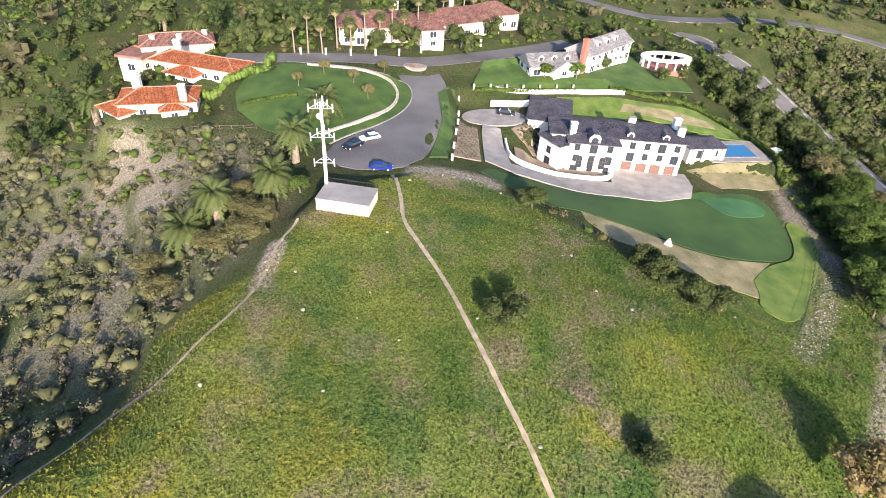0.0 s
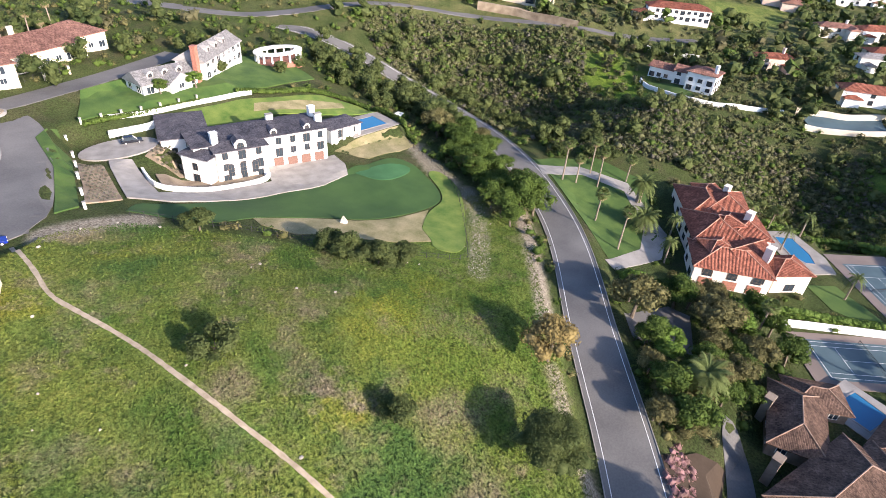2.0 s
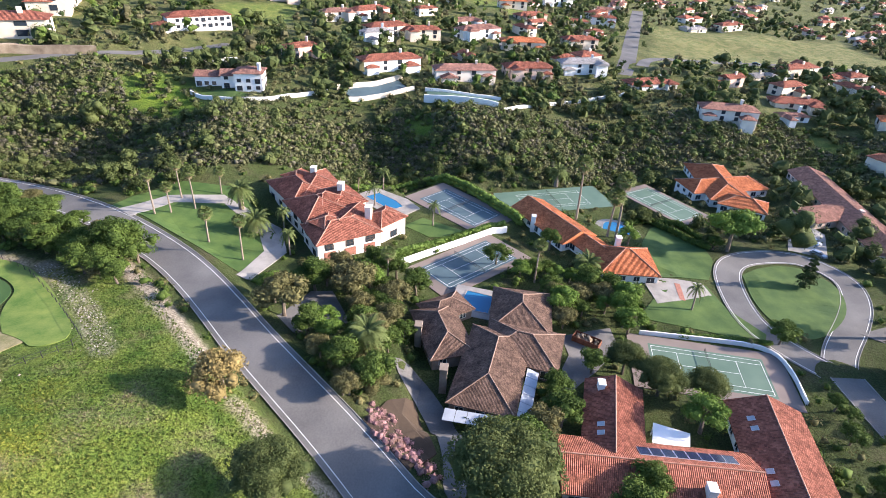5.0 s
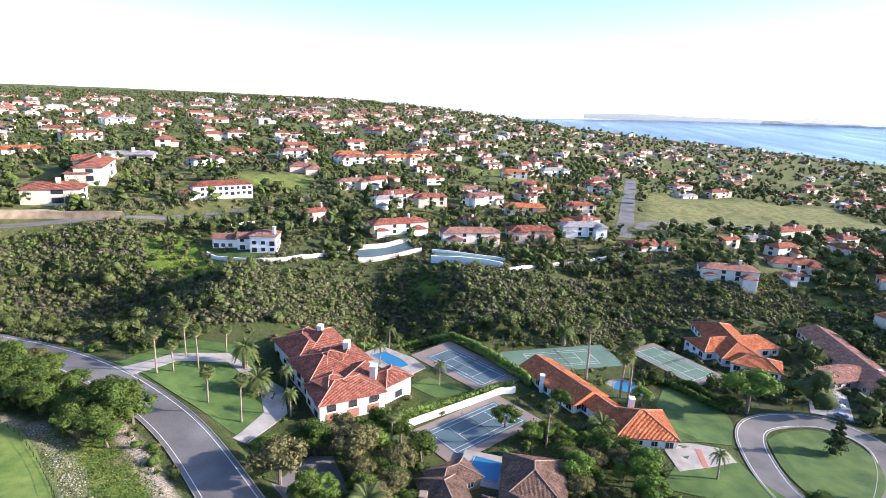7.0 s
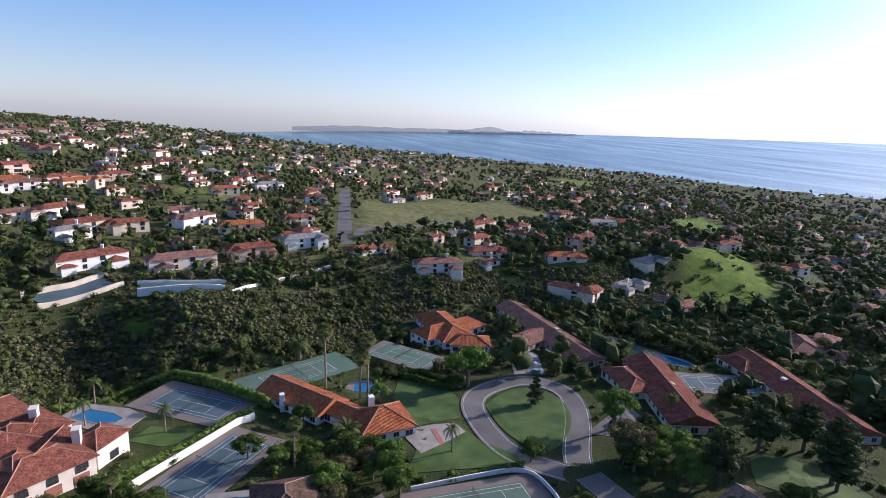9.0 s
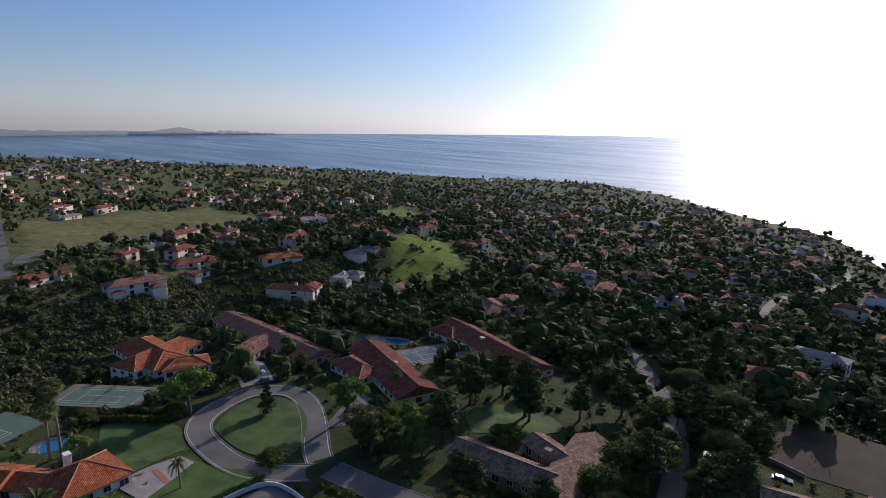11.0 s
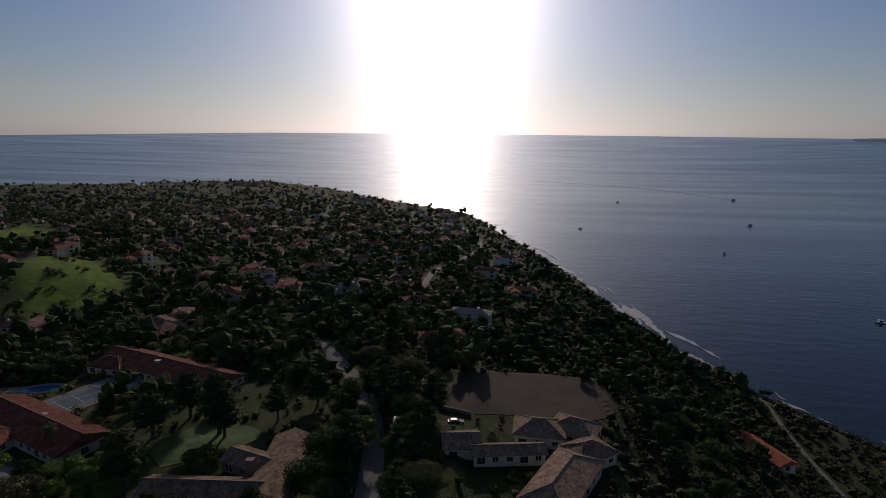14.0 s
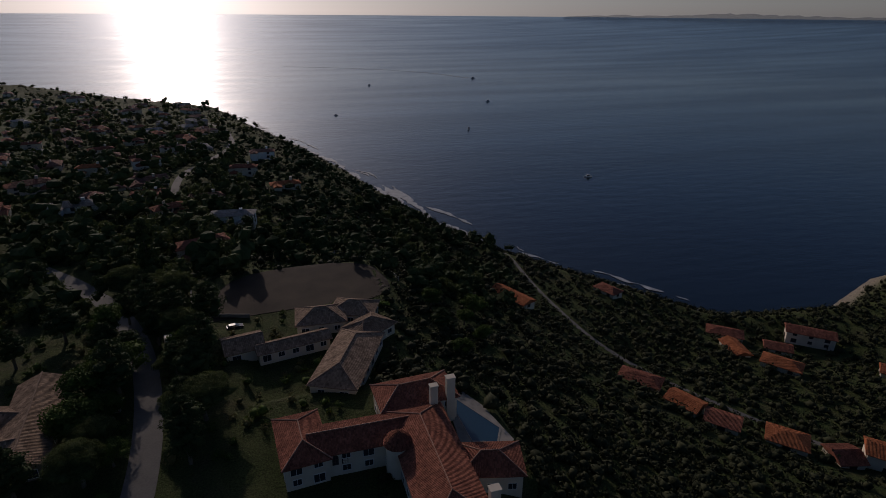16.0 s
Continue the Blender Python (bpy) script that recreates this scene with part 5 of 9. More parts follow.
PROTO = dict(
    broad=[broad_tree(11, "tree", "leafy green garden tree with a rounded crown", "leaf"), broad_tree(12, "tree", "leafy green garden tree with an uneven crown", "leaf", 8, 4, 21), broad_tree(13, "tree", "dense green garden tree beside a house", "leaf", 7, 4, 17)],
    light=[broad_tree(21, "tree", "fresh light-green tree with a loose crown", "leaf_light", 9, 4, 19, 0.2, 170), broad_tree(22, "tree", "light-green shade tree beside the street", "leaf_light", 8, 4, 18, 0.2, 170)],
    olive=[broad_tree(31, "tree", "dull olive-green tree with a spreading crown", "leaf_olive", 7, 4, 19)],
    gold=[broad_tree(41, "tree", "tree with thin golden-brown leaves", "leaf_gold", 7, 4, 22, 0.17, 130)],
    big=[broad_tree(91, "tree", "large dense dark-green tree with a domed crown", "leaf_far", 8, 4, 44, 0.1, 420)],
    shrub=[broad_tree(51, "shrub", "dense dark-green shrub growing from the ground", "leaf_far", 3.4, 2.4, 17, 0.13, 190, True), broad_tree(52, "shrub", "round green shrub on open ground", "leaf_far", 3.0, 2.4, 17, 0.13, 190, True)],
    pine=[pine_tree(61, "dark green pine with a broad uneven crown"), pine_tree(62, "dark pine with a flat-topped crown", 13, 5.2), pine_tree(63, "tall dark pine beside the road", 15, 4.6)],
    conifer=[pine_tree(64, "slender pointed conifer on a lawn", 9, 2.6, True)],
    date=[feather_palm(71, "stout date palm with a wide feathery crown", 5.0, 0.5, 46, 3.6, 1.0), feather_palm(72, "date palm with arching feather fronds", 3.2, 0.55, 46, 4.0, 0.95)],
    queen=[feather_palm(73, "slim queen palm with drooping feather fronds", 7.0, 0.2, 20, 2.9, 1.25, "queen_palm")],
    fan=[fan_palm(81, "tall thin fan palm with a small crown", 13), fan_palm(82, "fan palm with a dry leaf skirt", 9.5)],
)
USED = {k: [0] * len(v) for k, v in PROTO.items()}
DICE = random.Random(7)
DISTANT_DARK = []
DISTANT = []  # far garden trees, too many to count


def plant(kind, x, y, size=1.0, tall=1.0, group="", z=None):
    """Stands a copy of one of the kind on the ground."""
    if kind in ("broad", "olive", "light", "gold", "pine") and math.hypot(x, y) > 178:
        (DISTANT_DARK if kind == "pine" else DISTANT).append((x, y, 4.0 * size))
        return None
    i = sum(USED[kind]) % len(PROTO[kind])
    m = Matrix.Translation((x, y, (ground(x, y) if z is None else z) - 0.05)) @ Matrix.Rotation(DICE.uniform(0, 6.28), 4, "Z") @ Matrix.Diagonal((size, size, size * tall, 1))
    USED[kind][i] += 1
    if USED[kind][i] == 1:
        ob = PROTO[kind][i]
        ob.matrix_basis = m
    else:
        ob = copy_thing(PROTO[kind][i], Matrix.Identity(4))
        ob.matrix_basis = m
    if group:
        ob["group"] = group
    return ob


for x, y in [(-117.5, -57.0), (-123.6, -68.5), (-133.0, -87.7), (-135.6, -84.5), (-144.8, -86.0), (-151.2, -76.9), (-140.3, -79.9), (-175.5, -40.5)]:
    plant("fan", x, y, DICE.uniform(0.8, 1.0), group="palms round the villa")
for x, y in [(-168.4, 32.8), (-158.3, 41.2), (-158.4, 43.8)]:
    plant("fan", x, y, 1.35, 1.1, group="tall palms by the pool")
for x, y in [(-116.8, -20.2), (-127.1, 17.0)]:
    plant("fan", x, y, 0.9, group="garden palms")
for x, y in [(-144.9, -68.3), (-133.7, -60.0), (-85.8, -18.9), (-134.7, 31.9), (-198.1, 29.0), (21.1, -99.0), (31.1, -93.5), (36.5, -90.2), (18.6, -111), (14.3, -132), (76, -150)]:
    plant("date", x, y, 1.45 if x > -100 else 1.35, group="date palms")
for x, y in [(-161.4, -32.0), (-173.9, -31.5), (-152.5, -12.5), (-137.7, -53.3), (-124.5, -47.4), (-171.1, -45.2), (-121.6, 56.4), (-118.5, 127.0)]:
    plant("queen", x, y, group="queen palms")
for kind, x, y, r_ in [("olive", -94.5, -38.7, 6.3), ("gold", -64.5, -38.1, 5.4), ("broad", -76.8, -16.2, 4.9), ("big", -88.7, 39.9, 5.2), ("big", -88.1, 48.7, 4.4), ("light", -78.9, 45.5, 4.6), ("broad", -76.7, 19.1, 4.6), ("light", -113.5, 22.4, 4.2), ("light", -108.9, 37.9, 4.0), ("big", -94.5, 34.0, 4.4), ("olive", -107.3, -26.3, 6.1), ("broad", -100.0, -16.9, 3.8), ("broad", -62.6, 32.3, 4.6), ("light", -157.7, 77.7, 8.0), ("light", -162.1, 98.0, 8.5), ("broad", -108.0, -82.1, 6.0), ("light", -199.5, -147.2, 6.8), ("broad", -110.5, 73.4, 4.0), ("olive", -171.1, 123.1, 6.0), ("broad", -108.9, -36.2, 4.8), ("light", -117.4, 105.0, 6.5), ("olive", -102.2, 97.3, 6.8), ("broad", -125.4, 30.4, 4.6), ("light", -117.3, 38.2, 4.6), ("broad", -133.2, 6.8, 4.0)]:
    plant(kind, x, y, r_ / 4.0, 0.85, group="garden trees")
for kind, x, y, r_ in [("date", -138.7, 30.7, 3.4), ("broad", -147.1, 22.5, 3.8), ("broad", -124.0, 35.8, 3.6), ("broad", -121.3, 20.5, 3.4), ("olive", -117.9, 27.0, 3.4), ("broad", -89.7, -32.1, 4.0), ("broad", -79.5, -22.7, 4.2), ("olive", -72, -20.5, 2.6), ("broad", -89.4, -15.5, 3.6), ("broad", -66.5, 10.5, 5.2), ("olive", -72.5, 15.2, 4.0), ("broad", -84.5, 18.8, 3.4), ("broad", -103.7, -19.4, 3.6), ("olive", -119.2, -32.4, 3.6), ("broad", -115.6, -26.0, 3.8), ("broad", -92.5, 27.0, 3.2), ("broad", -118.5, 20.5, 3.2), ("broad", -61, 14, 4.6)]:
    plant(kind, x, y, r_ / 4.0, 0.9, group="garden trees")
for kind, x, y, r_ in [("shrub", -29.9, -97.2, 2.9), ("shrub", -17.8, -62.2, 3.0), ("shrub", -32.8, -40.3, 2.5), ("big", -48.6, -24.6, 5.4)]:
    plant(kind, x, y, r_ / (1.9 if kind == "shrub" else 4.0), tall=0.85, group="shrubs on the grassy hill")
for x, y, r_ in [(-86.7, 111.6, 7), (-94.5, 134.7, 7), (-77.1, 138.6, 8), (-90.4, 146.9, 7), (-74.5, 136.3, 6.5), (-35.9, 123.7, 7), (-18.7, 154.4, 7), (-69.1, 248.0, 9), (-48.8, 205.4, 7), (-148.3, 207.3, 7), (-142.0, 260.6, 8), (-129.5, 276.9, 9), (-178.7, 391.9, 9), (-66, 96, 5)]:
    plant("pine", x, y, r_ / 5.2, 0.8, group="pines")
plant("big", -56.2, 7.2, 2.2, 0.8, group="garden trees")
plant("conifer", -139, 92, 1.1)
plant("conifer", -40.5, 202.6, 1.6, 1.6)

# ---- paths, courts, pools and lawns ----
PATH_LINE = smooth_line([(-22, -27), (-19.8, -36.4), (-17.9, -43.3), (-15.2, -50.9), (-12.4, -60.4), (-9.8, -69.7), (-5.7, -79.3), (-3.2, -85.0), (-3.2, -92.3), (-1.7, -103.3)], 0.8)
rngp = np.random.default_rng(3)
ribbon("footpath", PATH_LINE, 0.28 + 0.12 * rngp.uniform(0, 1, len(PATH_LINE)), M["dust"], 0.07, "narrow trodden earth footpath through the grass", "path", thick=0.1)
SIDE_PATH = smooth_line([(48, -38), (43.6, -42.1), (39.6, -46.3), (36.3, -51.9), (31.3, -54.0), (26.7, -58.5), (22, -64), (19, -70), (18.0, -79), (15, -85)], 0.8)
ribbon("footpath", SIDE_PATH, 0.2 + 0.12 * rngp.uniform(0, 1, len(SIDE_PATH)), M["dust"], 0.07, "faint earth footpath along the bluff edge", "path", thick=0.1)


def strip(bm, x0, y0, x1, y1, w=0.05, z=0.0):
    d = Vector((x1 - x0, y1 - y0, 0)).normalized()
    n = Vector((-d.y, d.x, 0)) * w
    a, b = Vector((x0, y0, z)), Vector((x1, y1, z))
    bm.faces.new([bm.verts.new(q) for q in (a - n, b - n, b + n, a + n)])


def tennis_court(cx, cy, turn, hx, hy, cz, inner, outer):
    root = empty("tennis_court", pose(cx, cy, cz, 0, 0, turn), {"court_blue": "blue-green tennis court with white lines and a net", "court_green": "faded green tennis court with white lines and a net"}[inner], "tennis court", "tennis courts")
    part("slab", boxed(-hx, -hy, -0.4, hx, hy, 0.16), M[outer], root)
    part("playing_surface", boxed(-11.885 - 0.6, -min(hy - 0.5, 6.2), 0.155, 12.485, min(hy - 0.5, 6.2), 0.175), M[inner], root)
    bm = bmesh.new()
    for y in (-5.485, 5.485, -4.115, 4.115):
        strip(bm, -11.885, y, 11.885, y, 0.05, 0.185)
    for x in (-11.885, 11.885):
        strip(bm, x, -5.485, x, 5.485, 0.06, 0.187)
    for x in (-6.4, 6.4):
        strip(bm, x, -4.115, x, 4.115, 0.05, 0.187)
    strip(bm, -6.4, 0, 6.4, 0, 0.05, 0.185)
    part("court_marking", bm, M["line"], root, "white painted court lines")
    bm = bmesh.new()
    for y in (-6.0, 6.0):
        tube(bm, ((0, y, 0.1), (0, y, 1.25)), (0.05, 0.05), 6)
    part("net_posts", bm, M["iron"], root)
    bm = bmesh.new()
    for k in range(25):
        box(bm, -0.01, -6 + k * 0.5 - 0.015, 0.2, 0.01, -6 + k * 0.5 + 0.015, 1.1)
    for z in (0.35, 0.6, 0.85):
        box(bm, -0.011, -6, z, 0.011, 6, z + 0.02)
    box(bm, -0.02, -6, 1.08, 0.02, 6, 1.18)
    part("net", bm, M["iron"], root)
    c, s = math.cos(radians(turn)), math.sin(radians(turn))
    CLEAR.append(np.array([(cx + c * u - s * v, cy + s * u + c * v) for u, v in ((-hx, -hy), (hx, -hy), (hx, hy), (-hx, hy))]))
    return root


for row in COURTS:
    tennis_court(*row)


def pool(x, y, turn, ring, z, label, deck=None, water="pool", deck_mat="pale_paving"):
    """A swimming pool: coping round a rim, sunken water, and a deck where there is one."""
    root = empty("swimming_pool", pose(x, y, z, 0, 0, turn), label, "swimming pool")
    ring = [Vector((*p, 0)) for p in ring]
    if deck:
        bm = bmesh.new()
        bm.faces.new([bm.verts.new((*p, 0.14)) for p in deck])
        g = bmesh.ops.extrude_face_region(bm, geom=bm.faces[:])
        for e in g["geom"]:
            if isinstance(e, bmesh.types.BMVert):
                e.co.z = -0.6
        bmesh.ops.recalc_face_normals(bm, faces=bm.faces[:])
        part("deck", bm, M[deck_mat], root)
    bm = bmesh.new()
    mid = sum(ring, Vector()) / len(ring)
    n = len(ring)
    inner = [bm.verts.new((p.x, p.y, 0.24)) for p in ring]
    outer_ = [bm.verts.new((*(p + (p - mid).normalized() * 0.45)[:2], 0.24)) for p in ring]
    low_i = [bm.verts.new((p.x, p.y, 0.12)) for p in ring]
    low_o = [bm.verts.new((*(p + (p - mid).normalized() * 0.45)[:2], -0.1)) for p in ring]
    for i in range(n):
        j = (i + 1) % n
        bm.faces.new((inner[i], outer_[i], outer_[j], inner[j]))
        bm.faces.new((low_i[i], inner[i], inner[j], low_i[j]))
        bm.faces.new((outer_[i], low_o[i], low_o[j], outer_[j]))
    bmesh.ops.recalc_face_normals(bm, faces=bm.faces[:])
    part("coping", bm, M["concrete"], root)
    bm = bmesh.new()
    bm.faces.new([bm.verts.new((p.x, p.y, 0.165)) for p in ring]).normal_update()
    for f in bm.faces:
        if f.normal.z < 0:
            f.normal_flip()
    part("water_surface", bm, M[water], root, "clear blue pool water")
    edge = deck or [(p.x * 1.2, p.y * 1.2) for p in ring]
    m = pose(x, y, 0, 0, 0, turn)
    CLEAR.append(np.array([(m @ Vector((*p, 0)))[:2] for p in edge]))
    return root


def oval(a, b, n=20, wobble=0.0):
    return [(a * math.cos(t) * (1 + wobble * math.cos(2 * t + 1)), b * math.sin(t) * (1 + wobble * math.sin(3 * t))) for t in [2 * math.pi * k / n for k in range(n)]]


def oblong(a, b):
    return [(-a, -b), (a, -b), (a, b), (-a, b)]


pool(-165, -29, 55, [(-7, -2.2), (2, -3.2), (6, -1.5), (6.5, 1), (2, 2.4), (-6, 2.6)], ground(-165, -29), "kidney-shaped blue pool on a pale terrace", [(-10, -5), (6, -6.5), (11, -3), (11, 4), (4, 6), (-10, 5)])
pool(-113.5, 2, 80, [(-3.5, -3.6), (3.6, -3.6), (3.8, 3.4), (-3, 4)], ground(-113.5, 2), "blue pool in the crook of a brown house", oblong(6, 6), "pool", "concrete")
pool(-167, 46.5, 30, oval(6, 4.6, 20, 0.1), ground(-167, 46.5), "rounded blue pool beside tall palms", oval(8.5, 6.6))
pool(-154, 164.5, 20, oval(6.5, 2.6, 16, 0.05), ground(-154, 164.5), "narrow turquoise pool behind a house", oval(8.5, 4.5))
pool(-165, 205, 25, oval(6, 3.2), ground(-165, 205), "small pool among trees", oval(8, 5))
pool(-95.5, -136, 2, oblong(5.6, 3.6), ground(-95.5, -136), "rectangular blue pool on a pale terrace", [(-9, -6), (8, -6.5), (9.5, -5), (9, 6.5), (-9, 6)])
pool(37.5, 91, 0, [(-3, 8), (-1.3, 8.5), (4.1, -3), (2, -6.7), (-2.7, -5)], ground(37.5, 91) + 0.1, "long narrow pool beside the villa", [(-3.6, 10), (1, 11), (3.5, 5), (5.6, -7), (3.5, -9.5), (-5.4, -6.2)], "pool_deep")

drape("lawn", [(-21, -110.5), (-24, -115), (-27, -113.2), (-34.2, -111.5), (-42.7, -112.8), (-58.3, -112.1), (-73.5, -113.6), (-75.5, -116.6), (-85, -117.1), (-91.6, -116.8), (-94.3, -112.1), (-94.2, -107.3), (-92.7, -99.2), (-88.8, -92.7), (-83.2, -91.2), (-71.4, -90.4), (-61.9, -93.3), (-53.1, -98.6), (-42.9, -101.2), (-34, -100.5), (-28, -104.5)], M["turf"], "dark smooth lawn falling away before the mansion", "lawn", 0.14, soft=True)
drape("putting_green", [(-76.8, -114.2), (-84.3, -115.2), (-90.6, -113.3), (-93.1, -109.1), (-84.6, -106.5), (-79.3, -107.3)], M["green_turf"], "bright artificial putting green set in the lawn", "putting green", 0.24, soft=True)
drape("driveway", [(-25, -135), (-23.4, -118.4), (-30.2, -113.8), (-37.6, -112.6), (-51, -111.8), (-66, -112), (-74.6, -114.2), (-77, -119), (-77.6, -125.4), (-58, -127.5), (-56, -119.5), (-39, -119.7), (-30, -119.7), (-30.5, -138), (-26, -140)], M["pale_paving"], "pale paved driveway curving to the garage", "driveway", 0.34)
drape("motor_court", [(-30 + 9 * math.cos(a), -145 + 5.5 * math.sin(a)) for a in np.linspace(0, 2 * math.pi, 25)[:-1]], M["pale_paving"], "oval beige gravel forecourt", "forecourt", 0.36)
drape("lawn", [(-14.6, -149), (-20, -155.5), (-19.3, -142.6), (-14.2, -114.6), (-9.8, -112.2), (-14.4, -133)], M["lawn"], "strip of mown lawn beside the street", "lawn", 0.32)
drape("street_end", [(11.3, -117.1), (4.3, -124.7), (-2.8, -132.9), (-6.9, -140.9), (-8.2, -149), (-6.7, -156.2), (-14.6, -157.3), (-14.9, -147.4), (-14.9, -135.3), (-12.9, -125.9), (-10.4, -116.2), (-8.4, -111.1), (-3.9, -106.5), (0.2, -105.4), (5.4, -105.3), (9, -106.3), (11.3, -109.3), (12.4, -113)], M["asphalt"], "wide worn asphalt street end", "street", 0.16, thick=0.5)
drape("lawn", [(12, -118.4), (5, -125.4), (-2.2, -133.4), (-6.3, -141), (-7.6, -149), (-6.2, -155.6), (0, -158.4), (7, -160.6), (17, -162.4), (27, -164.2), (36, -158), (38, -146), (36, -138), (28, -128), (18, -120)], M["lawn"], "round green lawn with young trees inside the bend", "lawn", 0.2)
drape("lawn", [(-25, -158), (-35, -161), (-52, -160), (-80, -165), (-100, -172), (-98, -190), (-80, -196), (-66, -180), (-48, -180), (-30, -172)], M["lawn"], "broad mown lawn round the white cottage", "lawn", 0.34)
drape("lawn", [(-134, -101), (-142, -99), (-154, -91), (-156.5, -76), (-148, -66), (-136, -55.5), (-121, -53.0), (-110.6, -54.6), (-119.3, -70), (-131, -90)], M["lawn"], "mown lawn with palms inside the drive", "lawn", 0.12)
drape("driveway", [(-133.1, -97.9), (-145.0, -90.4), (-150.9, -75.9), (-145, -66), (-139.4, -54.8), (-125.3, -48.5), (-108.2, -51.6), (-108.6, -55.1), (-124.2, -54.2), (-134.0, -59.3), (-146.4, -74.1), (-141.6, -86.9), (-129.6, -92.6)], M["concrete"], "curving pale drive round a palm lawn", "driveway", 0.19)
drape("lawn", [(-150, -21), (-156.7, -16), (-151.7, -3.3), (-146, -8), (-144.9, -13)], M["lawn"], "small mown lawn beside the villa", "lawn", 0.12)
drape("lawn", [(-149, 51), (-158, 52), (-172, 58), (-178, 62), (-165, 72), (-150, 71), (-138, 66), (-136, 52)], M["lawn"], "shaded garden lawn between hedges", "lawn", 0.12)
drape("lawn", [(-116, 42), (-128, 50), (-134, 52), (-134, 64), (-124, 66), (-114, 72), (-110, 70)], M["lawn"], "sloping front lawn with a young palm", "lawn", 0.12)
drape("lawn", [(-143, 77), (-150, 85.5), (-151.5, 96), (-141, 102.5), (-128, 98.5), (-119, 91), (-113, 83), (-115, 77), (-127, 74)], M["lawn"], "round mown island inside the loop road", "lawn", 0.16, soft=True)
drape("driveway", [(-131, 47), (-136, 47.6), (-135, 63), (-129.5, 64), (-122.3, 48)], M["pale_paving"], "pale paved drive with brick bands", "driveway", 0.15)
drape("brick_band", [(-133.2, 55), (-133.0, 56.4), (-125.4, 56.0), (-125.8, 54.6)], M["brick"], "red brick band across the drive", "paving", 0.19, clear=False)
drape("driveway", [(-158, 108), (-176, 116), (-182, 112), (-176, 104), (-162, 98)], M["concrete"], "pale concrete forecourt", "driveway", 0.15)
drape("driveway", [(-118, 96), (-124, 108), (-134, 120), (-118, 118), (-108, 108)], M["asphalt"], "dark paved forecourt", "driveway", 0.15)
drape("driveway", [(-88, -14), (-88.2, -10.2), (-79.6, -3.5), (-69.4, 1.9), (-53.9, 2.8), (-54.2, -1.4), (-64.3, -1.6), (-76.1, -6.4), (-82, -12)], M["asphalt"], "grey drive winding to the ranch house", "driveway", 0.15, soft=True)
drape("driveway", [(-108, -37), (-109.9, -32.4), (-97, -25), (-95, -30), (-89, -35), (-93.5, -40)], M["asphalt"], "short grey driveway under trees", "driveway", 0.15)
drape("driveway", [(-105, 22), (-110, 34), (-103, 35), (-93, 28), (-85, 21), (-90, 20), (-98, 23)], M["asphalt"], "grey paved yard behind the house", "driveway", 0.15)
drape("garden_bed", [(-74.5, -13), (-78, -8.5), (-64.3, -3), (-58.5, -7), (-67, -16)], M["dark_soil"], "bare brown garden bed by the road", "garden bed", 0.3)
drape("dirt_lot", [(-22, 158), (-18, 180), (-8, 190), (20, 192), (36, 184), (38, 168), (30, 158), (8, 160)], M["dark_soil"], "graded bare dirt lot", "lot", 0.12, soft=True)
drape("lawn", [(-83, 120), (-70, 128), (-62, 140), (-80, 146), (-96, 132)], M["lawn"], "shaded lawn between tall pines", "lawn", 0.12, soft=True)

# ---- the white mansion ----
mansion = house("large white mansion with dark slate roofs and garages below", [((-43, -135.5), (-76, -130), 11, 9.3, 0.3, "hip", 15.2), ((-43.5, -139), (-48, -155), 11, 5.2, 0.34, "hip", 18.5), ((-46, -128.6), (-58, -126.8), 6, 8.9, 0.34, "hip", 15.2), ((-42, -133.5), (-45.5, -126.5), 5, 7.4, 0.3, "hip", 15.6), ((-80, -134), (-90, -134.6), 7, 3.4, 0.34, "hip", 17)], "white", "slate", None, chimneys=((-47, -129.4, 11.4, 1.6), (-75, -132, 11.8, 1.7)), frame_mat="dark_frame", name="mansion", category="mansion", gap=3.4, wsize=(1.2, 1.6))
for k in range(4):
    u = 0.60 + 0.11 * k
    x, y = -43 - 33 * u + 0.166 * 5.56, -135.5 + 5.5 * u + 0.986 * 5.56
    g = part("garage_door", boxed(-1.25, -0.06, 0.05, 1.25, 0.1, 2.4, bevel=0.03), M["garage"], mansion, "pale brown panelled garage door")
    g.matrix_basis = mansion.matrix_basis.inverted() @ pose(x, y, ground(x, y + 1.0) + 0.36, 0, 0, 170.5)


def low_wall(name, line, h, w, mat, label, category="wall", lift=0.0):
    ribbon(name, smooth_line(line, 2.0, 2), w / 2, M[mat], h, label, category, kind="", thick=0.6)


low_wall("retaining_wall", [(-31, -133), (-30.2, -121.6), (-39, -120.7), (-54, -120.0), (-57, -122.5)], 1.3, 0.5, "white", "curved white retaining wall beside the driveway")
low_wall("garden_wall", [(-30, -153), (-40, -153), (-47, -154)], 1.8, 0.4, "white", "long white garden wall behind the forecourt")
low_wall("garden_wall", [(-32, -158), (-60, -160), (-72, -161)], 1.2, 0.4, "white", "low white wall below the cottage lawn")
low_wall("white_wall", [(-126, -21), (-132, -15), (-141, -5), (-148, 3), (-155, 10)], 2.0, 0.35, "white", "white panelled wall beside a sunken court")
low_wall("court_wall", [(-109.4, 40.7), (-109, 56), (-108.2, 70.1), (-101, 72), (-90.6, 70.8)], 1.2, 0.3, "white", "low pale wall round the tennis court")
low_wall("parapet", [(-26, 185), (-24, 163), (-8, 158)], 1.2, 0.3, "concrete", "low pale wall at the dirt lot")

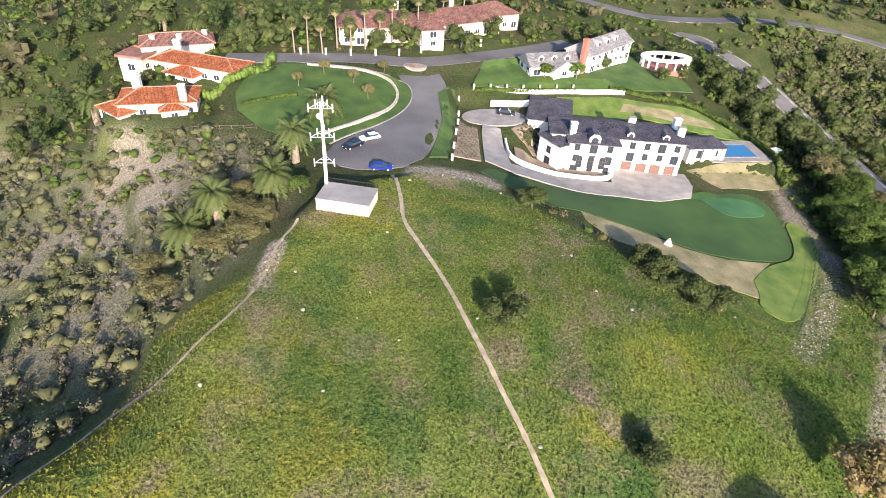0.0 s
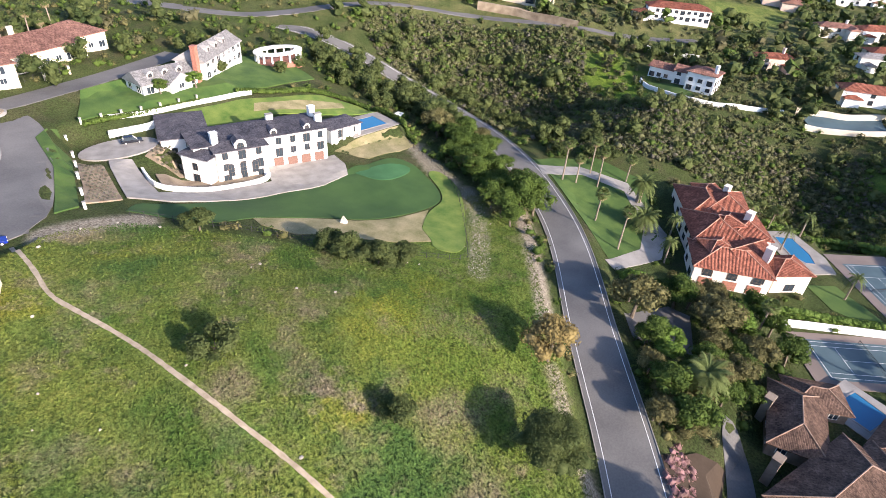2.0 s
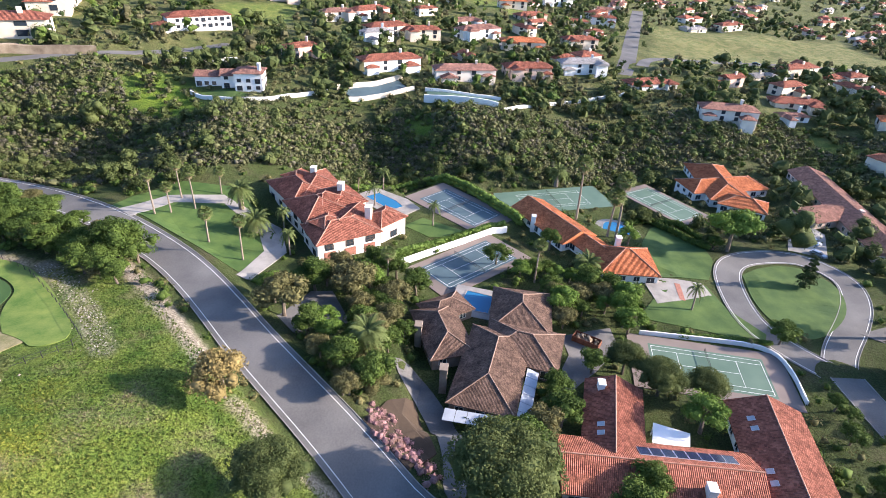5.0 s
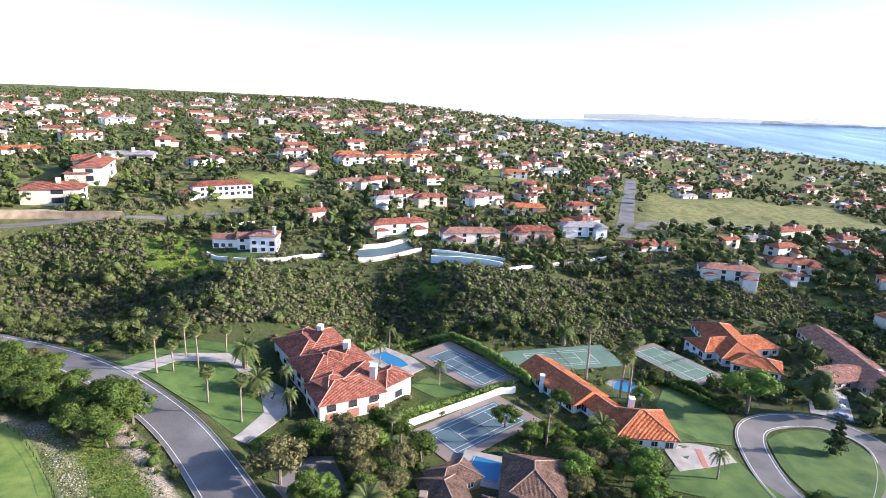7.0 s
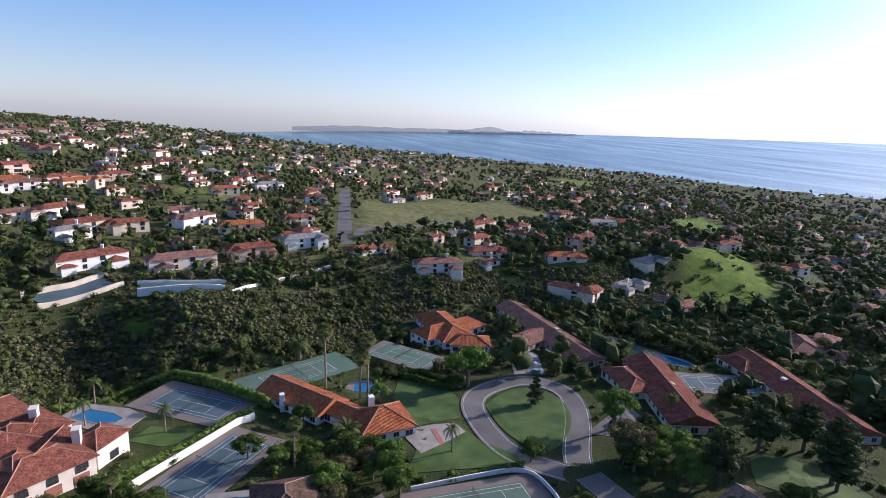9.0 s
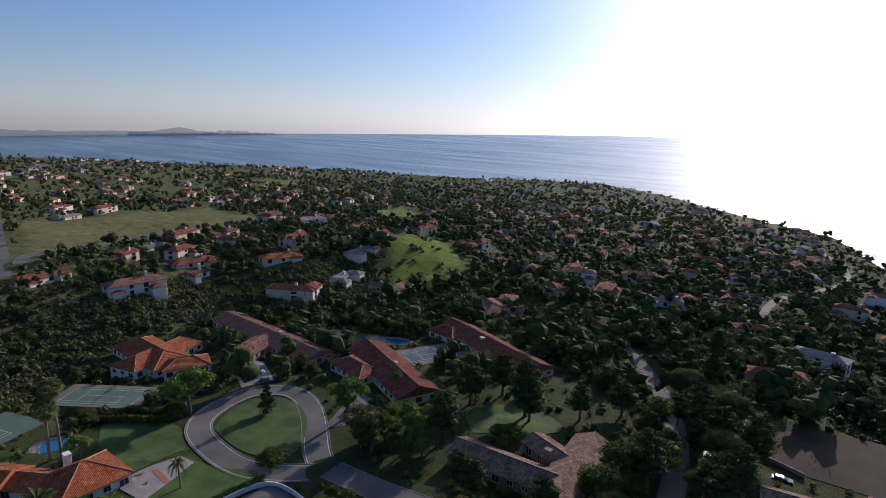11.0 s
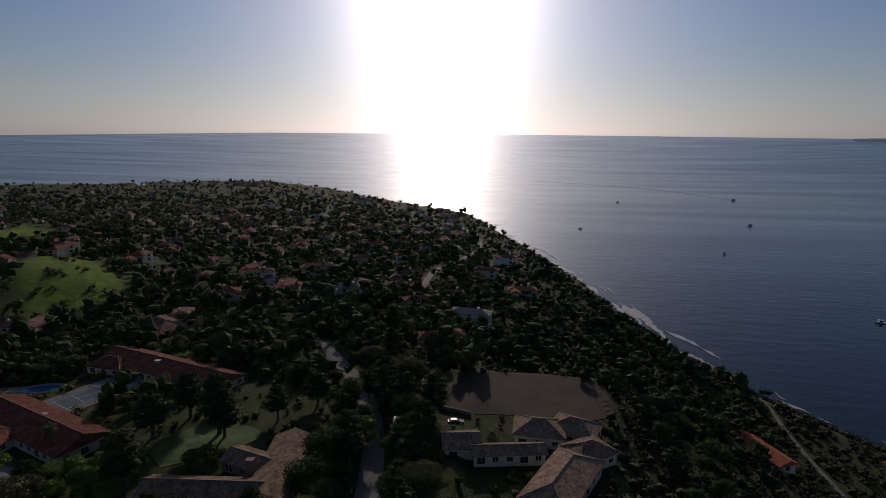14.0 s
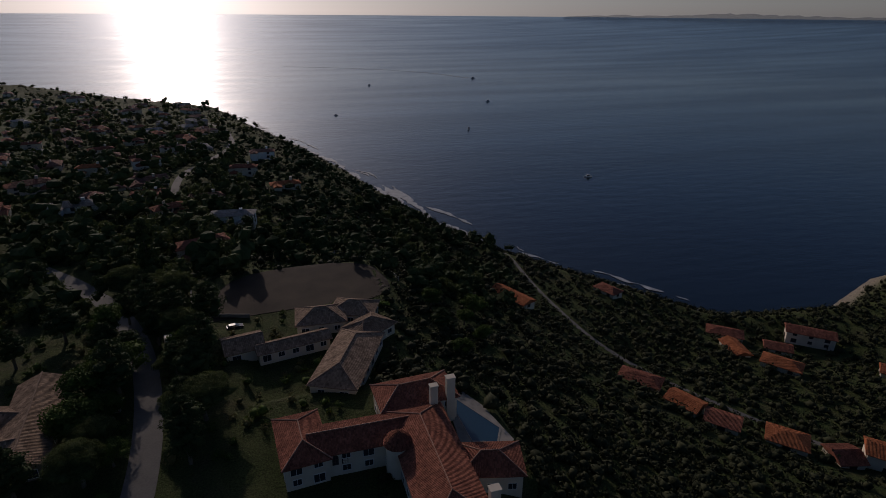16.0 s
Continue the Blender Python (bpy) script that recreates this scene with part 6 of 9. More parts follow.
# ---- shed and antenna tower on the hill ----
shed = empty("equipment_shed", pose(6.6, -89.2, ground(6.6, -89.2), 0, 0, -15), "cream block shed with a flat grey roof", "shed")
part("wall", boxed(-4.8, -3.0, -1.5, 4.8, 3.0, 2.2, bevel=0.03), M["cream"], shed)
part("roof_slab", boxed(-4.9, -3.1, 2.2, 4.9, 3.1, 2.4, bevel=0.03), M["concrete"], shed)
bm = bmesh.new()
for k in range(17):
    tube(bm, ((-4.7 + k * 0.6, -3.0, 2.4), (-4.7 + k * 0.6, -3.0, 3.3)), (0.03, 0.03), 4)
box(bm, -4.8, -3.03, 3.25, 4.9, -2.97, 3.32)
part("railing", bm, M["iron"], shed)
tower = empty("antenna_tower", pose(10.5, -92.8, ground(10.5, -92.8)), "tall white steel antenna tower with three crossarm rings", "tower")
bm = bmesh.new()
tube(bm, ((0, 0, -0.5), (0, 0, 8), (0, 0, 18)), (0.36, 0.3, 0.22), 12)
part("mast", bm, M["white"], tower)
for level, reach in ((17.2, 2.2), (12.0, 2.2), (7.0, 1.9)):
    bm = bmesh.new()
    ends = []
    for k in range(3):
        a, b = radians(30 + 120 * k), radians(150 + 120 * k)
        pa, pb = (reach * math.cos(a), reach * math.sin(a), level), (reach * math.cos(b), reach * math.sin(b), level)
        tube(bm, (pa, pb), (0.07, 0.07), 5)
        tube(bm, ((0, 0, level), ((pa[0] + pb[0]) / 2, (pa[1] + pb[1]) / 2, level)), (0.08, 0.08), 5)
        ends += [pa, ((pa[0] + pb[0]) / 2, (pa[1] + pb[1]) / 2, level)]
    arm = part("crossarm", bm, M["steel"], tower)
    for k, e in enumerate(ends):
        if level < 8 and k % 2:
            continue
        panel = part("antenna_panel", boxed(-0.11, -0.07, -0.75, 0.11, 0.07, 0.75, bevel=0.02), M["white"], arm)
        panel.matrix_basis = pose(e[0] * 1.05, e[1] * 1.05, e[2] + 0.1, 0, 0, math.degrees(math.atan2(e[1], e[0])) + 90)
for k, h in enumerate((2.2, 1.8, 2.5)):
    bm = bmesh.new()
    tube(bm, ((0.5 * k - 0.5, 0.6, 17), (0.5 * k - 0.5, 0.6, 17 + h)), (0.04, 0.03), 5)
    part("whip_antenna", bm, M["steel"], tower)
bm = bmesh.new()
tube(bm, ((0.3, 0.5, 15.6), (0.45, 0.75, 15.6)), (0.55, 0.5), 14)
part("dish", bm, M["white"], tower)


# ---- cars ----
def car(x, y, turn, paint, label, long=4.7, tall=1.42, group="", z=None):
    root = empty("car", pose(x, y, (ground(x, y) + 0.1 if z is None else z), 0, 0, turn), label, "car", group)
    w = 0.92
    side = [(-long / 2, 0.35), (-long / 2, 0.8), (-long / 2 + 0.15, 0.95), (long * 0.22, 0.93), (long / 2 - 0.1, 0.75), (long / 2, 0.55), (long / 2, 0.3)]

    def prism(pts, half, taper=0.0):
        bm = bmesh.new()
        l = [bm.verts.new((px_, -half + (taper if pz_ > 1.1 else 0), pz_)) for px_, pz_ in pts]
        r_ = [bm.verts.new((px_, half - (taper if pz_ > 1.1 else 0), pz_)) for px_, pz_ in pts]
        n = len(pts)
        bm.faces.new(l)
        bm.faces.new(r_[::-1])
        for i in range(n):
            bm.faces.new((l[i], r_[i], r_[(i + 1) % n], l[(i + 1) % n]))
        bmesh.ops.recalc_face_normals(bm, faces=bm.faces[:])
        bmesh.ops.bevel(bm, geom=bm.edges[:], offset=0.05, segments=2, affect="EDGES")
        return bm

    body = part("body", prism(side, w), M[paint], root)
    part("cabin_glass", prism([(-long * 0.42, 0.9), (-long * 0.34, tall - 0.08), (long * 0.08, tall - 0.08), (long * 0.26, 0.9)], w - 0.08, 0.14), M["glass"], root)
    part("roof_panel", prism([(-long * 0.33, tall - 0.1), (-long * 0.32, tall), (long * 0.06, tall), (long * 0.08, tall - 0.1)], w - 0.2), M[paint], root)
    for sx in (-0.31, 0.31):
        for sy in (-1, 1):
            bm = bmesh.new()
            tube(bm, ((long * sx, sy * (w - 0.2), 0.33), (long * sx, sy * (w + 0.01), 0.33)), (0.33, 0.33), 14)
            wheel = part("wheel", bm, M["rubber"], root)
            bm = bmesh.new()
            tube(bm, ((long * sx, sy * (w + 0.0), 0.33), (long * sx, sy * (w + 0.02), 0.33)), (0.2, 0.19), 10)
            part("rim", bm, M["steel"], wheel)
    for sy in (-0.62, 0.62):
        part("headlight", boxed(long / 2 - 0.06, sy - 0.16, 0.55, long / 2 + 0.012, sy + 0.16, 0.68), M["frame"], root)
        part("tail_light", boxed(-long / 2 - 0.012, sy - 0.16, 0.62, -long / 2 + 0.04, sy + 0.16, 0.78), M["paint_red"], root)
    return root


car(0.6, -105.5, 176, "paint_blue", "shiny blue saloon parked at the street end")
car(6.8, -115.5, 40, "paint_black", "black saloon parked at the kerb")
car(3.2, -120.2, 25, "paint_white", "white saloon parked at the kerb")
car(-33.5, -147, 172, "paint_black", "dark off-road wagon on the forecourt", 4.9, 1.8, z=ground(-33.5, -147) + 0.2)

# ---- hedges, fences, walls and planting ----
def hedge(line, w, h, label, mat="hedge", seed=1, leaf=0.28):
    line = smooth_line(line, max(0.55, w * 0.45), 2)
    rng_ = np.random.default_rng(seed)
    z = height(line)
    cs, rs2 = [], []
    levels = max(1, int(round(h / w)))
    for (x, y), g in zip(line, z):
        for k in range(levels):
            cs.append((x + rng_.normal(0, 0.06 * w), y + rng_.normal(0, 0.06 * w), g + (k + 0.5) * h / levels))
            rs2.append(w * rng_.uniform(0.52, 0.6))
    v, f = foliage(rng_, cs, rs2, leaf * 0.7, 48, False, max(0.8, h / levels / w), 0.92)
    root = put("hedge", mesh_of("hedge", v, f, True), M[mat])
    return tagged(root, label=label, category="hedge")


hedge([(-176, -42), (-186, -32), (-192, -16), (-184, -6), (-172, 4), (-160, 14)], 2.2, 3.4, "tall clipped hedge round the sunken tennis court", "hedge", 1)
hedge([(-127, -24), (-134, -16), (-142, -7), (-150, 2), (-156, 9)], 1.6, 2.6, "leafy hedge above the white wall", "hedge", 2)
hedge([(-172, 50), (-180, 60), (-172, 70), (-164, 74)], 1.6, 2.2, "dark hedge at the garden edge", "leaf", 3)
hedge([(-178, 60), (-168, 66), (-158, 72)], 1.5, 2.2, "dark hedge along the lawn", "leaf", 4)
hedge([(-109.5, 50), (-110, 60), (-110, 71)], 1.2, 1.2, "low hedge along the court wall", "hedge", 5)
hedge([(49, -151), (43, -151), (37, -153), (33, -160), (31, -165)], 2.0, 2.6, "long clipped hedge beside the bluff villas", "hedge", 6)
hedge([(35, -140), (22, -141.5)], 0.9, 1.0, "low box hedge in the grass", "leaf", 7)
hedge([(-68, -162), (-82, -160), (-96, -158), (-104, -150), (-106, -136), (-104, -122)], 1.3, 1.6, "dark hedge round the mansion's bank", "leaf", 8)
hedge([(-26, -156), (-40, -159), (-56, -160)], 0.9, 1.3, "hedge above the white wall", "leaf", 9)
hedge([(-100, 170), (-118, 178), (-130, 182)], 1.2, 1.6, "clipped hedge by the court", "hedge", 10)
hedge([(14, 156), (24, 156), (32, 153)], 2.0, 1.6, "bright clipped hedge beside the dirt lot", "hedge", 11)
for k, (x, y) in enumerate([(-48.5, -80.5), (-50, -77.5), (-51.5, -75.5), (-54, -73), (-56.5, -71.5), (-59, -71)]):
    plant("shrub", x, y, 1.5, 0.9, "shrubs below the lawn")
for k, (x, y) in enumerate([(-128, -127), (-131, -120), (-124, -110), (-119, -100), (-115.5, -91), (-112.5, -84), (-108, -110), (-107, -102), (-105.5, -95), (-101.5, -87), (-98, -80.5), (-126, -131), (-135, -142), (-141, -165), (-133, -152), (-113, -104), (-120, -117)]):
    plant(("broad", "olive", "broad")[k % 3], x, y, 0.85 + 0.25 * ((k * 7) % 5) / 5, 0.75, "trees between the lawn and the road")
plant("broad", -108.5, -78.5, 1.35, 0.8, "trees between the lawn and the road")
for k, (x, y) in enumerate([(-148, -100), (-155, -112), (-160, -126), (-163, -140), (-164, -100), (-152, -92), (-158, -88), (-166, -116)]):
    plant("shrub", x, y, 1.5, 0.9, "bushes beyond the road")
for k, (x, y) in enumerate([(-3.7, -181), (9.4, -180), (-26, -178), (20, -182), (-22, -182), (-36, -192), (2, -178), (-50, -197), (30, -176), (38, -175), (-9, -181)]):
    plant(("broad", "light", "broad")[k % 3], x, y, 1.05, 0.85, "trees by the manor")
for k, (x, y) in enumerate([(28, -189), (39, -205), (48, -201), (62, -205), (52, -193), (76, -214), (36, -196), (44, -188), (24, -197), (60, -215)]):
    plant("date" if k % 2 else "pine", x, y, 1.3 if k % 2 else 0.9, 1.0, "tall trees behind the bluff villas")
for k in range(16):
    x = 26 - 4.1 * k
    plant("fan", x, -172.5 - 0.012 * (x - 26) ** 2 + (k % 3), 0.9, 1.0, "fan palms along the upper street")
for x, y in [(14, -140), (22, -147), (8, -150), (4, -142), (16, -155), (0, -158)]:
    plant("olive", x, y, 0.45, 1.2, "young trees on the round lawn")
for k, (x, y) in enumerate([(-48, -166), (-58, -166), (-70, -176), (-66, -198), (-72, -204), (-84, -196), (-90, -176), (-100, -182), (-60, -206)]):
    plant(("broad", "light", "olive")[k % 3], x, y, 0.7, 0.8, "trees round the cottage")
for k, (x, y) in enumerate([(-160, -186), (-159, -176), (-156, -196), (-152, -204), (-134, -182), (-131, -192), (-138, -172), (-124, -204), (-137, -164), (-160, -204), (-170, -206), (-176, -196), (-164, -178), (-166, -168), (-163, -158)]):
    plant(("broad", "olive")[k % 2], x, y, 1.1, 0.8, "trees where the road drops away")
plant("broad", 16, -97, 0.6, 0.7, "trees round the shed")
for x, y in [(30, -84), (26, -92), (34, -96), (42, -86), (28, -100), (24, -84), (38, -78), (22, -88)]:
    plant("olive", x, y, 0.95, 0.6, "low trees on the western slope")
for k, (x, y) in enumerate([(-70, 96), (-72, 120), (-64, 148), (-84, 152), (-56, 160), (-98, 124), (-104, 104), (-46, 150), (-48, 96), (-44, 112), (-36, 140), (-30, 170), (-52, 185), (-70, 175), (-90, 190), (-105, 205), (-75, 205), (-100, 225), (-118, 215), (-60, 225), (-130, 235), (-110, 250), (-86, 262), (-40, 245), (-20, 225), (-12, 200), (-8, 260), (-30, 285), (0, 300), (-60, 300), (-88, 310), (-120, 300)]):
    plant(("pine", "broad", "pine", "olive")[k % 4], x, y, 0.9 + 0.3 * ((k * 5) % 7) / 7, 0.8, "trees of the shaded street")
for k, (x, y) in enumerate([(-176, 84), (-186, 88), (-206, 64), (-214, 74), (-178, 140), (-196, 148), (-212, 146), (-150, 118), (-160, 120), (-120, 150), (-112, 148), (-186, 176), (-170, 182), (-154, 178), (-176, 204), (-190, 214), (-160, 220), (-128, 205)]):
    plant(("broad", "light", "olive", "broad")[k % 4], x, y, 0.95, 0.8, "garden trees towards the canyon")
for k, (x, y) in enumerate([(-242, -70), (-250, -62), (-244, -128), (-252, -140), (-262, -92), (-276, -66), (-292, -72), (-300, -44), (-296, -4), (-300, 36), (-312, 34), (-286, 62), (-330, 70), (-300, 110), (-294, 132), (-320, 120), (-300, 186), (-316, 200), (-330, -20), (-336, -76), (-310, -110), (-280, -122), (-330, -130), (-350, -100), (-372, -60), (-390, -30), (-400, 20), (-340, 40), (-362, 44), (-410, 60), (-438, 50)]):
    plant(("broad", "light", "olive", "broad", "pine")[k % 5], x, y, 1.1 + 0.4 * ((k * 3) % 5) / 5, 0.9, "trees among the houses across the canyon")


def fence(name, line, h, gap, mat, label, rail=True):
    """Posts with two rails; each a part."""
    line = smooth_line(line, gap, 2)
    z = height(line)
    root = empty(name, Matrix.Translation((line[0][0], line[0][1], z[0])), label, "fence")
    bm = boxed(-0.05, -0.05, -0.4, 0.05, 0.05, h)
    pm = bpy.data.meshes.new("post")
    bm.to_mesh(pm)
    bm.free()
    pm.materials.append(M[mat])
    o = Vector((line[0][0], line[0][1], z[0]))
    for (x, y), g in zip(line, z):
        q = new("post", pm)
        q.parent, q.location = root, Vector((x, y, g)) - o
    for up in (0.35, 0.95):
        bm = bmesh.new()
        tube(bm, [Vector((x, y, g + h * up)) - o for (x, y), g in zip(line, z)], [0.03] * len(line), 4)
        part("rail", bm, M[mat], root)
    return root


fence("iron_fence", [(-21, -107.5), (-29, -102.5), (-37, -95), (-48, -84.5), (-60, -75.5), (-72.6, -68.5), (-75, -69)], 1.4, 2.4, "iron", "dark iron fence along the lower edge of the grounds")
fence("iron_fence", [(-75, -69), (-84, -79), (-91, -88), (-98, -98), (-101, -112), (-103, -128)], 1.4, 2.4, "iron", "dark iron fence beside the stony bank")
fence("iron_fence", [(24, -172), (9, -171.5), (-4, -173.5), (-18, -180), (-31, -186)], 1.5, 2.4, "iron", "iron fence before the manor")
fence("timber_fence", [(30, -129), (38, -131), (48, -134)], 1.1, 2.4, "wood_wall", "weathered timber fence at the bluff top")


def pillar_row(line, gap, h, w, mat, label):
    for x, y in smooth_line(line, gap, 2):
        root = empty("gate_pillar", Matrix.Translation((x, y, ground(x, y))), label, "pillar", "street pillars")
        part("shaft", boxed(-w / 2, -w / 2, -0.4, w / 2, w / 2, h, bevel=0.02), M[mat], root)
        part("cap", boxed(-w / 2 - 0.08, -w / 2 - 0.08, h + 0.002, w / 2 + 0.08, w / 2 + 0.08, h + 0.16, bevel=0.03), M["concrete"], root)


pillar_row([(24, -171), (9, -170.5), (-4, -172.5), (-18, -179), (-31, -185)], 6.0, 1.9, 0.55, "cream", "stone fence pillar before the manor")
pillar_row([(-25.5, -157), (-40, -160.5), (-56, -161.5)], 4.0, 1.5, 0.5, "cream", "stone pillar of the cottage fence")
pillar_row([(-15, -113.5), (-17, -126), (-19.8, -142), (-21, -154)], 6.0, 1.5, 0.5, "white", "white pillar beside the street strip")
low_wall("stone_wall", [(14, -122), (11.7, -123.8), (6.1, -127.6), (0.2, -135.1), (-3.3, -142.1), (-3.8, -148.6), (-2.5, -153.2), (0.2, -156.2), (4.4, -158), (11.3, -159.4), (21.1, -161.1)], 0.7, 0.7, "rock", "curved low stone wall round the lawn")
low_wall("kerb", [(12, -117.6), (4.6, -125), (-2.5, -133.1), (-6.6, -140.9), (-7.9, -149), (-6.4, -155.9), (0.2, -158.2), (7.2, -160.4), (17, -162.2), (27, -164)], 0.25, 0.3, "concrete", "pale kerb round the street bend", "kerb")
drape("traffic_island", [(-9 + 3.4 * math.cos(a), -164.2 + 2.2 * math.sin(a)) for a in np.linspace(0, 6.28, 17)[:-1]], M["concrete"], "kerbed island in the street", "traffic island", 0.3)
drape("island_bed", [(-9 + 2.9 * math.cos(a), -164.2 + 1.75 * math.sin(a)) for a in np.linspace(0, 6.28, 17)[:-1]], M["soil"], "planted bed on the street island", "garden bed", 0.4)
drape("planting_bed", [(-20, -142), (-17.5, -126), (-15.6, -116.5), (-22.4, -117.5), (-24, -136)], M["soil"], "brown bed planted with rows of pale shrubs", "garden bed", 0.3)
drape("planting_bed", [(-33.5, -138.5), (-41, -146), (-42, -141), (-41.5, -134), (-38.5, -132)], M["soil"], "brown bed of pale rows before the mansion", "garden bed", 0.14)
drape("dry_bank", [(-33, -131), (-32, -122.5), (-40, -121.6), (-53, -121), (-56, -123.5), (-46, -127.8)], M["soil"], "dry mulched bank before the mansion", "bank", 0.5)
drape("dry_bank", [(-42.1, -100.8), (-52.9, -98), (-62, -92.6), (-71.4, -89.8), (-82.2, -90.5), (-74.3, -83.8), (-72, -77.5), (-64.1, -80.5), (-55, -86), (-46.5, -90.5), (-42, -97)], M["dry_grass"], "bare tan bank below the lawn", "bank", 0.13)
drape("dry_bank", [(-79, -127.5), (-90, -129), (-103, -129.5), (-104, -122), (-96, -119.5), (-85, -119.5)], M["dry_grass"], "dry grassy bank below the pool terrace", "bank", 0.12)
drape("lawn", [(-73.8, -83), (-79, -88), (-83.6, -90.6), (-89, -92.2), (-93.2, -99), (-95, -107), (-99.3, -106), (-99, -98), (-92.6, -88.5), (-85.3, -80.2), (-75.4, -70.2), (-70, -74.7), (-72.4, -78)], M["bright_grass"], "bright green grass strip along the fence", "lawn", 0.2, soft=True)
drape("lawn", [(-50, -157.2), (-66, -158.4), (-80, -157.6), (-94, -156.6), (-103.5, -149), (-104, -142), (-86, -146), (-72, -149.5), (-60, -146), (-52, -149)], M["bright_grass"], "bright green bank behind the mansion", "lawn", 0.3)
drape("dry_bank", [(-68, -152), (-84, -149), (-96, -147.6), (-97, -151), (-84, -154.5), (-70, -155.5)], M["dry_grass"], "bare stony patch on the green bank", "bank", 0.36, clear=False)
rngd = np.random.default_rng(21)


def lump_rock(x, y, s, label="pale weathered rock lying in the grass", group="rocks", name="rock", mat="rock"):
    v, f = lumps(rngd, [(0, 0, 0.25 * s)], [s], False, 0.18, 0.6)
    ob = put(name, mesh_of(name, v, f), M[mat])
    ob.location = (x, y, ground(x, y))
    return tagged(ob, label=label, category="rock" if name == "rock" else name, group=group)


for x, y in [(-19.5, -42.1), (-13.8, -61.9), (-33.6, -80.2), (-31.8, -79.7), (-0.5, -81.4), (2.2, -66.8), (-24, -101), (-18, -104.5), (-12, -104), (-47, -82), (-62, -70), (-60, -71.5), (-5, -99), (-30, -92), (4, -62), (14, -72), (17, -76), (18.5, -73), (19, -75), (17, -80), (-35, -70), (8, -50), (-2, -58), (12, -64), (24, -52), (-40, -66)]:
    lump_rock(x, y, rngd.uniform(0.18, 0.38))
v, f = [], []
n = 0
for k in range(290):
    u = rngd.uniform(0, 1)
    i = min(2, int(u * 3))
    a, b = [((-100, -95), (-92, -83)), ((-92, -83), (-84, -74)), ((-84, -74), (-72, -63))][i]
    w_ = rngd.uniform(0, 1)
    x, y = a[0] + (b[0] - a[0]) * w_ + rngd.normal(0, 1.8), a[1] + (b[1] - a[1]) * w_ + rngd.normal(0, 1.3)
    s = rngd.uniform(0.05, 0.17)
    vv, ff = lumps(rngd, [(x, y, ground(x, y) + 0.1)], [s], False, 0.2, 0.6)
    v += vv.tolist()
    f += (ff + n).tolist()
    n += len(vv)
tagged(put("rubble", mesh_of("rubble", v, f), M["rock"], kind="stuff"), label="pale rubble on the bank beside the fence", category="rocks")
cone = empty("rock_cairn", Matrix.Translation((-59, -92.7, ground(-59, -92.7))), "small pale pyramid of stones on the bank", "cairn")
bm = bmesh.new()
bmesh.ops.create_cone(bm, segments=9, radius1=1.1, radius2=0.08, depth=1.7, cap_ends=True)
for q in bm.verts:
    q.co += Vector((rngd.normal(0, 0.08), rngd.normal(0, 0.08), 0.85))
part("stone", bm, M["rock"], cone)


def rows_of_plants(ring, gap, size, mat, label, name, seed, turn=0.4):
    ring = np.array(ring)
    rng_ = np.random.default_rng(seed)
    lo, hi = ring.min(0) - 5, ring.max(0) + 5
    c, s = math.cos(turn), math.sin(turn)
    g = np.array([(i * gap, j * gap) for i in range(-30, 30) for j in range(-30, 30)])
    g = g @ np.array([[c, s], [-s, c]]) + ring.mean(0)
    g = g[inside(g, ring)]
    if name == "flower_shrubs":
        g = g + rng_.normal(0, gap * 0.45, g.shape)
    z = height(g)
    v, f = foliage(rng_, np.c_[g, z + 0.25], rng_.uniform(0.8, 1.15, len(g)) * size, 0.18, 14, False)
    tagged(put(name, mesh_of(name, v, f), M[mat], kind="stuff"), label=label, category="plants")


rows_of_plants([(-20.3, -141), (-18, -126), (-16.2, -117.2), (-22, -118.2), (-23.6, -136)], 1.25, 0.42, "leaf_grey", "pale clipped plants in rows", "bed_plants", 1)
rows_of_plants([(-34, -138.3), (-41, -145), (-41.5, -141), (-41, -134.5), (-38.5, -132.5)], 1.25, 0.42, "leaf_grey", "pale clipped plants in rows", "bed_plants", 2)
for ring, seed in (([(-74, -15), (-66, -15.5), (-56, -3), (-60, -2)], 5),):
    rows_of_plants(ring, 1.1, 0.75, "blossom", "pink flowering shrubs beside the road", "flower_shrubs", seed)

# ---- rim of the canyon: white terrace walls, courts and a detailed villa ----
low_wall("terrace_wall", [(-226, -121), (-219, -110), (-218, -90), (-236, -78), (-250, -70)], 1.6, 0.5, "white", "curved white terrace wall on the canyon rim")
low_wall("terrace_wall", [(-258, -139), (-264, -128), (-269, -118)], 2.0, 0.5, "white", "white retaining wall above the villa")
low_wall("terrace_wall", [(-247, -60), (-256, -44), (-264, -33)], 2.0, 0.6, "cream", "pale wall below a walled court")
low_wall("terrace_wall", [(-255, -67), (-266, -48), (-274, -40)], 2.6, 0.6, "cream", "tall pale wall behind a walled court")
low_wall("terrace_wall", [(-252, -27), (-247, -12), (-245, 6)], 3.4, 0.8, "white", "high white wall holding a court on the rim")
low_wall("terrace_wall", [(-264, -28), (-262, -10), (-262, 8)], 1.6, 0.5, "white", "white wall behind the rim court")
low_wall("terrace_wall", [(-246, 8), (-262, 18), (-277, 36), (-290, 55), (-296, 70)], 1.4, 0.6, "white", "long white garden wall along the canyon rim")
for ring, mat, label in (([(-249, -58), (-256, -66), (-272, -42), (-265, -36)], "court_blue", "pale blue walled court on the canyon rim"), ([(-253, -26), (-263, -27), (-261, 6), (-247, 4)], "court_green", "green court held by white walls")):
    drape("sports_court", ring, M[mat], label, "court", 0.5, thick=2.0, kind="")
